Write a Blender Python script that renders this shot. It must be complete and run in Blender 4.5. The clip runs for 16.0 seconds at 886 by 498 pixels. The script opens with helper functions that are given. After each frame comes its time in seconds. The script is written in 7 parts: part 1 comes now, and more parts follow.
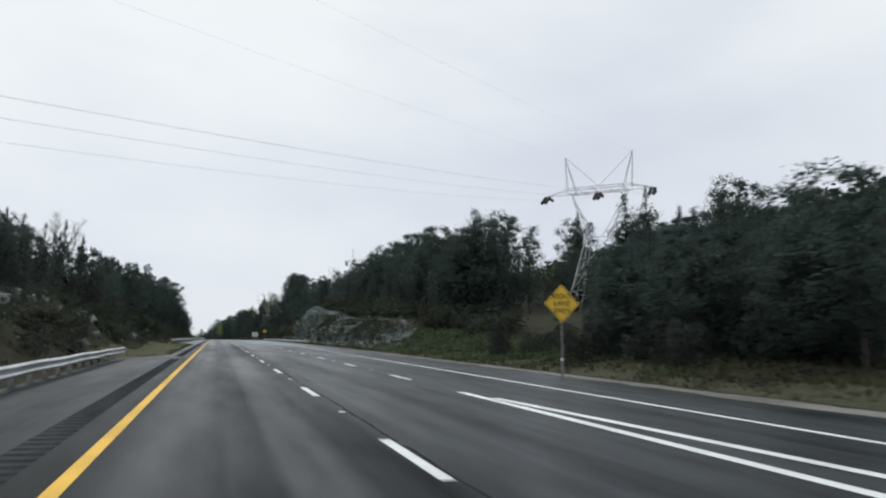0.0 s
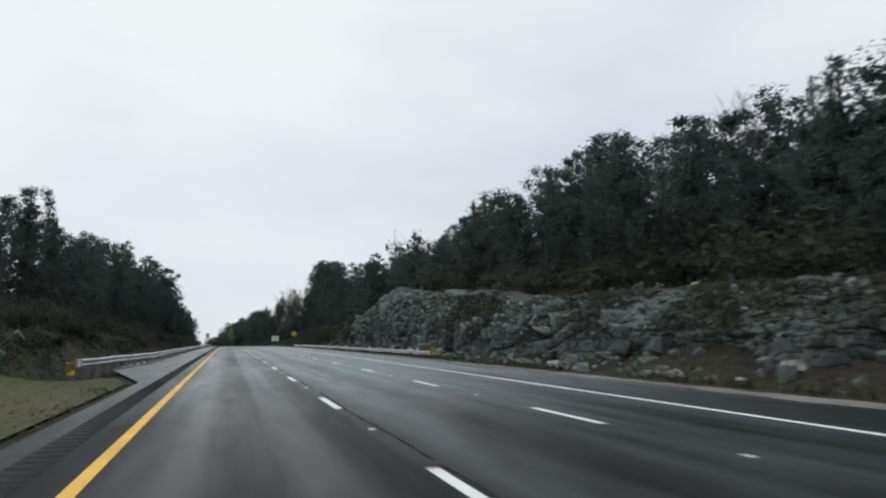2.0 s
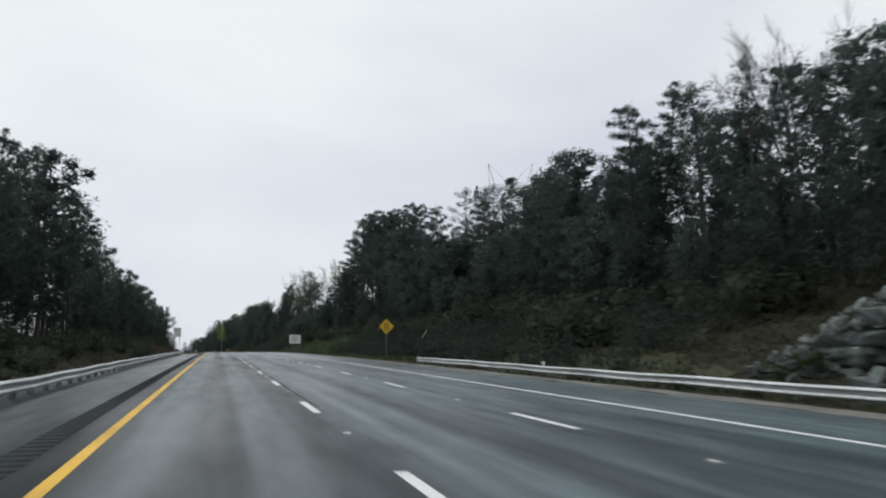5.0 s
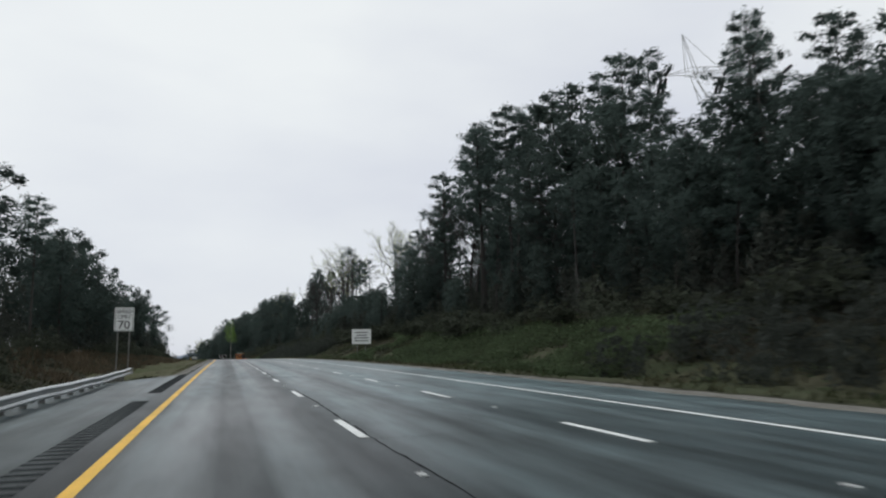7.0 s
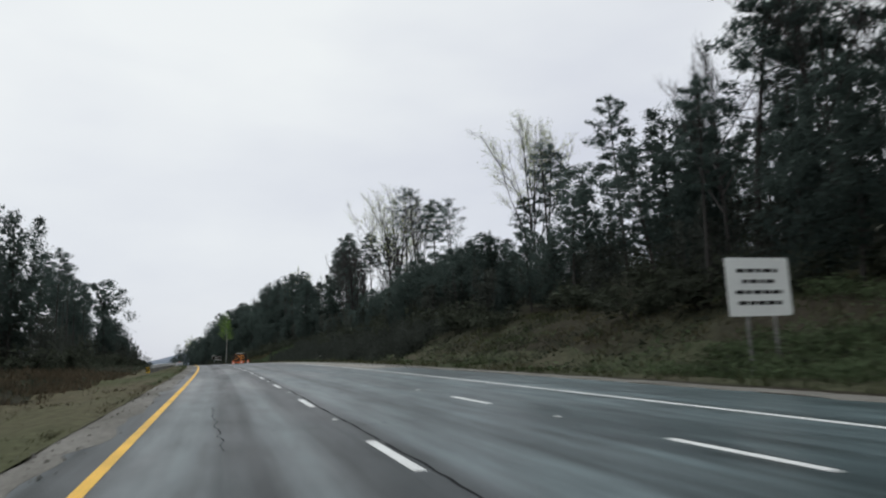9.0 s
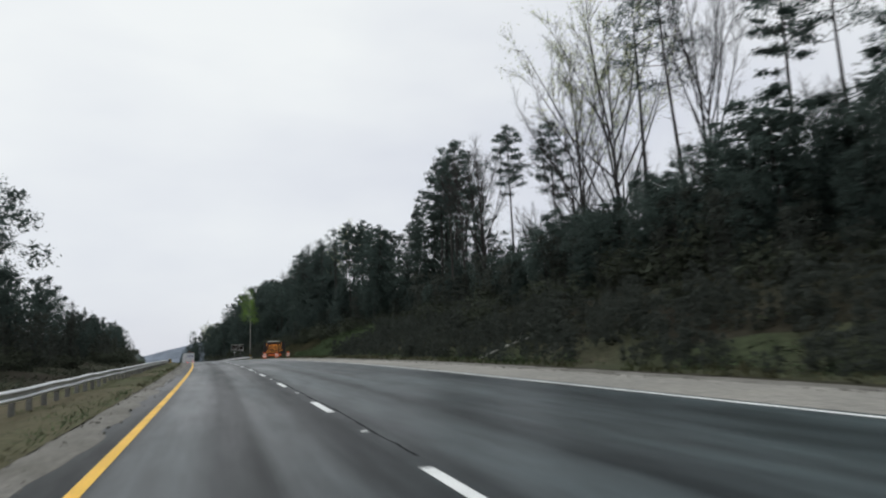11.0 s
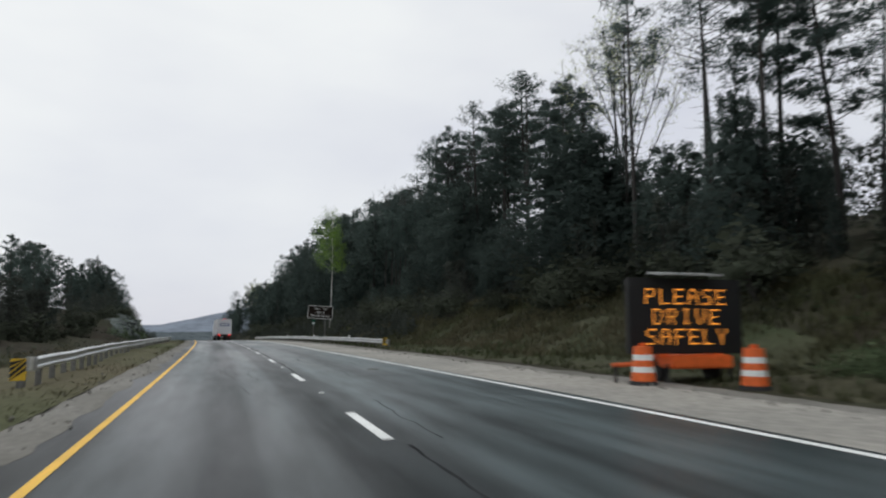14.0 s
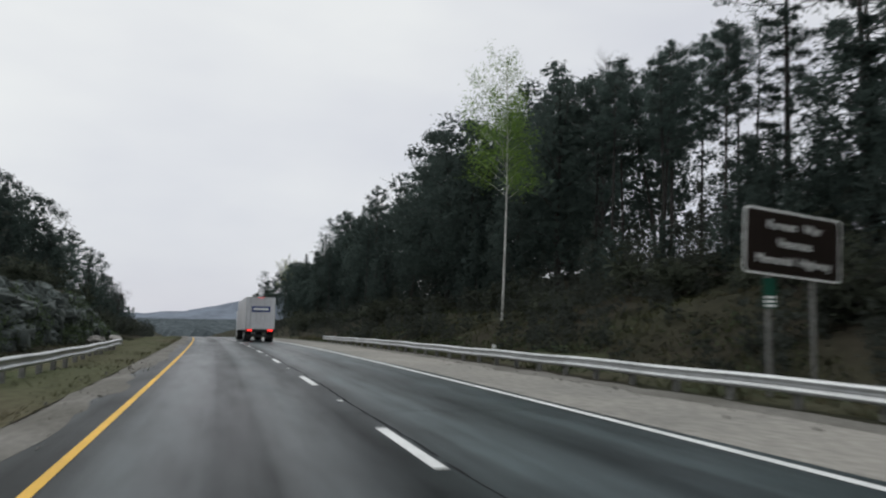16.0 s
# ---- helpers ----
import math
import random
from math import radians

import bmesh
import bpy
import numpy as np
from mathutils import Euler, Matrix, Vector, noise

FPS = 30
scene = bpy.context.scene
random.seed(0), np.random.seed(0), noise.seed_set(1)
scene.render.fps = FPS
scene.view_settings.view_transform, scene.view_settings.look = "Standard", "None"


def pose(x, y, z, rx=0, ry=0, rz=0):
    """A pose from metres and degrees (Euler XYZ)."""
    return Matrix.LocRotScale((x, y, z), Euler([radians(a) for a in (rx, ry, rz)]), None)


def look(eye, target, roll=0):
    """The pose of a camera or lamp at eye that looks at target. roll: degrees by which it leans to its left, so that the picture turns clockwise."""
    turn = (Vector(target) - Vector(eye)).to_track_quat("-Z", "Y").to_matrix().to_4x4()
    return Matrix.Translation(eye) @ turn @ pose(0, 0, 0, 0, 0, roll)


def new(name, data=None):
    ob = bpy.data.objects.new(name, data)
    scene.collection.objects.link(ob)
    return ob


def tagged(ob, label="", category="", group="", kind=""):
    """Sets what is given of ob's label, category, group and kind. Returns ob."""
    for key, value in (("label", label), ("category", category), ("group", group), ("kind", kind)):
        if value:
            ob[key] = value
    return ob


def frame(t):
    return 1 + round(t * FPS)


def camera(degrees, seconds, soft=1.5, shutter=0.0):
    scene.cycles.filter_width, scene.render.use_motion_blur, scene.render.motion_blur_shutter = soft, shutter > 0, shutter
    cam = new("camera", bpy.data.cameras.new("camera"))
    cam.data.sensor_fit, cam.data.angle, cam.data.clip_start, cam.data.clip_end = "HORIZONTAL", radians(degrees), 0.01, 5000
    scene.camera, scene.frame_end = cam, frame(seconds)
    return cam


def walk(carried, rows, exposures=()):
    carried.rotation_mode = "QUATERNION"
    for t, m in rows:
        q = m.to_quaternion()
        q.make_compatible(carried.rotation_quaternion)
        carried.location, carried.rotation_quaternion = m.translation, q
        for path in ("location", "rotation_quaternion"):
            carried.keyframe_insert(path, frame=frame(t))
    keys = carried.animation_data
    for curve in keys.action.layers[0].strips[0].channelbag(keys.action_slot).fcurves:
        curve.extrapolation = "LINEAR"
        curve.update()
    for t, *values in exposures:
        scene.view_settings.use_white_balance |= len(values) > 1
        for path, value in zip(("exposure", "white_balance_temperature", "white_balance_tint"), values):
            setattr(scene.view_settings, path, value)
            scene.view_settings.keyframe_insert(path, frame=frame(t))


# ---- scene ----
# ---- the line of the road: stations along the yellow edge line, bending left and falling over a long crest ----
S0, S1 = -60, 4600
STATION = np.arange(S0, S1 + 1.0)
BEND = 4.6e-4 * np.clip((STATION - 335) / 50, 0, 1) * np.clip((900 - STATION) / 60, 0, 1)
CREST = np.interp(STATION, [-60, 180, 300, 400, 520, 640, 760, 900, 1000, 1300, 1400], [0.3e-4, 0.35e-4, 0.8e-4, 1.2e-4, 1.6e-4, 1.8e-4, 0.8e-4, 0.0, -1.0e-4, -1.0e-4, 0.0])
HEADING = np.cumsum(BEND)
GRADE = 0.042 - np.cumsum(CREST) + CREST[0] * 60
LINE_X = -np.cumsum(np.sin(HEADING))
LINE_Y = np.cumsum(np.cos(HEADING)) + S0 - 1
LINE_Z = np.cumsum(GRADE) - GRADE[0] * 60


def on_road(s, d, h=0.0):
    """The place at station s along the yellow line, d metres to its right and h above the carriageway."""
    a = np.interp(s, STATION, HEADING)
    x, y, z = (np.interp(s, STATION, c) for c in (LINE_X, LINE_Y, LINE_Z))
    return x + d * np.cos(a), y + d * np.sin(a), z + h


def road_pose(s, d, h=0.0):
    """A pose on the road: y runs along it, x to its right, z is square to it."""
    a, g = np.interp(s, STATION, HEADING), math.atan(np.interp(s, STATION, GRADE))
    return Matrix.Translation(on_road(s, d, h)) @ Matrix.Rotation(a, 4, "Z") @ Matrix.Rotation(g, 4, "X")


# ---- camera: seconds, station, metres right of the yellow line, degrees to the right, up, lean ----
EYE = 1.473
DRIVE = [
    (0.0, 0.00, 1.34, 17.28, 6.93, 1.06),
    (0.5, 16.59, 1.42, 16.86, 7.03, 0.31),
    (1.0, 34.48, 1.41, 16.57, 7.07, -0.26),
    (1.5, 54.07, 1.41, 16.69, 7.06, -0.20),
    (2.0, 73.33, 1.41, 16.61, 7.06, -0.15),
    (2.5, 90.88, 1.41, 17.13, 7.18, 0.51),
    (3.0, 109.34, 1.43, 17.27, 7.33, 0.67),
    (3.5, 128.92, 1.51, 17.46, 7.29, 0.60),
    (4.0, 147.45, 1.62, 17.45, 7.28, 0.29),
    (6.5, 241.42, 1.61, 17.03, 7.71, 0.09),
    (7.0, 259.95, 1.50, 16.78, 7.62, -0.59),
    (7.5, 278.97, 1.39, 17.07, 7.56, -0.86),
    (8.0, 297.08, 1.54, 17.24, 7.71, -1.50),
    (10.5, 390.85, 1.31, 17.54, 7.11, -2.59),
    (11.0, 409.04, 1.46, 17.27, 6.94, -2.35),
    (11.5, 427.79, 1.35, 17.40, 6.65, -2.15),
    (12.0, 444.99, 1.40, 16.82, 6.03, -2.54),
    (12.5, 462.30, 1.43, 16.95, 6.26, -2.23),
    (13.0, 480.34, 1.47, 17.62, 6.28, -0.25),
    (13.5, 498.66, 1.49, 16.96, 6.64, 0.95),
    (14.0, 516.85, 1.63, 16.62, 6.01, 0.21),
    (14.5, 534.32, 1.41, 16.44, 6.51, 0.31),
    (15.0, 552.95, 1.47, 16.41, 6.32, -0.17),
    (15.5, 572.09, 1.44, 16.49, 6.16, 0.11),
    (16.0, 590.09, 1.45, 16.80, 6.04, 1.22),

]
cam = camera(63.5, 16.0, 2.1, 0.2)


def eye_pose(s, d, yaw, pitch, lean):
    return road_pose(s, d, EYE) @ pose(0, 0, 0, 90 + pitch, 0, -yaw) @ pose(0, 0, 0, 0, 0, lean)


def between(t):
    return [float(np.interp(t, [r[0] for r in DRIVE], [r[k] for r in DRIVE])) for k in range(1, 6)]


TIMES = sorted([r[0] for r in DRIVE] + [4.6, 5.2, 5.8, 8.6, 9.2, 9.8])
walk(cam, [(t, eye_pose(*between(t))) for t in TIMES], [(0.0, 0.0, 6380, 8.0), (8.0, -0.05, 6450, 9.0), (10.5, 0.0, 6480, 9.0), (11.5, -0.02, 6500, 9.0), (12.6, -0.1, 6520, 9.5), (13.2, -0.12, 6520, 9.5), (14.5, 0.02, 6520, 10.0), (15.5, -0.08, 6520, 10.0), (16.0, -0.13, 6520, 10.0)])


# ---- sky: an even overcast with soft banks of cloud, and a weak wide sun behind it ----
world = bpy.data.worlds.new("overcast")
world.use_nodes = True
scene.world = world
wn, wl = world.node_tree.nodes, world.node_tree.links
wn.clear()
clear_sky = wn.new("ShaderNodeTexSky")
clear_sky.sky_type, clear_sky.sun_disc = "NISHITA", False
clear_sky.sun_elevation, clear_sky.sun_rotation = radians(48), radians(-35)
sky_light = wn.new("ShaderNodeBackground")
sky_light.inputs["Strength"].default_value = 0.07
wl.new(clear_sky.outputs["Color"], sky_light.inputs["Color"])
way = wn.new("ShaderNodeTexCoord")
banks_map = wn.new("ShaderNodeMapping")
banks_map.inputs["Scale"].default_value = (1.0, 1.0, 2.6)
banks_map.inputs["Location"].default_value = (0.35, 0.1, 0.2)
wl.new(way.outputs["Generated"], banks_map.inputs["Vector"])
banks = wn.new("ShaderNodeTexNoise")
banks.inputs["Scale"].default_value, banks.inputs["Detail"].default_value, banks.inputs["Roughness"].default_value = 1.7, 5, 0.45
wl.new(banks_map.outputs["Vector"], banks.inputs["Vector"])
banks_ramp = wn.new("ShaderNodeValToRGB")
banks_ramp.color_ramp.elements[0].position, banks_ramp.color_ramp.elements[0].color = 0.3, (0.72, 0.745, 0.83, 1)
banks_ramp.color_ramp.elements[1].position, banks_ramp.color_ramp.elements[1].color = 0.66, (0.955, 0.98, 0.985, 1)
rise = wn.new("ShaderNodeSeparateXYZ")
wl.new(way.outputs["Generated"], rise.inputs["Vector"])
paler = wn.new("ShaderNodeMapRange")
paler.inputs["From Min"].default_value, paler.inputs["From Max"].default_value = 0.08, 0.42
paler.inputs["To Min"].default_value, paler.inputs["To Max"].default_value = -0.1, 0.16
wl.new(rise.outputs["Z"], paler.inputs["Value"])
height_and_banks = wn.new("ShaderNodeMath")
wl.new(banks.outputs["Fac"], height_and_banks.inputs[0])
wl.new(paler.outputs["Result"], height_and_banks.inputs[1])
wl.new(height_and_banks.outputs[0], banks_ramp.inputs["Fac"])
cloud_light = wn.new("ShaderNodeBackground")
cloud_light.inputs["Strength"].default_value = 0.98
wl.new(banks_ramp.outputs["Color"], cloud_light.inputs["Color"])
cover = wn.new("ShaderNodeMixShader")
cover.inputs["Fac"].default_value = 0.92
wl.new(sky_light.outputs[0], cover.inputs[1])
wl.new(cloud_light.outputs[0], cover.inputs[2])
world_out = wn.new("ShaderNodeOutputWorld")
wl.new(cover.outputs[0], world_out.inputs["Surface"])
sun_lamp = bpy.data.lights.new("sun", "SUN")
sun_lamp.energy, sun_lamp.angle, sun_lamp.color = 0.5, radians(35), (1.0, 0.97, 0.93)
sun = new("sun", sun_lamp)
sun.matrix_world = look((0, 0, 60), (30, -42, 0))


# ---- materials ----
def material(name, color, rough=0.8, vary=0.25, large=0.4, fine=12.0, bump=0.3, metal=0.0, tint=None, coords="Object", stretch=(1, 1, 1), island=0.0, each=0.0, gloss=0.4, relief=0.02, thin=0.0):
    """A surface with slow patches and fine grain; tint is the colour of its patches, island and each vary single pieces."""
    m = bpy.data.materials.new(name)
    m.use_nodes = True
    n, l = m.node_tree.nodes, m.node_tree.links
    b = n["Principled BSDF"]
    b.inputs["Metallic"].default_value = metal
    b.inputs["Specular IOR Level"].default_value = gloss
    tc = n.new("ShaderNodeTexCoord")
    mp = n.new("ShaderNodeMapping")
    mp.inputs["Scale"].default_value = stretch
    l.new(tc.outputs[coords], mp.inputs["Vector"])
    big = n.new("ShaderNodeTexNoise")
    big.inputs["Scale"].default_value, big.inputs["Detail"].default_value = large, 4
    small = n.new("ShaderNodeTexNoise")
    small.inputs["Scale"].default_value, small.inputs["Detail"].default_value = fine, 5
    for t in (big, small):
        l.new(mp.outputs["Vector"], t.inputs["Vector"])
    patch = n.new("ShaderNodeValToRGB")
    patch.color_ramp.elements[0].position, patch.color_ramp.elements[1].position = 0.35, 0.65
    c2 = tint or tuple(min(1, c * (1 + vary)) for c in color)
    patch.color_ramp.elements[0].color = (*[c * (1 - vary * 0.6) for c in color], 1)
    patch.color_ramp.elements[1].color = (*c2, 1)
    l.new(big.outputs["Fac"], patch.inputs["Fac"])
    grain = n.new("ShaderNodeMapRange")
    grain.inputs["From Min"].default_value, grain.inputs["From Max"].default_value = 0.25, 0.75
    grain.inputs["To Min"].default_value, grain.inputs["To Max"].default_value = 1 - vary, 1 + vary
    l.new(small.outputs["Fac"], grain.inputs["Value"])
    value = grain.outputs["Result"]
    for amount, source in ((island, "ShaderNodeNewGeometry"), (each, "ShaderNodeObjectInfo")):
        if amount:
            src = n.new(source)
            rnd = n.new("ShaderNodeMapRange")
            rnd.inputs["To Min"].default_value, rnd.inputs["To Max"].default_value = 1 - amount, 1 + amount
            l.new(src.outputs["Random Per Island" if source == "ShaderNodeNewGeometry" else "Random"], rnd.inputs["Value"])
            mul = n.new("ShaderNodeMath")
            mul.operation = "MULTIPLY"
            l.new(value, mul.inputs[0])
            l.new(rnd.outputs["Result"], mul.inputs[1])
            value = mul.outputs[0]
    tone = n.new("ShaderNodeVectorMath")
    tone.operation = "SCALE"
    l.new(patch.outputs["Color"], tone.inputs[0])
    l.new(value, tone.inputs["Scale"])
    l.new(tone.outputs["Vector"], b.inputs["Base Color"])
    rr = n.new("ShaderNodeMapRange")
    rr.inputs["To Min"].default_value, rr.inputs["To Max"].default_value = max(0.05, rough - 0.12), min(1, rough + 0.12)
    l.new(small.outputs["Fac"], rr.inputs["Value"])
    l.new(rr.outputs["Result"], b.inputs["Roughness"])
    if bump:
        bp = n.new("ShaderNodeBump")
        bp.inputs["Strength"].default_value, bp.inputs["Distance"].default_value = bump, relief
        l.new(small.outputs["Fac"], bp.inputs["Height"])
        l.new(bp.outputs["Normal"], b.inputs["Normal"])
    if thin:
        glow = n.new("ShaderNodeBsdfTranslucent")
        l.new(tone.outputs["Vector"], glow.inputs["Color"])
        both = n.new("ShaderNodeMixShader")
        both.inputs["Fac"].default_value = thin
        l.new(b.outputs[0], both.inputs[1])
        l.new(glow.outputs[0], both.inputs[2])
        l.new(both.outputs[0], n["Material Output"].inputs["Surface"])
    return m


def asphalt_material():
    """Worn asphalt: u is metres across, v metres along. Polished wheel tracks, streaks along the lanes, grain and stains."""
    m = bpy.data.materials.new("asphalt")
    m.use_nodes = True
    n, l = m.node_tree.nodes, m.node_tree.links
    b = n["Principled BSDF"]
    uv = n.new("ShaderNodeUVMap")
    uv.uv_map = "lane"
    split = n.new("ShaderNodeSeparateXYZ")
    l.new(uv.outputs["UV"], split.inputs["Vector"])
    across = n.new("ShaderNodeMapRange")
    across.inputs["From Min"].default_value, across.inputs["From Max"].default_value = -4.0, 16.0
    l.new(split.outputs["X"], across.inputs["Value"])
    ramp = n.new("ShaderNodeValToRGB")
    stops = [(-4, 0.056), (-1.7, 0.054), (-1.2, 0.05), (-0.75, 0.046), (-0.55, 0.024), (-0.2, 0.022), (0.15, 0.04), (0.45, 0.064), (1.0, 0.062), (1.35, 0.038), (1.6, 0.023), (1.95, 0.026), (2.2, 0.058), (2.65, 0.066),
             (2.95, 0.038), (3.45, 0.03), (4.0, 0.05), (4.55, 0.105), (5.1, 0.088), (5.6, 0.05), (6.1, 0.07), (6.7, 0.11), (7.3, 0.085), (8.2, 0.108), (9.2, 0.092), (10.2, 0.112), (11.3, 0.118), (14, 0.11), (16, 0.11)]
    e = ramp.color_ramp.elements
    while len(e) < len(stops):
        e.new(0.5)
    for k, (d, v) in enumerate(stops):
        e[k].position, e[k].color = (d + 4) / 20, (v * 0.385, v * 0.56, v * 0.61, 1)
    l.new(across.outputs["Result"], ramp.inputs["Fac"])

    def layer(scale, detail, low, high, stretch):
        mp = n.new("ShaderNodeMapping")
        mp.inputs["Scale"].default_value = stretch
        l.new(uv.outputs["UV"], mp.inputs["Vector"])
        t = n.new("ShaderNodeTexNoise")
        t.inputs["Scale"].default_value, t.inputs["Detail"].default_value = scale, detail
        l.new(mp.outputs["Vector"], t.inputs["Vector"])
        r = n.new("ShaderNodeMapRange")
        r.inputs["From Min"].default_value, r.inputs["From Max"].default_value = 0.3, 0.7
        r.inputs["To Min"].default_value, r.inputs["To Max"].default_value = low, high
        l.new(t.outputs["Fac"], r.inputs["Value"])
        return r.outputs["Result"], t.outputs["Fac"]

    streaks, _ = layer(1.0, 6, 0.68, 1.28, (2.2, 0.02, 1))
    stains, _ = layer(0.34, 8, 0.6, 1.36, (1.3, 0.13, 1))
    blotches, _ = layer(2.2, 8, 0.62, 1.38, (1, 0.16, 1))
    grain, fine = layer(60.0, 4, 0.8, 1.2, (1, 1, 1))
    # paving laid at different times
    along = n.new("ShaderNodeMapRange")
    along.inputs["From Min"].default_value, along.inputs["From Max"].default_value = 0.0, 700.0
    l.new(split.outputs["Y"], along.inputs["Value"])
    laid = n.new("ShaderNodeValToRGB")
    sections = [(0, 0.3), (85, 0.36), (105, 1.8), (200, 1.75), (245, 0.85), (300, 2.4), (360, 1.7), (405, 0.9), (470, 0.6), (515, 0.85), (545, 1.45), (590, 1.0), (640, 1.0)]
    g = laid.color_ramp.elements
    while len(g) < len(sections):
        g.new(0.5)
    for k, (s, v) in enumerate(sections):
        g[k].position, g[k].color = s / 700, (v / 2, v / 2, v / 2, 1)
    l.new(along.outputs["Result"], laid.inputs["Fac"])
    lift = n.new("ShaderNodeMath")
    lift.operation = "MULTIPLY"
    lift.inputs[1].default_value = 2.0
    l.new(laid.outputs["Color"], lift.inputs[0])
    value = streaks
    for other in (stains, blotches, grain, lift.outputs[0]):
        mul = n.new("ShaderNodeMath")
        mul.operation = "MULTIPLY"
        l.new(value, mul.inputs[0])
        l.new(other, mul.inputs[1])
        value = mul.outputs[0]
    tone = n.new("ShaderNodeVectorMath")
    tone.operation = "SCALE"
    l.new(ramp.outputs["Color"], tone.inputs[0])
    l.new(value, tone.inputs["Scale"])
    l.new(tone.outputs["Vector"], b.inputs["Base Color"])
    rough = n.new("ShaderNodeMapRange")
    rough.inputs["From Min"].default_value, rough.inputs["From Max"].default_value = 0.75, 1.2
    rough.inputs["To Min"].default_value, rough.inputs["To Max"].default_value = 0.3, 0.44
    l.new(stains, rough.inputs["Value"])
    l.new(rough.outputs["Result"], b.inputs["Roughness"])
    sheen = n.new("ShaderNodeMapRange")
    sheen.inputs["From Min"].default_value, sheen.inputs["From Max"].default_value = 0.017, 0.046
    sheen.inputs["To Min"].default_value, sheen.inputs["To Max"].default_value = 0.12, 0.7
    l.new(ramp.outputs["Color"], sheen.inputs["Value"])
    polish = n.new("ShaderNodeMapRange")
    polish.inputs["From Min"].default_value, polish.inputs["From Max"].default_value = 0.4, 1.8
    polish.inputs["To Min"].default_value, polish.inputs["To Max"].default_value = 0.26, 1.1
    l.new(lift.outputs[0], polish.inputs["Value"])
    gloss = n.new("ShaderNodeMath")
    gloss.operation = "MULTIPLY"
    l.new(sheen.outputs["Result"], gloss.inputs[0])
    l.new(polish.outputs["Result"], gloss.inputs[1])
    worn = n.new("ShaderNodeMapRange")
    worn.inputs["From Min"].default_value, worn.inputs["From Max"].default_value = 0.6, 1.35
    worn.inputs["To Min"].default_value, worn.inputs["To Max"].default_value = 0.7, 1.2
    l.new(stains, worn.inputs["Value"])
    patchy = n.new("ShaderNodeMath")
    patchy.operation = "MULTIPLY"
    l.new(gloss.outputs[0], patchy.inputs[0])
    l.new(worn.outputs["Result"], patchy.inputs[1])
    mottled = n.new("ShaderNodeMath")
    mottled.operation = "MULTIPLY"
    l.new(patchy.outputs[0], mottled.inputs[0])
    l.new(blotches, mottled.inputs[1])
    combed = n.new("ShaderNodeMath")
    combed.operation = "MULTIPLY"
    l.new(mottled.outputs[0], combed.inputs[0])
    l.new(streaks, combed.inputs[1])
    l.new(combed.outputs[0], b.inputs["Specular IOR Level"])
    b.inputs["Specular Tint"].default_value = (0.87, 1.0, 1.02, 1)
    bp = n.new("ShaderNodeBump")
    bp.inputs["Strength"].default_value, bp.inputs["Distance"].default_value = 0.5, 0.004
    l.new(fine, bp.inputs["Height"])
    l.new(bp.outputs["Normal"], b.inputs["Normal"])
    return m


def lamp_material(name, color, strength):
    m = bpy.data.materials.new(name)
    m.use_nodes = True
    b = m.node_tree.nodes["Principled BSDF"]
    b.inputs["Base Color"].default_value = (*color, 1)
    b.inputs["Emission Color"].default_value = (*color, 1)
    b.inputs["Emission Strength"].default_value = strength
    return m


ASPHALT = asphalt_material()
PALE_ASPHALT = material("pale_asphalt", (0.40, 0.385, 0.35), 0.9, 0.32, 0.22, 5, 0.5, tint=(0.25, 0.245, 0.225))
YELLOW_PAINT = material("yellow_paint", (0.78, 0.46, 0.045), 0.6, 0.18, 0.6, 25, 0.2)
WHITE_PAINT = material("white_paint", (0.78, 0.8, 0.8), 0.6, 0.16, 0.8, 25, 0.2)
TAR = material("tar", (0.03, 0.032, 0.034), 0.95, 0.3, 1.0, 10, 0.1, gloss=0.05)
GROOVE = material("groove", (0.024, 0.029, 0.031), 0.9, 0.4, 0.15, 6, gloss=0.08)
GROUND = material("ground", (0.052, 0.046, 0.035), 0.95, 0.4, 0.09, 2.2, 0.8, tint=(0.044, 0.047, 0.03), gloss=0.05)
GRAVEL = material("gravel", (0.27, 0.262, 0.24), 0.95, 0.4, 0.35, 9, 0.9, tint=(0.125, 0.121, 0.105))
GRASS = material("grass", (0.13, 0.12, 0.075), 0.9, 0.3, 0.12, 3, 0, tint=(0.055, 0.078, 0.036), island=0.2, gloss=0.05, thin=0.5)
TURF = material("turf", (0.095, 0.09, 0.062), 0.95, 0.35, 0.14, 3.0, 0.8, tint=(0.052, 0.064, 0.036), gloss=0.05)
MEDIAN_TURF = material("median_turf", (0.15, 0.135, 0.09), 0.95, 0.35, 0.06, 4.0, 0.8, tint=(0.075, 0.088, 0.046), gloss=0.05)
MEDIAN_GRASS = material("median_grass", (0.15, 0.135, 0.088), 0.9, 0.25, 0.06, 3, 0, tint=(0.075, 0.09, 0.046), island=0.12, gloss=0.05, thin=0.5)
ROCK = material("rock", (0.19, 0.222, 0.215), 0.95, 0.5, 0.35, 3.0, 1.0, tint=(0.05, 0.061, 0.058), gloss=0.15, relief=0.1, stretch=(1, 1, 0.35))
BLOCK = material("rock_block", (0.22, 0.255, 0.247), 0.9, 0.45, 0.4, 2.6, 1.0, tint=(0.09, 0.107, 0.102), each=0.4, island=0.25, gloss=0.2, relief=0.1)
CHIP = material("broken_stone", (0.32, 0.35, 0.335), 0.9, 0.4, 0.5, 4, 0.8, tint=(0.14, 0.158, 0.15), island=0.4, gloss=0.15)
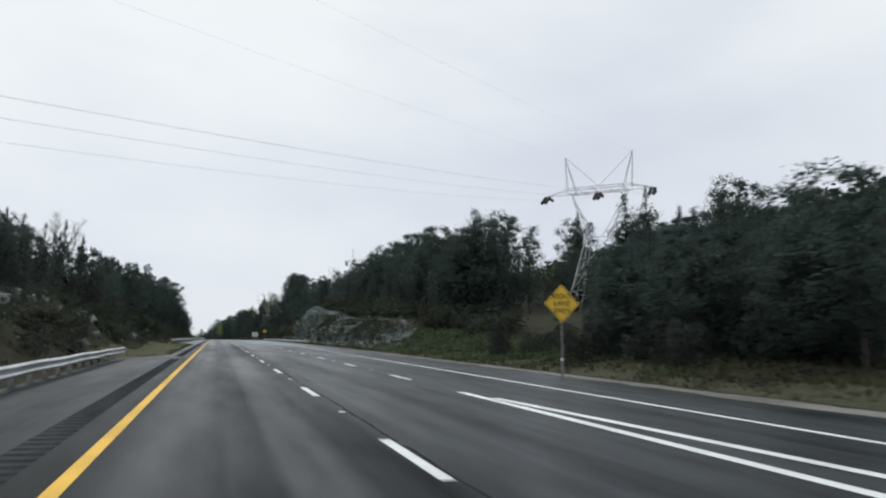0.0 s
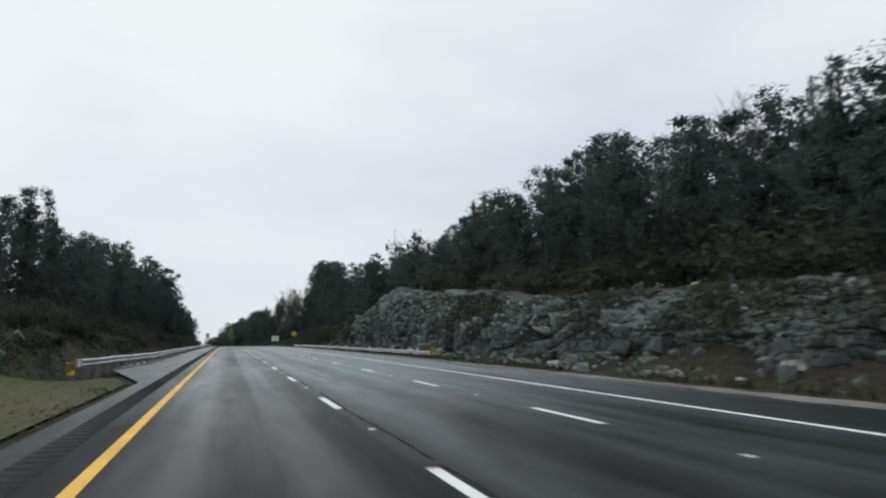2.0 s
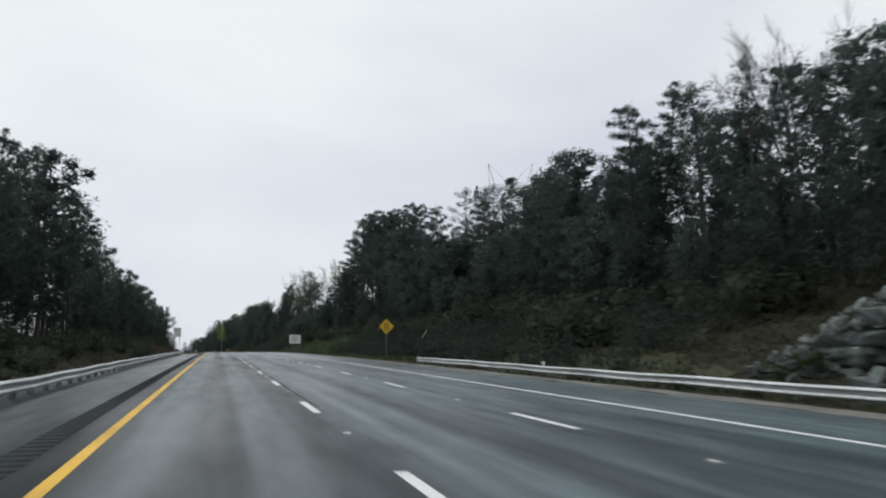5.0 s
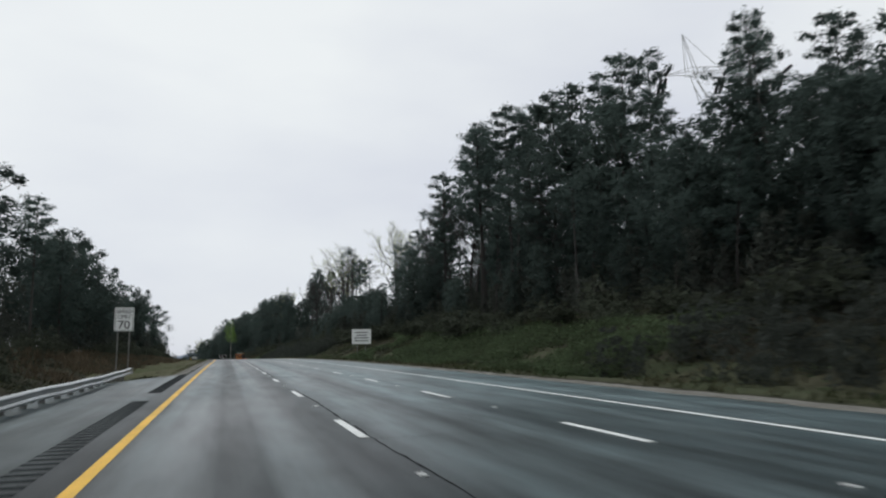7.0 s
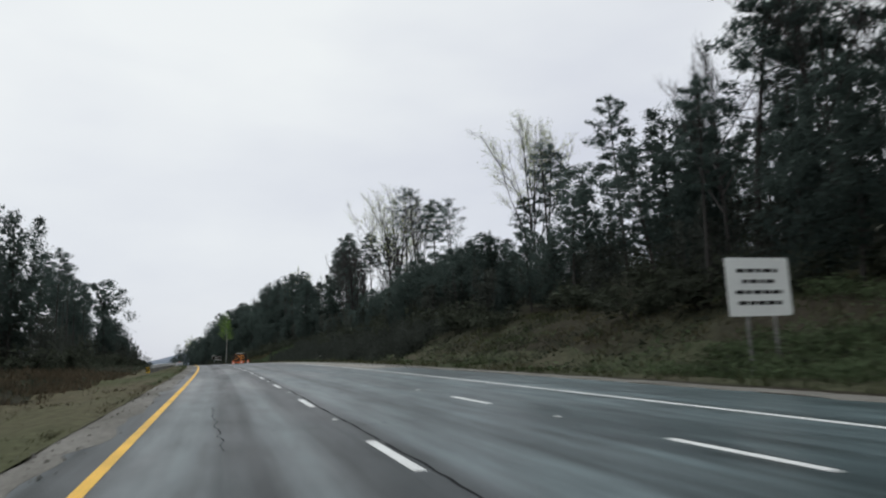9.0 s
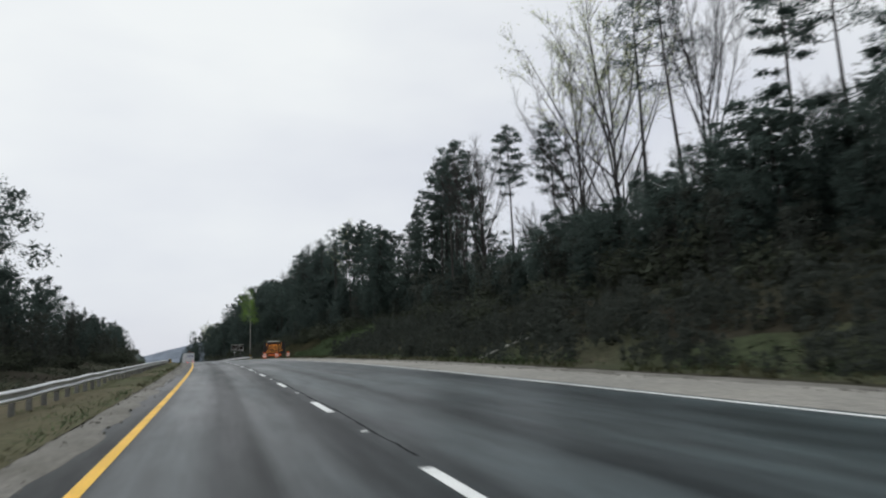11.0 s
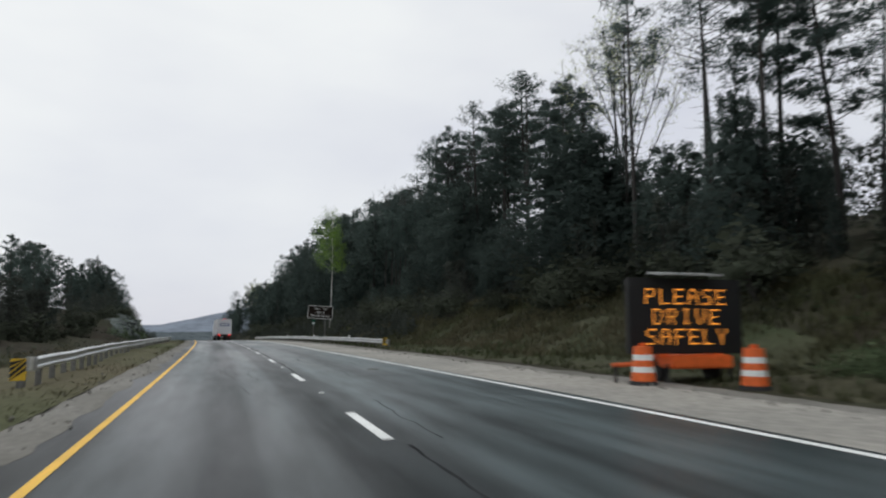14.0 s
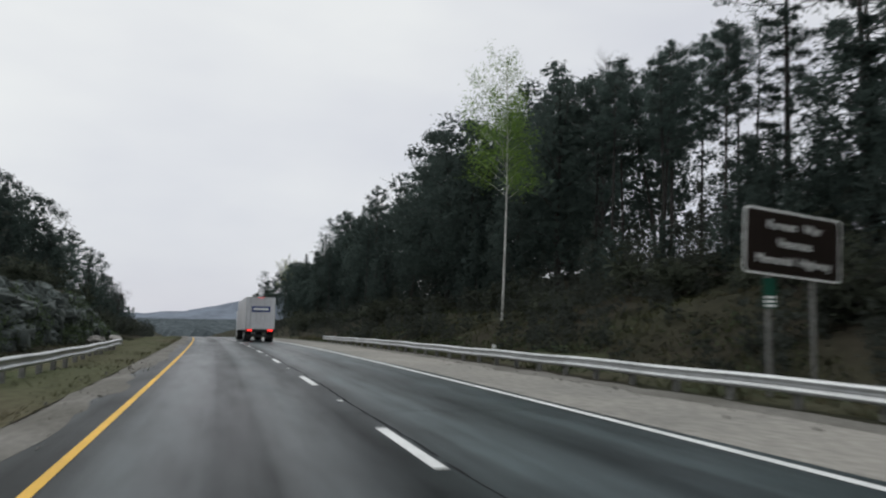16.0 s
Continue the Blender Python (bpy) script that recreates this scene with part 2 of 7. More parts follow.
PALE_ROCK = material("pale_rock", (0.36, 0.35, 0.33), 0.9, 0.3, 1.2, 6, 0.8, each=0.35)
NEEDLES = material("needles", (0.082, 0.114, 0.104), 0.85, 0.12, 0.3, 2, 0, island=0.08, each=0.2, gloss=0.06, thin=0.45)
CEDAR = material("cedar_leaf", (0.066, 0.090, 0.082), 0.85, 0.12, 0.35, 2, 0, island=0.08, each=0.2, gloss=0.06, thin=0.45)
DARK_LEAF = material("dark_leaf", (0.073, 0.100, 0.090), 0.85, 0.12, 0.35, 2, 0, island=0.08, each=0.22, gloss=0.06, thin=0.45)
SPRING_LEAF = material("spring_leaf", (0.17, 0.27, 0.065), 0.8, 0.3, 0.5, 4, 0, island=0.3, gloss=0.1, thin=0.5)
PALE_LEAF = material("pale_leaf", (0.45, 0.5, 0.25), 0.7, 0.25, 0.4, 4, 0, island=0.3, thin=0.65)
# browner thicket leaf, darker than the crowns': forest shade put into its colour
SHADED_THICKET = material("shaded_thicket", (0.062, 0.071, 0.062), 0.9, 0.2, 0.4, 2, 0, island=0.12, each=0.25, gloss=0.06, thin=0.45)
BRUSH_LEAF = material("brush_leaf", (0.057, 0.067, 0.049), 0.9, 0.3, 0.3, 2, 0, island=0.15, each=0.3, gloss=0.08, thin=0.4)
REED = material("dead_grass", (0.17, 0.135, 0.092), 0.9, 0.3, 0.15, 3, 0, tint=(0.1, 0.085, 0.06), island=0.2, gloss=0.05, thin=0.5)
GREEN_WEED = material("green_weed", (0.1, 0.138, 0.076), 0.9, 0.35, 0.3, 3, 0, island=0.2, gloss=0.05, thin=0.5)
BARK = material("bark", (0.04, 0.037, 0.035), 0.9, 0.35, 0.6, 7, 0.8, each=0.3)
GREY_BARK = material("grey_bark", (0.04, 0.037, 0.036), 0.9, 0.3, 0.6, 7, 0.6, each=0.25)
WHITE_BARK = material("white_bark", (0.45, 0.45, 0.43), 0.85, 0.35, 1.4, 7, 0.6)
STEEL = material("galvanised_steel", (0.52, 0.54, 0.55), 0.42, 0.2, 0.5, 8, 0.1, metal=0.75)
POST_STEEL = material("weathered_post", (0.16, 0.16, 0.155), 0.8, 0.3, 1.2, 8, 0.3, each=0.2)
LATTICE = material("lattice_steel", (0.42, 0.43, 0.43), 0.55, 0.2, 0.3, 4, 0.1, metal=0.3)
CERAMIC = material("insulator", (0.03, 0.03, 0.034), 0.35, 0.2)
CABLE = material("cable", (0.5, 0.51, 0.53), 0.6, 0.2)
SIGN_YELLOW = material("sign_yellow", (0.7, 0.45, 0.035), 0.5, 0.08, 0.5, 9, 0.05)
SIGN_WHITE = material("sign_white", (0.82, 0.84, 0.83), 0.5, 0.06, 0.5, 9, 0.05)
SIGN_BROWN = material("sign_brown", (0.016, 0.011, 0.009), 0.7, 0.15, 0.5, 9, 0.05, gloss=0.15)
SIGN_GREEN = material("sign_green", (0.012, 0.075, 0.05), 0.6, 0.15, 0.5, 9, 0.05, gloss=0.2)
SIGN_BLACK = material("sign_black", (0.012, 0.012, 0.013), 0.5, 0.2, 0.5, 9, 0.05)
ORANGE = material("orange_plastic", (0.75, 0.14, 0.03), 0.5, 0.15, 0.8, 9, 0.1)
TRAILER_WHITE = material("trailer_white", (0.62, 0.63, 0.66), 0.4, 0.1, 0.4, 6, 0.05)
BLUE_PAINT = material("blue_paint", (0.03, 0.06, 0.22), 0.4, 0.1)
RUBBER = material("rubber", (0.02, 0.02, 0.021), 0.85, 0.3)
DARK_STEEL = material("dark_steel", (0.035, 0.036, 0.038), 0.6, 0.3, 1, 8, 0.1, metal=0.4)
RED_LAMP = lamp_material("tail_lamp", (1.0, 0.04, 0.03), 1.6)
AMBER_LED = lamp_material("amber_led", (1.0, 0.36, 0.05), 1.5)
FLAG_RED = material("flag_cloth", (0.42, 0.10, 0.09), 0.9, 0.2, 1.5, 9, 0.1, tint=(0.55, 0.42, 0.40))
# distance haze is mixed into the ridge's pale blue-grey colour
HAZED_RIDGE = material("hazed_ridge", (0.19, 0.22, 0.265), 1.0, 0.2, 0.006, 0.05, 0, gloss=0.0)
# woods far ahead: the blue cast of the air is painted in
HAZED_WOOD = material("hazed_wood", (0.085, 0.104, 0.112), 1.0, 0.35, 0.03, 0.4, 0, tint=(0.12, 0.142, 0.155), gloss=0.0)
FAR_WOOD = material("far_wood", (0.045, 0.062, 0.042), 0.9, 0.4, 0.02, 0.6, 0, tint=(0.072, 0.09, 0.052), island=0.45, gloss=0.1)


# ---- small builders ----
def thing(name, m, label, category, group="", kind=""):
    ob = new(name)
    ob.empty_display_size = 0.2
    ob.matrix_world = m
    return tagged(ob, label, category, group, kind)


def part(name, bm, mat, parent=None, label="", smooth=False):
    me = bpy.data.meshes.new(name)
    bm.to_mesh(me)
    bm.free()
    me.materials.append(mat)
    if smooth:
        for p in me.polygons:
            p.use_smooth = True
    ob = new(name, me)
    if parent is not None:
        ob.parent = parent
    return tagged(ob, label)


def mesh_from(name, verts, faces, mat, parent=None, smooth=False, soft=False):
    """A mesh object. soft: shaded like the ground that it grows on."""
    me = bpy.data.meshes.new(name)
    me.from_pydata([tuple(v) for v in verts] if not isinstance(verts, np.ndarray) else verts.tolist(), [], faces if isinstance(faces, list) else faces.tolist())
    me.materials.append(mat)
    if smooth:
        me.polygons.foreach_set("use_smooth", [True] * len(me.polygons))
    me.update()
    if soft:
        me.polygons.foreach_set("use_smooth", [True] * len(me.polygons))
        up = np.random.default_rng(3).normal(size=(len(me.vertices), 3)) * 0.3 + np.array([-0.25, 0, 1.0])
        me.normals_split_custom_set_from_vertices((up / np.linalg.norm(up, axis=1)[:, None]).tolist())
    ob = new(name, me)
    if parent is not None:
        ob.parent = parent
    return ob


def box(bm, x, y, z, at=(0, 0, 0), m=None, bevel=0.0):
    g = bmesh.ops.create_cube(bm, size=1.0, matrix=(m or Matrix()) @ Matrix.Translation(at) @ Matrix.Diagonal((x, y, z, 1)))
    if bevel:
        edges = {e for v in g["verts"] for e in v.link_edges}
        bmesh.ops.bevel(bm, geom=list(edges), offset=bevel, segments=2, affect="EDGES")
    return bm


def beam(bm, p, q, w, sides=4):
    """A straight bar from p to q."""
    p, q = Vector(p), Vector(q)
    turn = (q - p).to_track_quat("Z", "X").to_matrix().to_4x4()
    m = Matrix.Translation((p + q) / 2) @ turn
    bmesh.ops.create_cone(bm, cap_ends=True, segments=sides, radius1=w * 0.6, radius2=w * 0.6, depth=(q - p).length, matrix=m)


def rod(bm, r1, r2, h, at=(0, 0, 0), m=None, sides=12):
    bmesh.ops.create_cone(bm, cap_ends=True, segments=sides, radius1=r1, radius2=r2, depth=h, matrix=(m or Matrix()) @ Matrix.Translation(at))


def words(name, text, size, mat, parent, m, label=""):
    c = bpy.data.curves.new(name, "FONT")
    c.body, c.size, c.align_x, c.align_y, c.extrude = text, size, "CENTER", "CENTER", 0.004
    tmp = bpy.data.objects.new(name, c)
    scene.collection.objects.link(tmp)
    me = bpy.data.meshes.new_from_object(tmp.evaluated_get(bpy.context.evaluated_depsgraph_get()))
    bpy.data.objects.remove(tmp)
    me.materials.clear()
    me.materials.append(mat)
    ob = new(name, me)
    ob.parent = parent
    ob.matrix_basis = m
    return tagged(ob, label)


def smoothstep(a, b, x):
    t = np.clip((np.asarray(x, float) - a) / (b - a), 0, 1)
    return t * t * (3 - 2 * t)


def value_noise(x, y, seed=0):
    """Smooth noise from 0 to 1 with cells one unit wide."""
    x, y = np.asarray(x, float), np.asarray(y, float)
    xi, yi = np.floor(x), np.floor(y)
    fx, fy = x - xi, y - yi
    fx, fy = fx * fx * (3 - 2 * fx), fy * fy * (3 - 2 * fy)

    def corner(i, j):
        return np.modf(np.abs(np.sin((xi + i) * 127.1 + (yi + j) * 311.7 + seed * 74.7) * 43758.5453))[0]
    return (corner(0, 0) * (1 - fx) + corner(1, 0) * fx) * (1 - fy) + (corner(0, 1) * (1 - fx) + corner(1, 1) * fx) * fy


# ---- the lie of the land, across the road ----
LANE_1, LANE_2, EDGE_WIDE, EDGE_NARROW = 3.68, 7.62, 10.92, 7.58


def edge_line(s):
    return EDGE_NARROW + (EDGE_WIDE - EDGE_NARROW) * np.clip((561 - np.asarray(s, float)) / 106, 0, 1)


def pave_right(s):
    return edge_line(s) + 3.45


def pave_left(s):
    return np.interp(s, [-60, 42, 50, 100, 112, 292, 305, 4600], [-3.6, -3.6, -1.45, -1.45, -4.0, -4.0, -0.95, -0.95])


def rock_height(s):
    return np.interp(s, [68, 78, 90, 100, 114, 125, 145, 154, 164, 175, 187, 196, 203, 208], [0.0, 2.4, 3.5, 3.8, 4.1, 4.8, 6.1, 7.0, 7.4, 6.3, 5.5, 4.9, 3.3, 0.0])


def left_bank(s):
    return np.interp(s, [0, 20, 45, 57, 81, 110, 150, 200, 260, 330, 400, 600, 622, 640, 660, 676, 700], [1.2, 1.6, 2.5, 3.9, 2.6, 2.5, 2.2, 1.5, 1.0, 0.9, 0.1, 0.2, 2.5, 3.6, 4.0, 1.0, 0.3])


def land(s, d):
    """Height of the ground over the carriageway at station s and offset d."""
    s, d = np.broadcast_arrays(np.asarray(s, float), np.asarray(d, float))
    k = np.interp(s, [0, 40, 80, 100, 220, 400, 560, 700], [0.08, 0.22, 0.85, 1.0, 0.85, 1.0, 1.1, 1.0])
    right = np.interp(d, [10, 14.4, 16, 18, 21, 24, 34, 60, 120, 300, 450, 2500], [-0.1, -0.1, -0.22, -0.05, 1.3, 2.8, 5.4, 11, 22, 72, 85, 85])
    shelf = np.interp(d, [10, 14.4, 16, 18, 21, 24, 34, 60, 80, 120, 300, 450, 2500], [-0.1, -0.1, -0.22, -0.05, 1.3, 2.6, 4.4, 5.5, 9, 22, 72, 85, 85])
    f = smoothstep(115, 175, s)
    right = shelf * (1 - f) + right * f
    right = np.where(right > 0, right * k, right)
    far = np.interp(s, [-60, 350, 560, 900, 1200], [1.15, 1.0, 0.5, 0.25, 0.0])
    right = np.where(d > 110, right * (far + (1 - far) * np.clip((150 - d) / 40, 0, 1)), right)
    step = rock_height(s) * smoothstep(20.6, 22.8, d) + 0.055 * np.clip(d - 22.8, 0, 60) * (rock_height(s) > 0.2)
    right = np.maximum(right, step)
    right = np.where(s > 900, right * (1 - np.clip((s - 900) / 150, 0, 1)), right)
    a = -d
    left = np.interp(a, [1.0, 2.6, 5, 8, 14, 20, 40, 450, 2500], [-0.1, -0.1, -0.4, -0.25, 0.5, 1.2, 2.5, 4, 4])
    left = left + left_bank(s) * np.where(s > 608, smoothstep(9.3, 10.6, a), smoothstep(5.5, 10.5, a))
    left = np.where(s > 900, left - np.clip(a - 12, 0, 60) / 60 * 8 * np.clip((s - 900) / 60, 0, 1), left)
    rough = (value_noise(s * 0.35, d * 0.35, 3) - 0.5) * 0.5 + (value_noise(s * 0.9, d * 0.9, 5) - 0.5) * 0.22
    off = np.clip(np.maximum(d - pave_right(s) - 1.2, pave_left(s) - d - 0.8), 0, 3) / 3
    h = np.where(d > 4, right, left) + rough * off
    return np.where((d > pave_left(s) + 0.2) & (d < pave_right(s) - 0.2), -0.14, h)


def strip(name, s_values, offsets, height, mat, parent=None, smooth=True, uv=False):
    """A sheet along the road; offsets(s) gives its points across, height(s, d) their level."""
    cols, rows = [], []
    for s in s_values:
        ds = np.asarray(offsets(s), float)
        x, y, z = on_road(s, ds, 0.0)
        rows.append(np.stack([x, y, z + height(s, ds)], 1))
        cols.append(np.stack([ds, np.full_like(ds, s)], 1))
    n = len(rows[0])
    verts = np.concatenate(rows)
    i = (np.arange(len(s_values) - 1)[:, None] * n + np.arange(n - 1)[None, :]).ravel()
    faces = np.stack([i, i + 1, i + n + 1, i + n], 1)
    ob = mesh_from(name, verts, faces, mat, parent, smooth)
    if uv:
        flat = np.concatenate(cols)
        layer = ob.data.uv_layers.new(name="lane")
        idx = np.zeros(len(ob.data.loops), dtype=np.int32)
        ob.data.loops.foreach_get("vertex_index", idx)
        layer.data.foreach_set("uv", flat[idx].ravel())
    return ob


# ---- ground, road and its markings ----
ACROSS = np.array([-2500, -1200, -450, -200, -100, -60, -40, -33, -28, -24, -21, -19, -17, -15, -13.5, -12, -11, -10.2, -9.4, -8.6, -7.8, -7, -6.2, -5.4, -4.6, -3.9,
                   -3.3, -2.6, -2.0, -1.5, -1.0, 0, 4, 8, 10.6, 11.4, 12.4, 13.4, 14.2, 15, 15.7, 16.4, 17.1, 17.8, 18.5, 19.2, 19.9, 20.6, 21.3, 22, 23, 24, 25.5, 27, 29, 31, 34,
                   38, 43, 50, 60, 75, 95, 120, 150, 200, 250, 300, 450, 1200, 2500], float)
ALONG = np.concatenate([np.arange(-60, 900, 1.5), np.arange(900, 1200, 15), np.arange(1200, 4600, 100)])
ground = strip("ground", ALONG, lambda s: ACROSS, land, GROUND)
tagged(ground, "rough roadside ground with dry grass, leaf litter and soil", "ground", kind="structure")
ROAD_S = np.concatenate([np.arange(-58, 900, 2.0), np.arange(900, 1500, 20)])
road = strip("road", ROAD_S, lambda s: np.linspace(pave_left(s), pave_right(s), 24), lambda s, d: 0 * d, ASPHALT, uv=True)
tagged(road, "worn grey asphalt highway with polished wheel tracks", "road", kind="structure")


def verge(name, s0, s1, inner, outer, label):
    ob = strip(name, np.arange(s0, s1, 0.6), lambda s: np.linspace(inner(s), outer(s), 6) + (0.18 * (value_noise(s * 0.7, 9.0, 2) - 0.5)) * np.array([-1.0, 0.4, 0.7, 1, 1.5, 2.2]) + (0.3 * (value_noise(s * 0.45, 5.0, 6) - 0.5) + 0.2 * (value_noise(s * 1.3, 2.0, 7) - 0.5)) * np.array([1, 0.3, 0, 0, 0, 0]),
               lambda s, d: np.array([0.0035, 0.03, 0.025, 0.0, -0.03, -0.12]) + 0.05 * (value_noise(s * 1.7, d * 2.0, 8) - 0.5) * np.array([0, 0.4, 1, 1, 1, 1]) - np.array([0, 0, 0.02, 0.05, 0.08, 0.1]), GRAVEL)
    return tagged(ob, label, "verge", kind="structure")


verge("verge_right", -58, 900, lambda s: pave_right(s) - 0.12, lambda s: pave_right(s) + 2.3, "pale gravel verge along the paved shoulder")
verge("verge_left", 300, 900, lambda s: pave_left(s) + 0.42, lambda s: pave_left(s) - 0.85, "pale gravel verge beside the yellow edge line")

for name, s0, s1 in (("verge_median_1", 46, 106), ("verge_median_2", 302, 900)):
    turf = strip(name, np.arange(s0, s1, 1.5), lambda s: np.linspace(np.minimum(pave_left(s) - 0.4, -3.6 * (s < 50) - 1.0), -6.6 - 0.9 * value_noise(s * 0.2, 3.0, 4), 9), lambda s, d: land(s, d) + 0.13 * np.array([0.45, 1, 1, 1, 1, 1, 1, 0.6, -3]), MEDIAN_TURF)
    tagged(turf, "dry tan grass strip of the median", "verge", kind="structure")
for name, s0, s1 in (("verge_bank_1", -30, 76), ("verge_bank_2", 207, 900)):
    turf = strip(name, np.arange(s0, s1, 1.5), lambda s: np.linspace(pave_right(s) + 1.3, pave_right(s) + 5.2 + 3.0 * value_noise(s * 0.15, 8.0, 4) + 5.0 * smoothstep(522, 545, s) * (1 - smoothstep(592, 606, s)), 10), lambda s, d: land(s, d) + 0.07 * np.array([-0.5, 1, 1, 1, 1, 1, 1, 1, 0.6, -3]), TURF)
    tagged(turf, "rough bank of patchy green and dry grass", "verge", kind="structure")


pale_shoulder = strip("shoulder", np.arange(384, 900, 2.0), lambda s: np.linspace(edge_line(s) + 0.28 + 0.05 * math.sin(s * 0.31), pave_right(s), 6), lambda s, d: 0.004 + 0 * d, PALE_ASPHALT)
tagged(pale_shoulder, "pale worn paved shoulder with gravel scattered on it", "shoulder", kind="structure")


def painted(name, s0, s1, center, width, mat, step=2.0, lift=0.005, parent=road):
    return strip(name, np.append(np.arange(s0, s1, step), s1), lambda s: center(s) + np.array([-0.5, 0.5]) * width, lambda s, d: lift + 0 * d, mat, parent)


painted("yellow_edge_line", -58, 480, lambda s: 0.0, 0.17, YELLOW_PAINT)
painted("yellow_edge_line", 480, 900, lambda s: -0.03, 0.115, YELLOW_PAINT)
painted("white_edge_line", -58, 900, edge_line, 0.18, WHITE_PAINT)
painted("merge_line", -40, 18.4, lambda s: LANE_2 - 0.02, 0.24, WHITE_PAINT, lift=0.006)
painted("merge_line", -40, 16.5, lambda s: LANE_2 + 0.12 + (18.0 - s) * 0.07, 0.24, WHITE_PAINT, lift=0.007)
PERIOD, DASH = 10.173, 2.93


def dash_mesh():
    bm = bmesh.new()
    box(bm, 0.16, DASH, 0.006, (0, DASH / 2, 0.006), bevel=0.002)
    me = bpy.data.meshes.new("lane_dash")
    bm.to_mesh(me)
    bm.free()
    me.materials.append(WHITE_PAINT)
    return me


def reflector_mesh():
    bm = bmesh.new()
    box(bm, 0.11, 0.11, 0.022, (0, 0, 0.012), bevel=0.008)
    me = bpy.data.meshes.new("road_reflector")
    bm.to_mesh(me)
    bm.free()
    me.materials.append(SIGN_WHITE)
    return me


dash, reflector = dash_mesh(), reflector_mesh()
for lane, first, last in ((LANE_1, 7.27 - 6 * PERIOD, 860), (LANE_2, 23.6, 200), (LANE_2, 208.6, 352)):
    s = first
    while s < last:
        ob = new("lane_dash", dash)
        ob.parent, ob.matrix_basis = road, road_pose(s, lane, 0.0)
        ob = new("road_reflector", reflector)
        ob.parent, ob.matrix_basis = road, road_pose(s + DASH + (PERIOD - DASH) / 2, lane, 0.0)
        s += PERIOD


def tar_seams():
    """Sealed joints: one along the first lane line, some across and some wandering."""
    rng = np.random.default_rng(4)
    verts, faces = [], []

    def ribbon(points, w):
        base = len(verts)
        pts = np.array(points)
        for k, (s, d) in enumerate(pts):
            s2, d2 = pts[min(k + 1, len(pts) - 1)] - pts[max(k - 1, 0)]
            n = math.hypot(s2, d2) or 1
            ww = w * (0.5 + rng.random())
            for side in (-0.5, 0.5):
                verts.append(on_road(s + side * ww * -d2 / n, d + side * ww * s2 / n, 0.0035))
            if k:
                a = base + 2 * k
                faces.append((a - 2, a - 1, a + 1, a))
    for s0 in range(-50, 640, 12):
        if rng.random() < 0.85:
            ribbon([(s0 + u, LANE_1 + 0.15 + 0.025 * math.sin(u * 0.7 + s0) + 0.012 * rng.normal()) for u in np.arange(0, 11.9, 0.4)], 0.042)
        if rng.random() < 0.2:
            d0 = 0.6 + 9.5 * rng.random()
            ribbon([(s0 + u, d0 + 0.1 * math.sin(u * 0.4 + d0) + 0.03 * rng.normal()) for u in np.arange(0, 3 + 8 * rng.random(), 0.4)], 0.018)
        if rng.random() < 0.3:
            d0, s1 = 4 * rng.random(), s0 + 10 * rng.random()
            ribbon([(s1 + 0.08 * rng.normal(), d0 + u) for u in np.arange(0, 1.5 + 3 * rng.random(), 0.25)], 0.018)
    for k in range(26):
        d0, s1 = 7.0 * rng.random(), 536 + 30 * rng.random()
        ribbon([(s1 + 0.15 * rng.normal(), d0 + u) for u in np.arange(0, 0.6 + 2.4 * rng.random(), 0.2)], 0.022)
    for s1 in (545.2, 547.6):
        ribbon([(s1 + 0.1 * math.sin(u * 1.7) + 0.05 * rng.normal(), u) for u in np.arange(-0.4, 7.8, 0.2)], 0.028)
    for k in range(16):
        d0, s1 = 0.4 + 6.6 * rng.random(), 532 + 55 * rng.random()
        ribbon([(s1 + u, d0 + 0.1 * math.sin(u * 0.9 + d0) + 0.02 * rng.normal()) for u in np.arange(0, 1.5 + 3.5 * rng.random(), 0.3)], 0.013)
    ob = mesh_from("tar_seam", verts, faces, TAR, road)
    return tagged(ob, "black sealed cracks along the lanes", kind="stuff")


tar_seams()


def repair_patch(s, d, long, wide, mat, label, seed):
    """A thin uneven patch laid on the asphalt."""
    rng = np.random.default_rng(seed)
    rim = [(s + 0.5 * long * math.cos(a) * (0.85 + 0.3 * rng.random()), d + 0.5 * wide * math.sin(a) * (0.8 + 0.4 * rng.random())) for a in np.linspace(0, 6.28, 18, endpoint=False)]
    verts = [on_road(p, q, 0.0045) for p, q in rim] + [on_road(s, d, 0.012)]
    ob = mesh_from("repair_patch", verts, [(k, (k + 1) % 18, 18) for k in range(18)], mat, road)
    return tagged(ob, label)


repair_patch(540.9, 6.5, 0.9, 0.36, GRAVEL, "pale worn patch", 3)


def rumble_strip():
    verts, faces = [], []
    for k, s in enumerate(np.arange(-10, 330, 0.42)):
        if 42 < s % 120 < 46:
            continue
        b = len(verts)
        for (u, v) in ((-0.98, -0.1), (-0.52, -0.1), (-0.52, 0.1), (-0.98, 0.1)):
            verts.append(on_road(s + v, u, 0.003))
        for (u, v) in ((-0.95, -0.05), (-0.55, -0.05), (-0.55, 0.05), (-0.95, 0.05)):
            verts.append(on_road(s + v, u, 0.016))
        faces += [(b, b + 1, b + 5, b + 4), (b + 1, b + 2, b + 6, b + 5), (b + 2, b + 3, b + 7, b + 6), (b + 3, b, b + 4, b + 7), (b + 4, b + 5, b + 6, b + 7)]
    ob = mesh_from("rumble_strip", verts, faces, GROOVE, road)
    return tagged(ob, "grey ribbed rumble strip on the shoulder", kind="stuff")


rumble_strip()


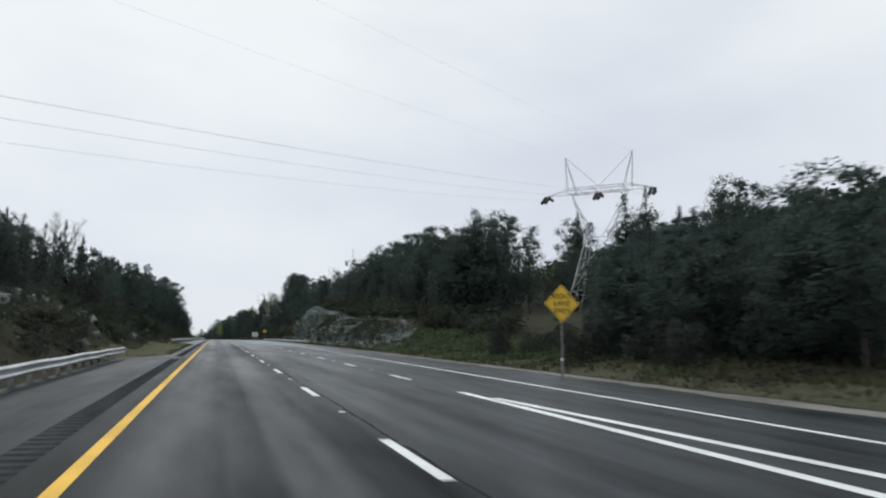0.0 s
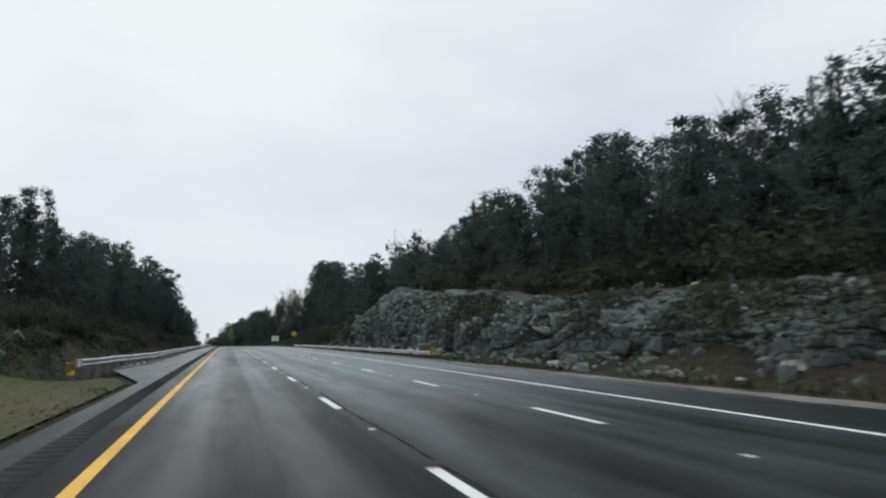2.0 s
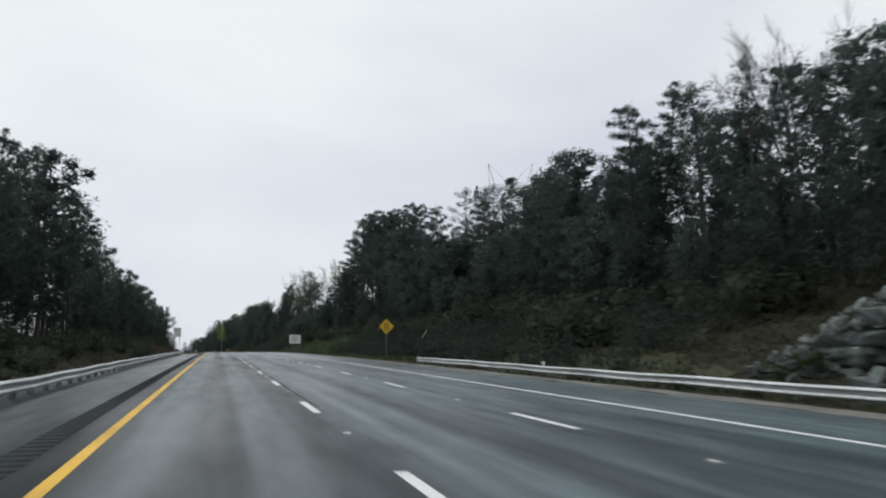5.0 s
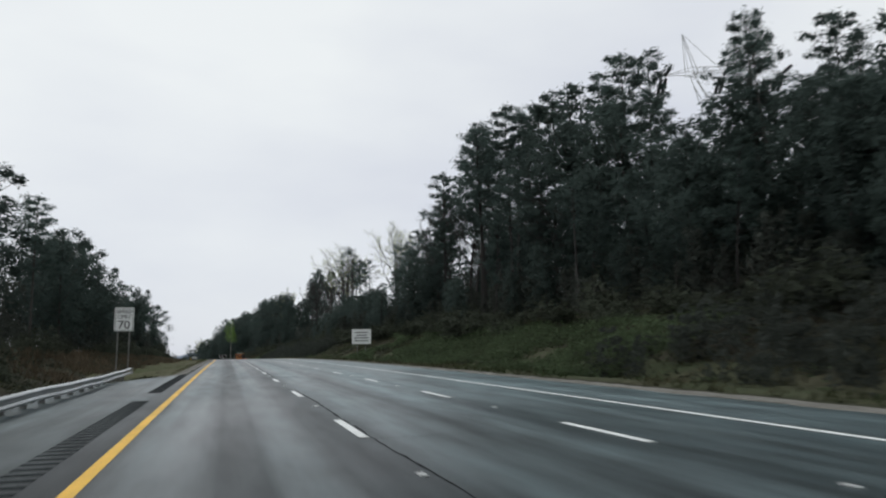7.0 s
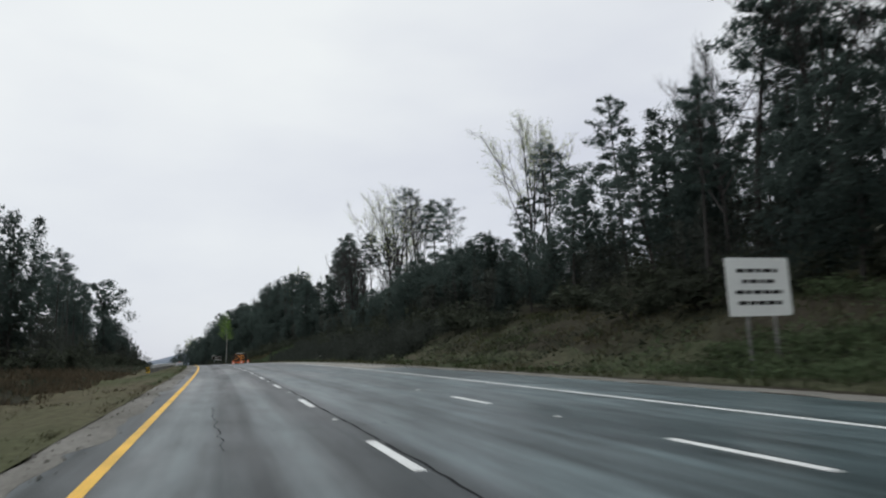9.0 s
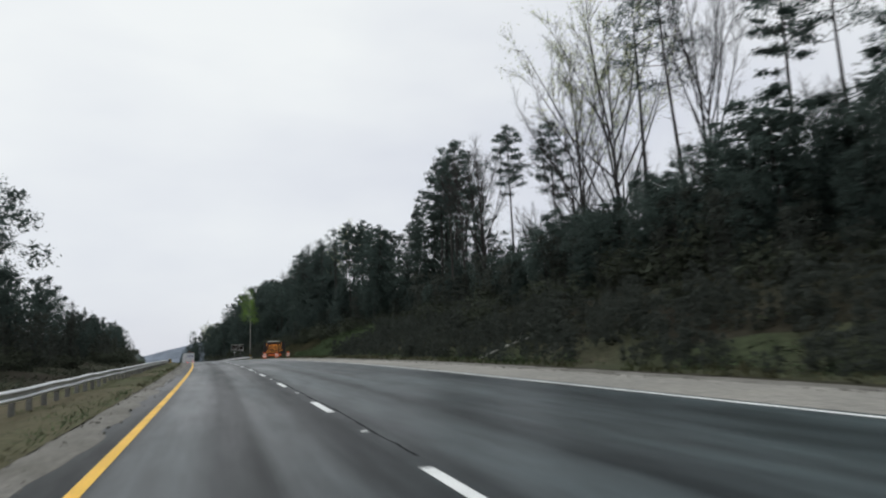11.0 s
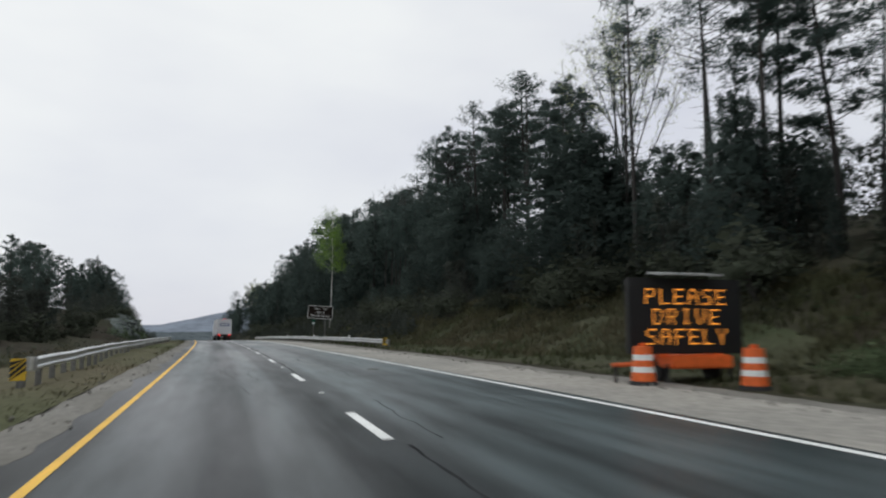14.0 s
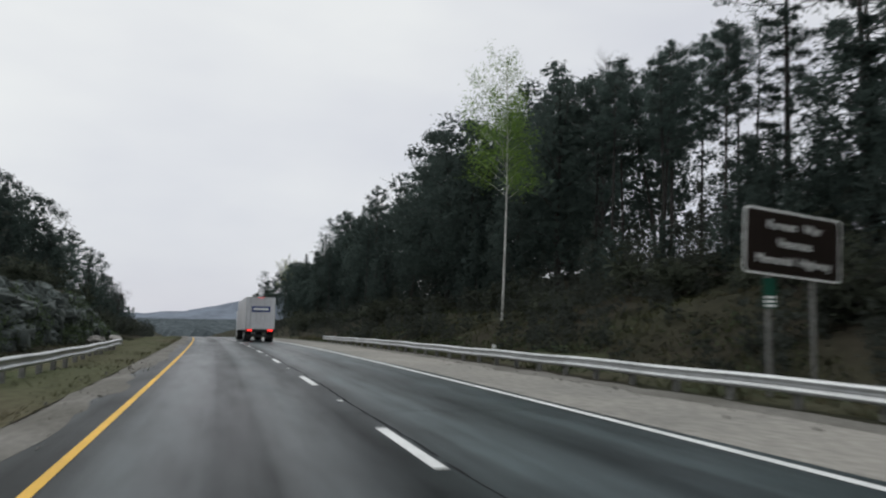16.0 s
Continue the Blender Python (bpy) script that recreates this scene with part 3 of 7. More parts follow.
# ---- rock cuts ----
def rock_face(name, s0, s1, height, foot, side, lean, label, step=0.12, rows=70, seed=1):
    """A blasted face of stacked blocks: foot is its offset at the bottom, side the way it faces, lean how far it steps back."""
    ss = np.arange(s0, s1, step)
    v = np.linspace(0, 1, rows)
    S, V = np.meshgrid(ss, v, indexing="ij")
    H = height(S) * (0.92 + 0.2 * value_noise(S * 0.45, 0 * S, seed + 3))
    Z = V * np.maximum(H, 0.05)

    def cells(wide, tall, skew, k):
        """Blocks of about that size, bonded course by course: how far each stands out, and how near its joint is."""
        row = (Zw + 0.3 * tall * (value_noise(S * 0.5 / wide, Z * 0.2, seed + k) - 0.5) * 2 + skew * S) / tall + 50
        i = np.floor(row)
        col = (Sw + 0.5 * wide * (value_noise(Z * 0.7 / tall, S * 0.2, seed + k + 1) - 0.5) - 0.2 * Z) / (wide * (0.65 + 0.8 * np.modf(np.abs(np.sin(i * 7.13 + seed) * 9.7))[0])) + i * 0.37
        j = np.floor(col)
        toss = [np.modf(np.abs(np.sin(i * p + j * q + seed + k) * 5471.3))[0] for p, q in ((91.7, 37.3), (13.9, 71.1), (57.3, 23.7))]
        edge = np.minimum(np.minimum(row - i, 1 - row + i) * tall, np.minimum(col - j, 1 - col + j) * wide)
        tilt = (toss[1] - 0.5) * (row - i - 0.5) * tall + (toss[2] - 0.5) * (col - j - 0.5) * wide
        return toss[0] + 0.6 * tilt / math.sqrt(wide * tall), edge
    warp = [value_noise(S * f, Z * f, seed + 20 + k) - 0.5 for k, f in enumerate((0.7, 2.3, 0.8, 2.6))]
    Sw, Zw = S + 1.0 * warp[0] + 0.2 * warp[1], Z + 0.6 * warp[2] + 0.12 * warp[3]
    big, big_edge = cells(2.3, 1.7, 0.03, 0)
    mid, mid_edge = cells(0.95, 0.6, 0.05, 4)
    small, small_edge = cells(0.42, 0.27, 0.08, 9)
    ribs = value_noise(S * 0.42, Z * 0.07, seed + 5)
    bays = value_noise(S * 0.1, 0 * S, seed + 6)
    loose = smoothstep(0.42, 0.75, V + 0.4 * (value_noise(S * 0.2, Z * 0.3, seed + 12) - 0.5) + 0.45 * smoothstep(148, 170, S) * (1 - smoothstep(300, 301, S)))
    lean_back = lean * (0.16 * V + 0.84 * np.clip((V - 0.5) / 0.5, 0, 1) ** 1.25)
    jut = 0.5 * big * (1 - 0.7 * loose) + (0.16 + 0.3 * loose) * mid + (0.07 + 0.22 * loose) * small
    joint = 0.22 * np.clip(1 - big_edge / 0.12, 0, 1) * (1 - loose) + (0.08 + 0.08 * loose) * np.clip(1 - mid_edge / 0.09, 0, 1)
    cleft = np.clip(1 - np.abs(value_noise(S * 0.75 + 0.25 * warp[2], Z * 0.12, seed + 15) - 0.5) / 0.05, 0, 1) * (1 - smoothstep(0.55, 0.85, V))
    joint = joint + 0.55 * cleft * smoothstep(0.45, 0.6, value_noise(S * 0.16, Z * 0.2, seed + 16))
    back = lean_back - jut + joint - 1.1 * (ribs - 0.5) * (1 - 0.4 * loose) - 1.2 * (bays - 0.5) + 0.25
    back = back * np.clip(H / 1.5, 0.15, 1)
    D = foot + side * back
    x, y, z = on_road(S, D, 0.0)
    Zl = Z + 0.12 * (value_noise(S * 2.2, Z * 2.0, seed + 9) - 0.5) - 0.4
    n = rows + 3
    # the top runs back into the bank
    verts = np.zeros((len(ss), n, 3))
    verts[:, :rows] = np.stack([x, y, z + Zl], 2)
    for k, (run, drop) in enumerate(((0.6, 0.12), (1.6, 0.1), (3.2, -0.5))):
        d2 = D[:, -1] + side * run
        x2, y2, z2 = on_road(ss, d2, 0.0)
        verts[:, rows + k] = np.stack([x2, y2, z2 + Zl[:, -1] + drop + 0.25 * (value_noise(ss * 1.1, ss * 0 + k, seed) - 0.5)], 1)
    i = (np.arange(len(ss) - 1)[:, None] * n + np.arange(n - 1)[None, :]).ravel()
    faces = np.stack([i, i + 1, i + n + 1, i + n], 1)
    if side < 0:
        faces = faces[:, ::-1]
    ob = mesh_from(name, verts.reshape(-1, 3), faces, ROCK)
    return tagged(ob, label, "rock face", kind="structure")


right_face = rock_face("rock_face_right", 69, 209, lambda s: rock_height(s) + 0.15, 19.6, 1, 2.8, "grey blasted rock cut of stacked blocks above the road", seed=2)
left_face = rock_face("rock_face_left", 606, 690, lambda s: (left_bank(s) + 0.5) * smoothstep(604, 624, s) * (1 - smoothstep(680, 691, s)), -8.6, -1, 1.6, "dark mossy rock outcrop beside the median", seed=7, rows=34)


def block_mesh(seed):
    """An angular block, about one metre each way."""
    rng = np.random.default_rng(seed)
    bm = bmesh.new()
    for x in (-0.5, 0.5):
        for y in (-0.5, 0.5):
            for z in (-0.5, 0.5):
                for k in range(2):
                    c = np.array([x, y, z]) * (1 - 0.9 * rng.random(3) * rng.random() ** 0.5) + rng.normal(size=3) * 0.06
                    bm.verts.new(c)
    out = bmesh.ops.convex_hull(bm, input=bm.verts)
    bmesh.ops.delete(bm, geom=list({g for g in out["geom_interior"] + out["geom_unused"] if isinstance(g, bmesh.types.BMVert)}), context="VERTS")
    me = bpy.data.meshes.new("stone_block")
    bm.to_mesh(me)
    bm.free()
    me.materials.append(BLOCK)
    return me


blocks = [block_mesh(40 + k) for k in range(8)]


def lay_blocks(parent, s0, s1, height, foot, side, lean, seed, limit):
    """Loose ledges of the face: flat broken blocks, bedded deep in it."""
    rng = np.random.default_rng(seed)
    laid, z = [], 0.1
    while z < 8.0:
        course = 0.25 + 0.55 * rng.random() ** 1.6
        s = s0 + rng.random()
        while s < s1:
            H = float(height(s + 0.5))
            v = z / max(H, 0.8)
            wide = (0.35 + 1.1 * rng.random() ** 2.0) * (0.6 if 158 < s < 300 else 0.9)
            tall = course * (0.6 + 0.7 * rng.random()) * (0.7 if 158 < s < 300 else 1.0)
            if z + tall * 1.1 < H and rng.random() > 0.75 - 0.7 * v:
                back = lean * (0.16 * v + 0.84 * max(0.0, (v - 0.5) / 0.5) ** 1.25) - 0.75 * rng.random() - 1.2 * (float(value_noise((s + wide / 2) * 0.1, 0.0, seed + 6)) - 0.5)
                deep = 0.8 + 0.8 * rng.random()
                m = (road_pose(s + wide / 2, foot + side * (back + deep / 2 - 0.12), z + 0.5 * tall - 0.35 + 0.25 * (value_noise(s * 0.2, z * 0.2, seed) - 0.5))
                     @ Matrix.Rotation(0.2 * rng.normal(), 4, "Z") @ Matrix.Rotation(0.12 * rng.normal(), 4, "Y") @ Matrix.Rotation(0.1 * rng.normal() + 0.05, 4, "X")
                     @ Matrix.Diagonal((deep, wide * 1.25, tall * 1.55, 1)))
                laid.append((wide * tall, m, int(rng.integers(8))))
            s += wide * (0.75 + 0.4 * rng.random())
        z += course * 0.8
    for k in rng.permutation(len(laid))[:limit]:
        ob = new("stone_block", blocks[laid[k][2]])
        ob.parent, ob.matrix_basis = parent, laid[k][1]


def rubble(name, n, place, size, label, seed, mat=BLOCK):
    """Broken stone, joined into one heap."""
    rng = np.random.default_rng(seed)
    verts, faces, count = [], [], 0
    for k in range(n):
        me = blocks[int(rng.integers(8))]
        s, d, h = place(rng)
        sz = size[0] + (size[1] - size[0]) * rng.random() ** 2.5
        m = Matrix.Translation(on_road(s, d, h + sz * 0.15)) @ Euler((rng.random() * 6, rng.random() * 6, rng.random() * 6)).to_matrix().to_4x4() @ Matrix.Diagonal((sz * 1.3, sz, sz * 0.7, 1))
        verts += [tuple(m @ v.co) for v in me.vertices]
        faces += [tuple(i + count for i in p.vertices) for p in me.polygons]
        count += len(me.vertices)
    ob = mesh_from(name, verts, faces, mat)
    return tagged(ob, label, "rubble", kind="stuff")


def boulder_mesh(seed):
    bm = bmesh.new()
    bmesh.ops.create_icosphere(bm, subdivisions=3, radius=0.5)
    for v in bm.verts:
        c = v.co.normalized()
        f = 0.78 + 0.5 * noise.noise(c * 1.3 + Vector((seed * 3.1, 0, 0))) + 0.18 * noise.noise(c * 3.7 + Vector((0, seed, 0)))
        q = Vector([round(a * 2.2) / 2.2 * 0.45 + a * 0.55 for a in c])
        v.co = q * f * 0.6
    me = bpy.data.meshes.new("boulder")
    bm.to_mesh(me)
    bm.free()
    me.materials.append(PALE_ROCK)
    return me


boulders = [boulder_mesh(k) for k in range(5)]


def boulder(s, d, size, k=0, up=0.0, label="pale grey angular boulder on the grassy bank"):
    ob = new("boulder", boulders[k % 5])
    h = float(land(s, d))
    ob.matrix_world = Matrix.Translation(on_road(s, d, h + size * 0.12 + up)) @ Matrix.Rotation(k * 1.7, 4, "Z") @ Matrix.Diagonal((size * 1.3, size, size * 0.75, 1))
    return tagged(ob, label, "boulder", "roadside boulders")


lay_blocks(right_face, 100, 205, lambda s: rock_height(s) + 0.1, 19.45, 1, 2.8, 2, 300)
# massive ledge blocks at the rim
for k, (s, wide, tall) in enumerate(((163.4, 1.7, 1.3), (161.4, 1.9, 1.4), (159.3, 1.8, 1.7), (157.2, 2.0, 1.5), (154.8, 2.2, 1.3), (152.2, 1.9, 1.1), (160.6, 2.2, 1.4), (156.0, 2.4, 1.3))):
    ob = new("stone_block", blocks[(k * 3 + 1) % 8])
    ob.parent = right_face
    ob.matrix_basis = road_pose(s, 21.3 - 0.5 * (k > 5), rock_height(s) - 0.3 * tall - 1.1 * (k > 5) - 0.55) @ Matrix.Rotation(0.3 * math.sin(k * 2.3), 4, "Z") @ Matrix.Diagonal((1.9, wide * 1.2, tall * 1.25, 1))
lay_blocks(left_face, 626, 678, lambda s: left_bank(s) + 0.3, -8.5, -1, 1.5, 7, 110)
def on_face(r):
    s = 76 + 130 * r.random() ** 0.7
    f = 0.2 + 0.8 * r.random() ** 0.45
    return s, 19.2 + 2.8 * (0.16 * f + 0.84 * max(0.0, (f - 0.5) / 0.5) ** 1.25) - 1.2 * (float(value_noise(s * 0.1, 0.0, 8)) - 0.5) + 0.2 * r.normal(), rock_height(s) * f - 0.15


rubble("rock_chips", 2300, on_face, (0.07, 0.34), "jagged broken pieces of the rock face", 26, CHIP)
rubble("fallen_rubble", 420, lambda r: (lambda s, d: (s, d, float(land(s, d))))(66 + 140 * r.random(), 16.6 + 3.4 * r.random()), (0.12, 0.6), "broken grey stone fallen at the foot of the rock cut", 21)
rubble("bank_stones", 320, lambda r: (lambda s, d: (s, d, float(land(s, d))))(40 + 75 * r.random(), 18 + 12 * r.random()), (0.08, 0.42), "small grey stones scattered over the bank", 22)
rubble("median_stones", 150, lambda r: (lambda s, d: (s, d, float(land(s, d))))(35 + 80 * r.random(), -7 - 5 * r.random()), (0.1, 0.7), "dark broken stones on the median bank", 23)
rubble("verge_grit", 1400, lambda r: (lambda s: (s, -0.62 - 0.32 * abs(r.normal()) + 0.16 * r.normal(), 0.004))(305 + 315 * r.random()), (0.02, 0.07), "loose pale grit along the edge of the asphalt", 27, GRAVEL)
rubble("shoulder_grit", 1400, lambda r: (lambda s: (s, float(pave_right(s)) - 0.45 * abs(r.normal()), 0.006))(380 + 240 * r.random()), (0.02, 0.08), "loose grit and pebbles on the paved shoulder", 28, GRAVEL)
rubble("rim_stones", 120, lambda r: (lambda s, d: (s, d, float(land(s, d)) + 0.1))(100 + 98 * r.random(), 22.0 + 2.0 * r.random()), (0.12, 0.5), "loose stones along the rim of the rock cut", 24)
boulder(98, 32.6, 2.0, 1)
boulder(95, 29.0, 1.0, 2)
boulder(92.5, 28.0, 0.7, 3)
boulder(41, 24.5, 1.3, 0, label="low pale slab of stone in the grass")
boulder(37.5, 27.5, 0.9, 4, label="low pale slab of stone in the grass")
boulder(162.5, 21.3, 0.9, 2, label="small pale boulder on the rim of the rock cut")
boulder(653, -7.2, 1.6, 1, label="large pale boulder beside the end of the guardrail")
# a stand-in: what lies here is an unclear, dark, low, car-like shape
boulder(657, -6.3, 1.1, 3, label="boulder in place of an unclear dark car-like shape by the guardrail's end")
rng = np.random.default_rng(12)
for k in range(26):
    s = 70 + 135 * rng.random() if k < 20 else 30 + 90 * rng.random()
    if k < 20:
        d = 17.3 + 2.6 * rng.random() if k % 3 else 23 + 8 * rng.random()
    else:
        d = -7.5 - 5 * rng.random()
    boulder(s, d, 0.25 + 0.55 * rng.random() ** 2, k, label="small broken stone below the rock cut" if k < 20 else "small broken stone on the median bank")


# ---- trees: a few kinds, each grown once and then set out along both sides ----
def triangles(rng, centers, spread, count, size, droop=0.0, slim=0.42):
    """Leaf sprays: count little triangles about every centre."""
    c = np.repeat(np.asarray(centers, float), count, axis=0)
    p = c + rng.normal(size=c.shape) * np.asarray(spread) * 0.6
    return leaves_at(rng, p, size, droop, slim)


def leaves_at(rng, p, size, droop=0.0, slim=0.42):
    a = rng.normal(size=p.shape)
    a[:, 2] = a[:, 2] * 0.6 - droop
    a /= np.linalg.norm(a, axis=1)[:, None]
    b = np.cross(a, rng.normal(size=p.shape))
    b /= np.linalg.norm(b, axis=1)[:, None] + 1e-9
    L = size * (0.5 + rng.random((len(p), 1)))
    v = np.stack([p - a * L * 0.5 + b * L * slim * 0.5, p - a * L * 0.5 - b * L * slim * 0.5, p + a * L * 0.6], 1).reshape(-1, 3)
    f = np.arange(len(v)).reshape(-1, 3)
    return v, f


class Wood:
    """Tapered limbs gathered into one mesh."""

    def __init__(self):
        self.v, self.f, self.n = [], [], 0

    def limb(self, points, r0, r1, sides=5):
        pts = np.asarray(points, float)
        for k, p in enumerate(pts):
            t = pts[min(k + 1, len(pts) - 1)] - pts[max(k - 1, 0)]
            t /= np.linalg.norm(t) + 1e-9
            u = np.cross(t, (0.31, 0.87, 0.12))
            u /= np.linalg.norm(u) + 1e-9
            w = np.cross(t, u)
            r = r0 + (r1 - r0) * k / max(1, len(pts) - 1)
            for j in range(sides):
                a = 2 * math.pi * j / sides
                self.v.append(p + r * (math.cos(a) * u + math.sin(a) * w))
            if k:
                o = self.n + (k - 1) * sides
                self.f += [(o + j, o + (j + 1) % sides, o + sides + (j + 1) % sides, o + sides + j) for j in range(sides)]
        self.n = len(self.v)

    def mesh(self, name, mat):
        me = bpy.data.meshes.new(name)
        me.from_pydata([tuple(p) for p in self.v], [], self.f)
        me.polygons.foreach_set("use_smooth", [True] * len(me.polygons))
        me.materials.append(mat)
        return me


def leaf_mesh(name, pieces, mat, middle=None):
    """Sprays joined into one crown. With a middle (height, upright stretch) they are shaded as one soft mass about it."""
    vs, fs, n = [], [], 0
    for v, f in pieces:
        vs.append(np.asarray(v, float))
        fs.append(np.asarray(f) + n)
        n += len(v)
    verts, faces = np.concatenate(vs), np.concatenate(fs)
    me = bpy.data.meshes.new(name)
    if middle:
        out = (verts - np.array([0, 0, middle[0]])) / np.array([1, 1, middle[1]])
        out /= np.linalg.norm(out, axis=1)[:, None] + 1e-6
        out = out + np.random.default_rng(len(verts)).normal(size=out.shape) * 0.16 + np.array([0, 0, 0.2])
        out /= np.linalg.norm(out, axis=1)[:, None] + 1e-6
        a, b, c = (verts[faces[:, k]] for k in range(3))
        wrong = np.einsum("ij,ij->i", np.cross(b - a, c - a), out[faces[:, 0]]) < 0
        faces[wrong] = faces[wrong][:, ::-1]
        me.from_pydata(verts.tolist(), [], faces.tolist())
        me.polygons.foreach_set("use_smooth", [True] * len(me.polygons))
        me.normals_split_custom_set_from_vertices(out.tolist())
    else:
        me.from_pydata(verts.tolist(), [], faces.tolist())
    me.materials.append(mat)
    return me


def filling(rng, center, radii, count, size):
    """Broad dark sprays deep inside a clump or a crown, which close it."""
    d = rng.normal(size=(count, 3))
    d /= np.linalg.norm(d, axis=1)[:, None]
    p = np.asarray(center, float) + d * np.asarray(radii, float) * rng.random((count, 1)) ** 0.5
    return leaves_at(rng, p, size, 0.0, 0.75)


def shell(rng, center, radii, count, size, droop=0.0, slim=0.4, rough=0.2):
    """Leaves over the outside of one clump."""
    d = rng.normal(size=(count, 3))
    d /= np.linalg.norm(d, axis=1)[:, None]
    p = np.asarray(center, float) + d * np.asarray(radii, float) * (1.0 + rough * rng.normal(size=(count, 1)))
    return leaves_at(rng, p, size, droop, slim)


def grow_pine(seed, H=26.0, bare=0.45, wide=1.0, limbs=34, fill=1.0, core=True):
    """A pine with a long bare trunk and an uneven crown of flat needle clumps on crooked limbs."""
    rng = np.random.default_rng(seed)
    w = Wood()
    bend = rng.normal(size=2) * 0.9
    top = lambda u: np.array([bend[0] * math.sin(u * 2.2) * u, bend[1] * math.sin(u * 1.9) * u, H * u])
    w.limb([top(u) for u in np.linspace(-0.02, 0.98, 11)], 0.24, 0.05, 7)
    pieces = []
    for k in range(6):
        u = bare * (0.35 + 0.6 * rng.random())
        a = rng.random() * 6.28
        p = top(u)
        w.limb([p, p + np.array([math.cos(a), math.sin(a), -0.1 + 0.4 * rng.random()]) * (0.6 + 1.6 * rng.random())], 0.03, 0.008, 3)
    for k in range(limbs):
        f = (k + rng.random()) / limbs
        u = bare + (0.985 - bare) * f ** 0.85
        a = k * 2.4 + 0.9 * rng.random()
        reach = wide * (3.9 * (1 - f) ** 0.7 * (0.55 + 0.45 * min(1.0, f / 0.2)) + 0.7) * (0.5 + 0.75 * rng.random())
        p0 = top(u)
        rise = -0.1 + 0.45 * f + 0.3 * rng.random()
        way = np.array([math.cos(a), math.sin(a), rise])
        side = np.array([-math.sin(a), math.cos(a), 0.0])
        p1 = p0 + way * reach * 0.5 + side * 0.2 * rng.normal()
        p2 = p0 + way * reach + side * 0.35 * rng.normal() + np.array([0, 0, 0.15 * reach])
        w.limb([p0, p1, p2], 0.055, 0.015, 3)
        heads = [p2] + ([p0 + (p2 - p0) * 0.68 + side * 0.6 * rng.normal()] if reach > 1.3 else []) + ([p0 + (p2 - p0) * 0.4 + side * 0.5 * rng.normal()] if reach > 2.4 and core else [])
        for h in heads:
            r = (0.5 + 0.45 * rng.random()) * (0.8 + 0.12 * reach)
            flat = r * (0.42 + 0.2 * rng.random())
            if core:
                pieces.append(filling(rng, h, (r * 0.75, r * 0.75, flat * 0.75), 14, 0.38))
            pieces.append(shell(rng, h, (r * 0.85, r * 0.85, flat), int(62 * fill), 0.36, -0.25, 0.26, 0.3))
    pieces.append(triangles(rng, [top(u) + (0, 0, 0.2) for u in (0.95, 0.975, 0.99, 1.0)], (0.5, 0.5, 0.5), 40, 0.36, -0.4, 0.26))
    zc = H * (bare + 0.42 * (1 - bare))
    return w.mesh("trunk", BARK), leaf_mesh("crown", pieces, NEEDLES, (zc, 1.6)), H


def grow_cedar(seed, H=15.0, wide=0.24, tips=3):
    """A dense cone of upswept sprays with a ragged tip and side leaders."""
    rng = np.random.default_rng(seed)
    w = Wood()
    w.limb([(0, 0, -0.3), (0.05, 0, H * 0.5), (0, 0, H * 0.95)], 0.22, 0.03, 6)
    cones = [(0.0, 0.0, 1.0, 1.0)]
    for k in range(tips - 1):
        a = rng.random() * 6.28
        cones.append((math.cos(a) * H * 0.11, math.sin(a) * H * 0.11, 0.66 + 0.24 * rng.random(), 0.66))
    pieces = []
    for cx, cy, hh, ww in cones:
        R = wide * H * ww
        for zc in (0.1, 0.25, 0.4, 0.55, 0.7):
            r = R * (1 - zc) ** 0.85
            pieces.append(filling(rng, (cx, cy, zc * H * hh), (r * 0.85, r * 0.85, H * hh * 0.14), 130 if ww == 1 else 70, 0.45))
        for k in range(64 if ww == 1 else 36):
            z = rng.random() ** 1.15
            r = R * (1 - z) ** 0.85 * (0.72 + 0.5 * rng.random()) + 0.06
            a = rng.random() * 6.28
            c = (cx + r * math.cos(a), cy + r * math.sin(a), (0.02 + 0.98 * z) * H * hh)
            q = 0.3 + 0.5 * (1 - z)
            pieces.append(shell(rng, c, (q * 0.8, q * 0.8, q * 1.15), 46 if z < 0.75 else 30, 0.3, -0.7, 0.24, 0.3))
        pieces.append(triangles(rng, [(cx, cy, H * hh * u) for u in (0.86, 0.9, 0.94, 0.97, 1.0)], (0.22, 0.22, 0.4), 24, 0.34, -0.9, 0.22))
    return w.mesh("trunk", BARK), leaf_mesh("crown", pieces, CEDAR, (H * 0.3, 1.8)), H


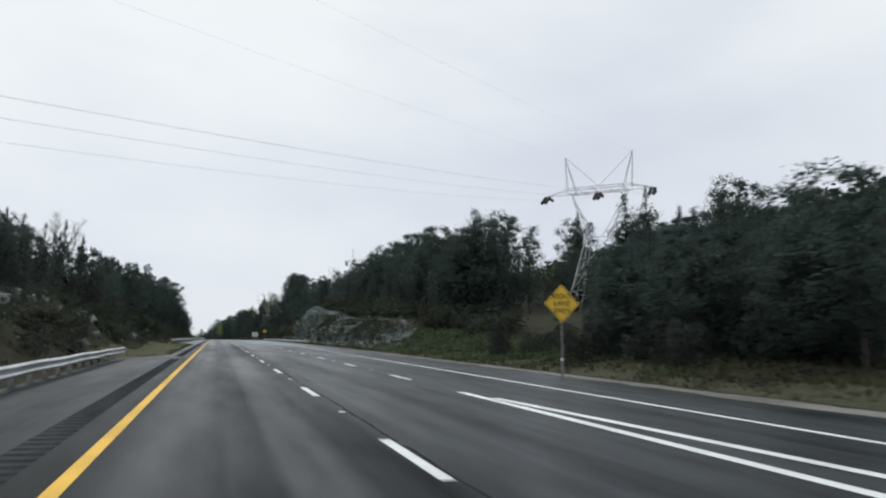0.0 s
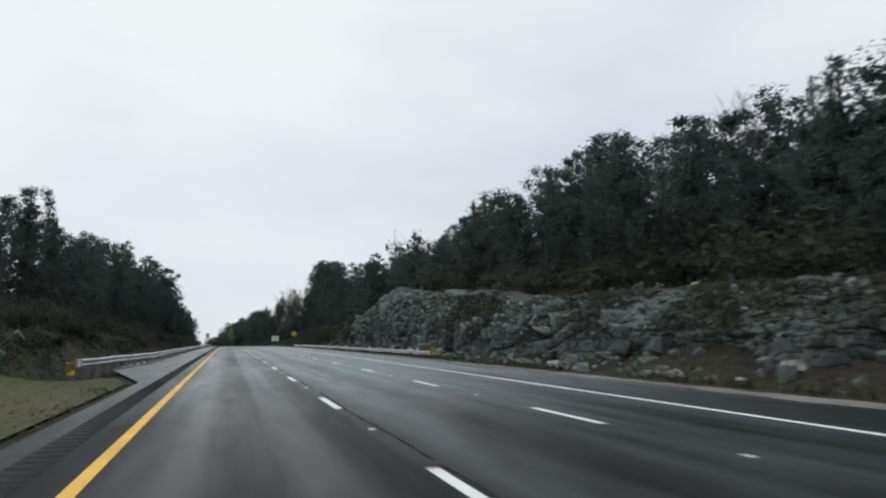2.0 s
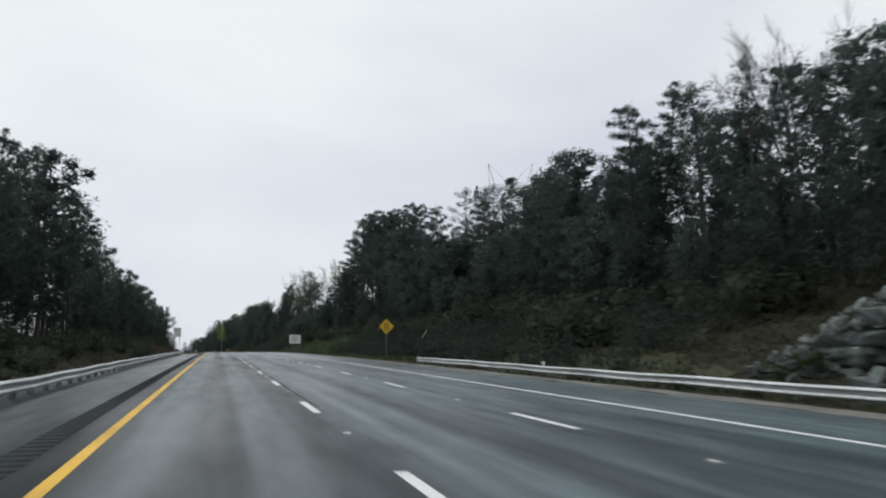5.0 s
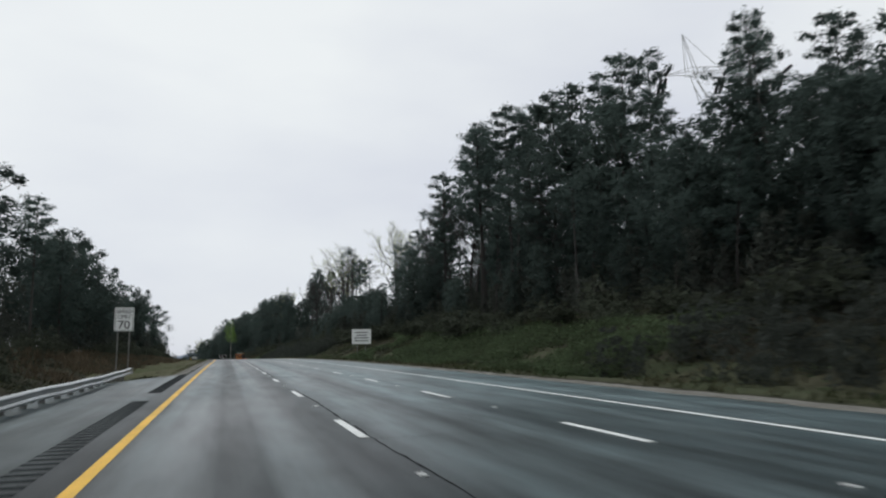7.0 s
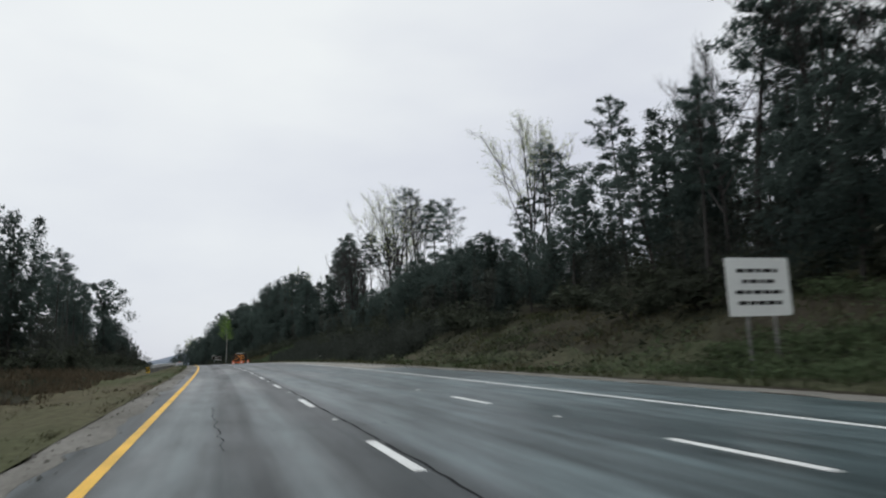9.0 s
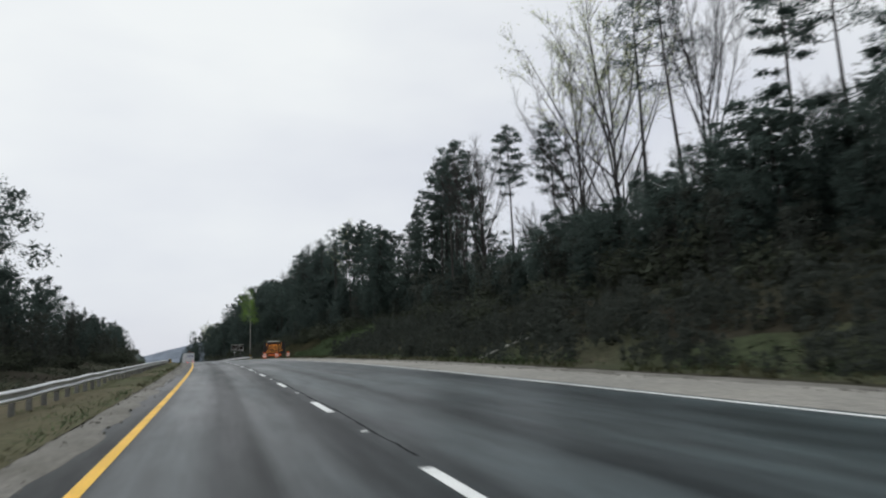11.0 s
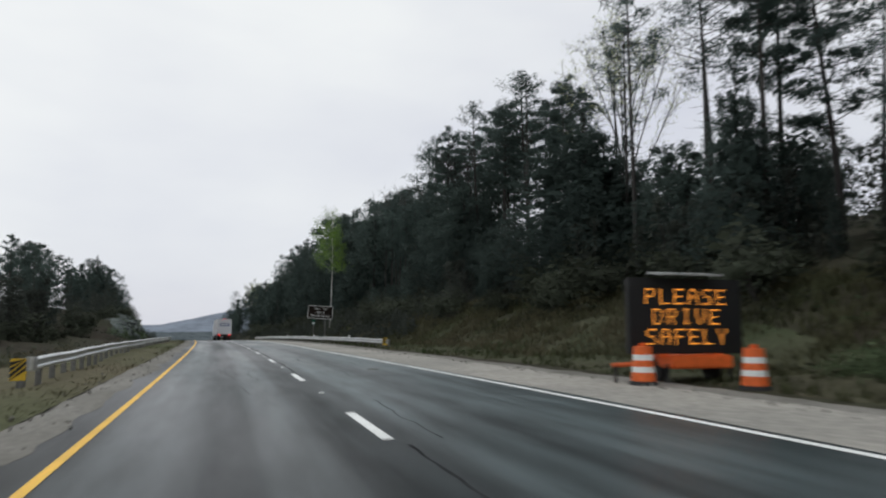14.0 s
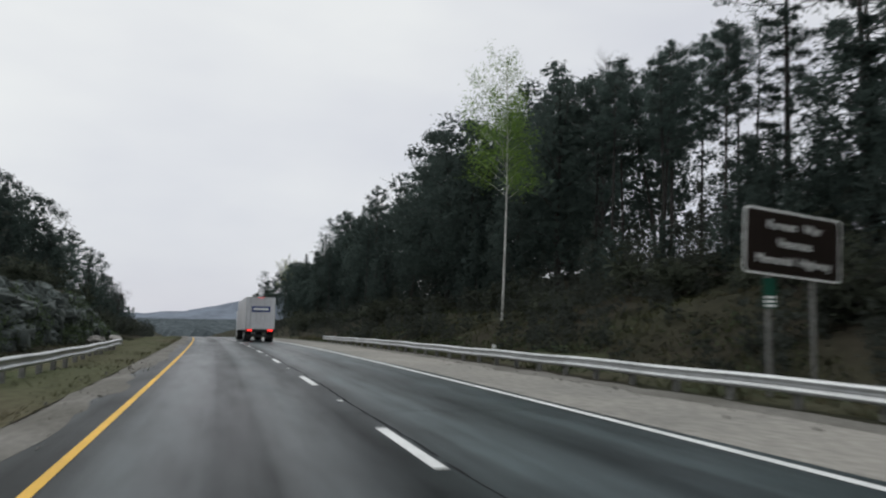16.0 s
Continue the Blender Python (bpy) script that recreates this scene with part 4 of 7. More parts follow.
def grow_broad(seed, H=19.0, low=0.14, width=0.25):
    """A full dark crown of many uneven clumps down to near the ground."""
    rng = np.random.default_rng(seed)
    w = Wood()
    w.limb([(0, 0, -0.3), (0.2, 0.1, H * 0.3), (0.1, -0.1, H * 0.62), (0, 0, H * 0.9)], 0.24, 0.04, 6)
    pieces = []
    heads = []
    n = 36
    for k in range(n):
        z = low + (0.95 - low) * (k + 0.5) / n
        f = (z - low) / (1 - low)
        r = width * H * math.sqrt(max(0.03, 1 - ((f - 0.42) / 0.62) ** 2)) * (0.45 + 0.62 * rng.random())
        a = k * 2.4 + 0.7 * rng.random()
        q = 0.075 * H * (0.65 + 0.6 * rng.random()) * (1.0 if f < 0.8 else 0.72)
        heads.append((np.array([r * math.cos(a), r * math.sin(a), z * H]), q))
        if k % 2 == 0:
            w.limb([(0, 0, z * H * 0.75), (r * 0.6 * math.cos(a), r * 0.6 * math.sin(a), z * H * 0.93), heads[-1][0]], 0.06, 0.015, 3)
    heads.append((np.array([0, 0, H * 0.93]), 0.05 * H))
    for h, q in heads:
        pieces.append(filling(rng, h, (q * 0.88, q * 0.88, q * 0.78), 48, 0.42))
        pieces.append(shell(rng, h, (q, q, q * 0.82), 120, 0.32, -0.15, 0.36, 0.24))
    for zc in (0.28, 0.45, 0.62, 0.76):
        r = width * H * 0.5 * (1.1 - zc * 0.7)
        pieces.append(filling(rng, (0, 0, zc * H), (r * 1.3, r * 1.3, H * 0.14), 120, 0.7))
    return w.mesh("trunk", BARK), leaf_mesh("crown", pieces, DARK_LEAF, (H * 0.42, 1.5)), H


def grow_bare(seed, H=24.0, leaves=None, spread=0.5, fork=0.2, limbs=11):
    """A leafless tree: a straight leader and limbs that sweep up beside it like a fan, ending in a haze of fine twigs."""
    rng = np.random.default_rng(seed)
    w = Wood()
    twigs, ways = [], []

    def unit(v):
        return v / (np.linalg.norm(v) + 1e-9)

    def sweep(p, way, length, r, n=5, lift=0.12, wobble=0.02):
        """A limb that bends upwards; gives its points."""
        pts = [np.array(p, float)]
        for k in range(n - 1):
            way = unit(way + np.array([0, 0, lift]) + rng.normal(size=3) * wobble * 3)
            pts.append(pts[-1] + way * length / (n - 1))
        return pts

    def sprigs(pts, r, count, length):
        """Side branches along a limb, each with its own, and twigs at their ends."""
        for k in range(count):
            v = 0.25 + 0.72 * (k + rng.random()) / count
            i = min(int(v * (len(pts) - 1)), len(pts) - 2)
            p = pts[i] + (pts[i + 1] - pts[i]) * (v * (len(pts) - 1) - i)
            along = unit(pts[i + 1] - pts[i])
            way = unit(along + unit(np.cross(along, rng.normal(size=3))) * (0.45 + 0.3 * rng.random()) + np.array([0, 0, 0.15]))
            q = sweep(p, way, length * (1.1 - 0.6 * v) * (0.7 + 0.6 * rng.random()), r, 3, 0.1)
            w.limb(q, r * (1 - 0.5 * v), 0.012, 3)
            for j in range(3):
                f = 0.35 + 0.3 * j + 0.1 * rng.random()
                c = q[0] + (q[-1] - q[0]) * min(f, 1.0)
                y = unit(way + unit(np.cross(way, rng.normal(size=3))) * 0.6 + np.array([0, 0, 0.15]))
                e = c + y * length * 0.32
                w.limb([c, e], 0.014, 0.007, 3)
                twigs.extend((c, (c + e) / 2, e))
                ways.extend((y, y, y))
    leader = sweep((0, 0, -0.3), np.array([0.02, 0.01, 1.0]), H * 0.97, 0.2, 8, 0.15, 0.012)
    w.limb(leader, 0.21, 0.02, 7)
    sprigs(leader[4:], 0.03, 9, H * 0.12)
    for k in range(limbs):
        u = fork + (0.6 - fork) * (k + 0.5 * rng.random()) / limbs
        a = k * 2.4 + 0.5 * rng.random()
        p = leader[0] + np.array([0.02 * u * H, 0.01 * u * H, 0.3 + u * H])
        tilt = spread * (0.85 + 0.4 * rng.random())
        way = np.array([math.cos(a) * math.sin(tilt), math.sin(a) * math.sin(tilt), math.cos(tilt)])
        L = H * (1 - u) * (0.68 + 0.27 * rng.random())
        pts = sweep(p, way, L, 0.1, 6, 0.06)
        w.limb(pts, 0.045 + 0.075 * (1 - u), 0.018, 5)
        sprigs(pts, 0.026, 8, L * 0.24)
    t, y = np.repeat(np.array(twigs), 4, axis=0), np.repeat(np.array(ways), 4, axis=0)
    y = y + rng.normal(size=y.shape) * 0.4
    y /= np.linalg.norm(y, axis=1)[:, None]
    b = np.cross(y, rng.normal(size=y.shape))
    b /= np.linalg.norm(b, axis=1)[:, None] + 1e-9
    L = 0.6 + 0.9 * rng.random((len(t), 1))
    spray = (np.stack([t + b * 0.01, t - b * 0.01, t + y * L], 1).reshape(-1, 3), np.arange(3 * len(t)).reshape(-1, 3))
    if leaves:
        v = np.concatenate([np.array(w.v), spray[0]])
        me = bpy.data.meshes.new("trunk")
        me.from_pydata(v.tolist(), [], w.f + (spray[1] + w.n).tolist())
        me.materials.append(GREY_BARK)
        crown = leaf_mesh("crown", [leaves_at(rng, t + y * L * (0.2 + 0.8 * rng.random((len(t), 1))) + 0.15 * rng.normal(size=t.shape), 0.16) for k in range(2)], leaves)
    else:
        me = w.mesh("trunk", GREY_BARK)
        crown = leaf_mesh("crown", [spray], GREY_BARK)
    return me, crown, max(p[2] for p in w.v)


def grow_birch(seed, H=22.0):
    """A slender pale trunk with bright fresh leaf about its upper half, thinning to a pale tip."""
    rng = np.random.default_rng(seed)
    w = Wood()
    stem = lambda u: np.array([0.25 * math.sin(u * 3), 0.1 * math.sin(u * 5), H * u])
    w.limb([stem(u) for u in np.linspace(-0.02, 1, 12)], 0.12, 0.02, 6)
    low, high = [], []
    for k in range(40):
        u = 0.46 + 0.53 * k / 39
        a = k * 2.4
        p0 = stem(u)
        reach = (3.6 * (1.05 - u) ** 0.7 + 0.4) * (0.55 + 0.6 * rng.random()) * (1.75 if math.cos(a) < 0 else 0.8)
        p1 = p0 + np.array([math.cos(a), math.sin(a), 0.7]) * reach
        w.limb([p0, (p0 + p1) / 2 + (0, 0, 0.1), p1], 0.03, 0.008, 3)
        (low if u < 0.84 else high).extend(p0 + (p1 - p0) * q for q in (0.55, 0.8, 1.0))
    pieces = [triangles(rng, low, 0.75, 120, 0.17), triangles(rng, high, 0.65, 42, 0.14)]
    return w.mesh("trunk", WHITE_BARK), leaf_mesh("crown", pieces, SPRING_LEAF), H


def grow_brush(seed, H=3.0):
    rng = np.random.default_rng(seed)
    w = Wood()
    pieces = []
    for k in range(8):
        a, r = rng.random() * 6.28, 1.5 * rng.random() ** 0.7
        tip = np.array([r * math.cos(a), r * math.sin(a), H * (0.4 + 0.5 * rng.random())])
        w.limb([(tip[0] * 0.2, tip[1] * 0.2, -0.2), tip * (0.7, 0.7, 0.6), tip], 0.035, 0.01, 3)
        q = 0.45 + 0.3 * rng.random()
        c = tip * (0.9, 0.9, 0.62)
        pieces.append(filling(rng, c, (q, q, c[2] * 0.8), 40, 0.28))
        pieces.append(shell(rng, c, (q * 1.2, q * 1.2, c[2] * 0.85), 84, 0.2, -0.3, 0.36, 0.25))
    pieces.append(triangles(rng, [(0, 0, H * 0.35)], (1.5, 1.5, 0.8), 120, 0.24, -0.9, 0.2))
    return w.mesh("stem", BARK), leaf_mesh("foliage", pieces, BRUSH_LEAF, (0.2, 0.9)), H


def grow_thicket(seed, H=6.0, leaf=52, inner=18, size=0.22, stems=10):
    rng = np.random.default_rng(seed)
    w = Wood()
    pieces = []
    for k in range(stems):
        a, r = rng.random() * 6.28, 2.3 * rng.random() ** 0.6
        tip = np.array([r * math.cos(a), r * math.sin(a), H * (0.5 + 0.5 * rng.random())])
        w.limb([(tip[0] * 0.7, tip[1] * 0.7, -0.2), tip * (0.85, 0.85, 0.6), tip], 0.05, 0.012, 3)
        for f in (0.3, 0.68, 0.95):
            q = (0.75 if f < 0.9 else 0.4) * (0.75 + 0.4 * rng.random())
            c = tip * (0.95, 0.95, f)
            pieces.append(filling(rng, c, (q * 0.9, q * 0.9, q * 1.05), inner, size * 1.35))
            pieces.append(shell(rng, c, (q, q, q * 1.2), leaf, size, -0.4, 0.34, 0.26))
    return w.mesh("stem", BARK), leaf_mesh("foliage", pieces, SHADED_THICKET, (0.8, 1.3)), H


KINDS = {
    "pine": [grow_pine(1), grow_pine(2, 27, 0.52), grow_pine(3, 25, 0.32, 1.15, 42), grow_pine(4, 27, 0.6, 0.9, 28), grow_pine(24, 26, 0.58, 0.9, 24, 0.7, False), grow_pine(25, 26, 0.66, 0.85, 18, 0.6, False)],
    "cedar": [grow_cedar(5), grow_cedar(6, 14, 0.27, 4), grow_cedar(7, 16, 0.18, 1)],
    "broad": [grow_broad(8), grow_broad(9, 20, 0.1, 0.23), grow_broad(10, 18, 0.16, 0.27)],
    "bare": [grow_bare(11), grow_bare(12, 25, None, 0.36, 0.3), grow_bare(13, 23, None, 0.6, 0.24)],
    "budding": [grow_bare(14, 24, PALE_LEAF, 0.52, 0.14, 14), grow_bare(15, 24, PALE_LEAF, 0.42)],
    "birch": [grow_birch(17)],
    "brush": [grow_brush(18), grow_brush(19), grow_brush(20, 2.6)],
    "thicket": [grow_thicket(21), grow_thicket(22), grow_thicket(23)],
}
SAID = {
    "pine": ("pine_tree", "tall dark pine with a bare lower trunk", "tree", "roadside pines"),
    "cedar": ("cedar_tree", "dense dark green conical cedar growing on the bank", "tree", "roadside cedars"),
    "broad": ("evergreen_tree", "dark dense rounded evergreen at the forest edge", "tree", "forest edge trees"),
    "inner": ("forest_tree", "dark dense tree standing back inside the roadside forest", "tree", "inner forest trees"),
    "bare": ("bare_tree", "leafless grey deciduous tree with fine branches", "tree", "leafless trees"),
    "budding": ("budding_tree", "tall deciduous tree just coming into pale leaf", "tree", "budding trees"),
    "birch": ("birch_tree", "slender white-barked tree with fresh green leaves", "tree", "budding trees"),
    "thicket": ("thicket", "tall thicket of saplings between the trunks, leaves darkened for shade", "bush", "forest thickets"),
    "brush": ("bush", "dark tangled bush at the foot of the forest", "bush", "roadside bushes"),
}
PARTS = {"brush": ("stem", "foliage"), "thicket": ("stem", "foliage")}


def plant(kind, s, d, top, turn=0.0, variant=0, wide=1.0, lean=0.0):
    """A tree of that kind whose tip stands top metres over the carriageway."""
    variant %= len(KINDS[kind])
    trunk, crown, H = KINDS[kind][variant]
    h = float(land(s, d)) - 0.15
    k = max(0.25, (top - h) / H)
    m = Matrix.Translation(on_road(s, d, h)) @ Matrix.Rotation(turn, 4, "Z") @ Matrix.Rotation(lean, 4, "X") @ Matrix.Diagonal((k * wide, k * wide, k, 1))
    name, label, category, group = SAID["inner" if kind == "broad" and (d > 35 or d < -18 or s > 640) else kind]
    ob = thing(name, m, label, category, group)
    names = PARTS.get(kind, ("trunk", "crown"))
    for me, nm in ((trunk, names[0]), (crown, names[1])):
        if me:
            c = new(nm, me)
            c.parent = ob
            if nm == "stem":
                tagged(c, kind="stuff")
    return ob


SKY_RIGHT_S = [0, 29, 33, 36, 43, 47, 58, 73, 85, 95, 104, 113, 126, 145, 158, 170, 178, 187, 194, 205, 213, 225, 241, 256, 273, 280, 288, 300, 310, 322, 335, 352, 362, 372, 382, 400, 410, 418, 428, 436, 445, 460, 470, 485,
              500, 508, 518, 534, 545, 561, 583, 600, 615, 628, 640, 658, 670, 692, 720, 760, 800, 850, 900]
SKY_RIGHT_H = [10.5, 11.5, 9.5, 8, 8.3, 10, 14, 15.2, 17, 19, 18.5, 19.2, 19.6, 20.2, 19.5, 19.5, 20, 18.5, 15.5, 17, 18, 21, 23, 23, 19.5, 20, 23, 24, 25, 28, 30, 31, 31, 30, 25, 24, 22, 16.5, 16.5, 16.5, 19, 21, 23, 24,
              27, 28, 27, 24, 23.5, 29, 31, 29, 29, 24, 23, 28, 31, 33, 32.5, 32, 31, 27, 26]
SKY_RIGHT = (SKY_RIGHT_S, [h * (1.1 if s < 215 else 1.03) for s, h in zip(SKY_RIGHT_S, SKY_RIGHT_H)])
SKY_LEFT_S = [60, 80, 93, 126, 151, 182, 206, 235, 242, 260, 280, 305, 330, 351, 385, 405, 445, 466, 481, 498, 520, 543, 583, 600, 629, 671, 700, 730, 800, 900]
SKY_LEFT_H = [13.5, 14, 15, 15, 15, 16.5, 18, 20.5, 21, 21.5, 19.5, 17, 16, 17.5, 14.5, 15.5, 17, 18, 15.2, 13.2, 10.8, 11, 12.5, 11, 14.5, 15, 16, 15, 13, 12]
SKY_LEFT = (SKY_LEFT_S, [h * (1.1 if s < 380 else 1.0) for s, h in zip(SKY_LEFT_S, SKY_LEFT_H)])

# how high the closed wood reaches where only thin crowns stand above it
CAP = ([440, 441, 478, 486, 511, 514, 538, 541, 568, 572, 597, 601, 609, 612, 632, 635], [40, 14.6, 14.6, 12.8, 12.8, 40, 40, 12.5, 12.5, 16.5, 17.5, 40, 40, 15.5, 15.5, 40])


def forest():
    rng = np.random.default_rng(31)

    def mix(s, choices):
        kinds, odds = zip(*choices)
        return kinds[rng.choice(len(kinds), p=np.array(odds) / sum(odds))]
    # the right side, three rows deep; tall pines begin after the rock cut
    for row, (d0, gap, s0) in enumerate(((29.5, 6.0, 22), (36, 5.4, 26), (45, 8.0, 30), (54, 8.0, 118))):
        s = s0 + row * 2.0
        while s < 900:
            d = d0 + rng.normal() * (1.2 if row < 2 else 2.5)
            if rock_height(s) > 0.5 and row == 0:
                d += 2.5
            sky = np.interp(s, *SKY_RIGHT)
            top = sky * (d / 36) ** 0.9 * (0.80 + 0.22 * rng.random()) * (0.72 if row == 0 else 1.0)
            if s < 215:
                kind = mix(s, (("cedar", 4), ("broad", 5), ("bare", 0.5 if row else 0)))
            elif s < 418:
                kind = mix(s, (("pine", 4.5 if row else 1.0), ("broad", 3.0), ("cedar", 1.0), ("bare", 0.7 if row else 0)))
                top *= 1.0 if kind == "pine" else (0.64 if 300 < s < 348 else 0.84 if s > 285 else 0.92)
            else:
                kind = mix(s, (("pine", 3.6 if row else 0.5), ("broad", 2.4), ("cedar", 1.2), ("bare", 0.6 if row else 0), ("budding", 0.3 if row else 0)))
                top *= 1.0 if kind in ("pine", "bare", "budding") else (0.95 if s < 440 else 0.7 if s < 506 else 0.92 if s < 547 else 0.7 if 565 < s < 582 or 603 < s < 632 else 0.9)
            if row == 3:
                kind = "broad" if rng.random() < 0.6 else "cedar"
                top = sky * (d / 36) ** 0.9 * 0.84
            cap = float(np.interp(s, *CAP)) * d / 36
            if row >= 2 and 420 < s < 632:
                cap = (19.0 if row == 2 and 519 < s < 545 else 12.5) * d / 36
            if row >= 2 and 304 < s < 420:
                top *= 0.7
                kind = "broad"
            open_wood = cap < 21 and s > 420
            if open_wood and kind in ("pine", "bare", "budding") and (row != 1 or rng.random() < 0.5):
                kind = "broad"
            if open_wood and kind in ("broad", "cedar"):
                top = cap * (0.82 + 0.2 * rng.random()) * (0.85 if row == 0 else 1.0)
            if row >= 2 and 97 < s < 130:
                top = min(top, 1.5 + 0.35 * d)
            if row == 1 and 416 < s < 440:
                kind, top = ("broad", "cedar")[int(s) % 2], 15.0 + rng.random()
            if 613 < s < 646 and row == 1:
                kind, top = "pine", (21.0 + 2.5 * rng.random()) * d / 36 if s > 624 else sky
            if 613 < s < 646 and row == 0:
                kind, top = "broad", 7.5 + 2.0 * rng.random()
            skip = (row >= 2 and 611 < s < 648) or (row >= 2 and 606 < s < 662 and rng.random() < 0.55) or (s < 58 and row == 0) or (58 < s < 97 and d < 64) or (84 < s < 112 and 48 < d < 66)
            if not skip and not (605 < s < 616 and d < 24):
                plant(kind, s, d, top, rng.random() * 6.28, int(rng.integers(9)), 0.85 + 0.4 * rng.random(), 0.03 * rng.normal())
            s += gap * (0.7 + 0.6 * rng.random()) * (1.0 if s < 640 else 1.3 if s < 700 else 2.0) 
    for row, (d0, gap, share) in enumerate(((-15.5, 6.4, 0.84), (-21.5, 8.5, 0.97))):
        s = 62 + row * 3
        while s < 900:
            d = d0 + rng.normal() * 1.1
            sky = np.interp(s, *SKY_LEFT)
            top = sky * share * (0.80 + 0.24 * rng.random())
            if s < 190:
                kind = mix(s, (("cedar", 4), ("broad", 4), ("bare", 0.4)))
            else:
                kind = mix(s, (("pine", 3.5), ("broad", 3.5), ("cedar", 1), ("bare", 0.5)))
            plant(kind, s, d, top, rng.random() * 6.28, int(rng.integers(9)), 0.8 + 0.35 * rng.random(), 0.03 * rng.normal())
            s += gap * (0.7 + 0.6 * rng.random()) * (1.0 if s < 700 else 1.4)
    # a thick understorey between the trunks
    deep = []
    for d0, gap, lo, hi, s_from in ((30.5, 4.2, 3.0, 6.5, 62), (-14.5, 4.6, 2.5, 5.5, 62), (37.5, 5.5, 4.0, 8.0, 40), (46.0, 7.5, 4.0, 9.0, 34), (-20.0, 6.0, 3.0, 6.0, 70), (33.0, 2.8, 4.5, 8.0, 22), (70.0, 4.0, 6.0, 9.0, 66), (52.0, 5.0, 5.0, 10.0, 120)):
        s = s_from + 2 * rng.random()
        while s < (58 if d0 == 33.0 else 150 if d0 == 70.0 else 780):
            d = d0 + rng.normal() * 1.0 + (2.0 if rock_height(s) > 0.5 and d0 > 0 and d0 < 35 else 0)
            if not ((84 < s < 112 and 48 < d < 66) or (57 < s < 97 and d > 0 and d < 64)):
                tall = lo + (hi - lo) * rng.random()
                if abs(d0) < 34 and d0 != -20.0 and s < 600:
                    plant("thicket", s, d, float(land(s, d)) + tall, rng.random() * 6.28, int(rng.integers(9)), 0.85 + 0.3 * rng.random())
                else:
                    deep.append((s, d, tall, rng.random() * 6.28, int(rng.integers(3))))
            s += gap * (0.7 + 0.6 * rng.random()) * (1 if s < 640 else 1.4)
    # dark tangle low on the bank
    for k in range(560):
        s, d = 402 + 101 * rng.random(), 16.9 + 8.5 * rng.random()
        deep.append((s, d, 0.9 + 1.6 * rng.random(), rng.random() * 6.28, int(rng.integers(3))))
    for k in range(320):
        s, d = 585 + 215 * rng.random() ** 1.4, 17.5 + 10.0 * rng.random()
        deep.append((s, d, 1.0 + 1.8 * rng.random(), rng.random() * 6.28, int(rng.integers(3))))
    for k in range(110):
        s, d = 690 + 200 * rng.random(), -7.0 - 9.0 * rng.random()
        deep.append((s, d, 1.5 + 2.5 * rng.random(), rng.random() * 6.28, int(rng.integers(3))))
    for k in range(420):
        s, d = 212 + 78 * rng.random(), 17.0 + 9.5 * rng.random()
        deep.append((s, d, 0.8 + 1.5 * rng.random(), rng.random() * 6.28, int(rng.integers(3))))
    for k in range(190):
        s, d = 32 + 80 * rng.random(), -6.6 - 6.0 * rng.random()
        deep.append((s, d, 0.5 + 0.9 * rng.random(), rng.random() * 6.28, int(rng.integers(3))))
    for k in range(60):
        s, d = 25 + 19 * rng.random(), 25.0 + 6.0 * rng.random()
        deep.append((s, d, 2.0 + 2.5 * rng.random(), rng.random() * 6.28, int(rng.integers(3))))
    vs, fs, n = [], [], 0
    kinds = []
    for me, H in ((q[1], q[2]) for q in (*(grow_thicket(31 + k, 6.0, 24, 13, 0.19) for k in range(3)), *(grow_thicket(34 + k, 6.0, 13, 7, 0.4, 6) for k in range(3)))):
        co = np.zeros(len(me.vertices) * 3)
        me.vertices.foreach_get("co", co)
        ix = np.zeros(len(me.polygons) * 3, dtype=np.int32)
        me.polygons.foreach_get("vertices", ix)
        kinds.append((co.reshape(-1, 3), ix.reshape(-1, 3), H))
    for s, d, tall, turn, k in deep:
        co, ix, H = kinds[k + (3 if tall < 3 else 0)]
        co = co * (tall / H)
        c, q = math.cos(turn), math.sin(turn)
        x, y, z = on_road(s, d, float(land(s, d)) - 0.2)
        vs.append(np.stack([co[:, 0] * c - co[:, 1] * q + x, co[:, 0] * q + co[:, 1] * c + y, co[:, 2] + z], 1))
        fs.append(ix + n)
        n += len(co)
    tagged(mesh_from("undergrowth", np.concatenate(vs), np.concatenate(fs), SHADED_THICKET), "undergrowth deep between the trunks, forest shade put into its colour", "undergrowth", kind="stuff")
    # brush on the left bank
    for s in np.arange(34, 300, 1.9):
        d = -9.3 + rng.normal() * 1.5
        if d < -6.6:
            plant("brush", s + rng.random(), d, float(land(s, d)) + 0.6 + 1.3 * rng.random(), rng.random() * 6.28, int(rng.integers(9)), 1.0 + 0.5 * rng.random())
    # brush at the forest's foot
    s = 30.0
    while s < 760:
        d = 25.5 + rng.normal() * 1.8 + (1.5 if rock_height(s) > 0.5 else 0)
        if s > 58:
            plant("brush", s, d, float(land(s, d)) + 1.5 + 2.2 * rng.random(), rng.random() * 6.28, int(rng.integers(9)), 1.2 + 0.6 * rng.random())
        if rng.random() < 0.6:
            d = -11.8 + rng.normal() * 0.9
            if s > 60:
                plant("brush", s + 2, d, float(land(s + 2, d)) + 1.2 + 1.6 * rng.random(), rng.random() * 6.28, int(rng.integers(9)), 1.1 + 0.5 * rng.random())
        s += 3.4 + 2.4 * rng.random()


forest()
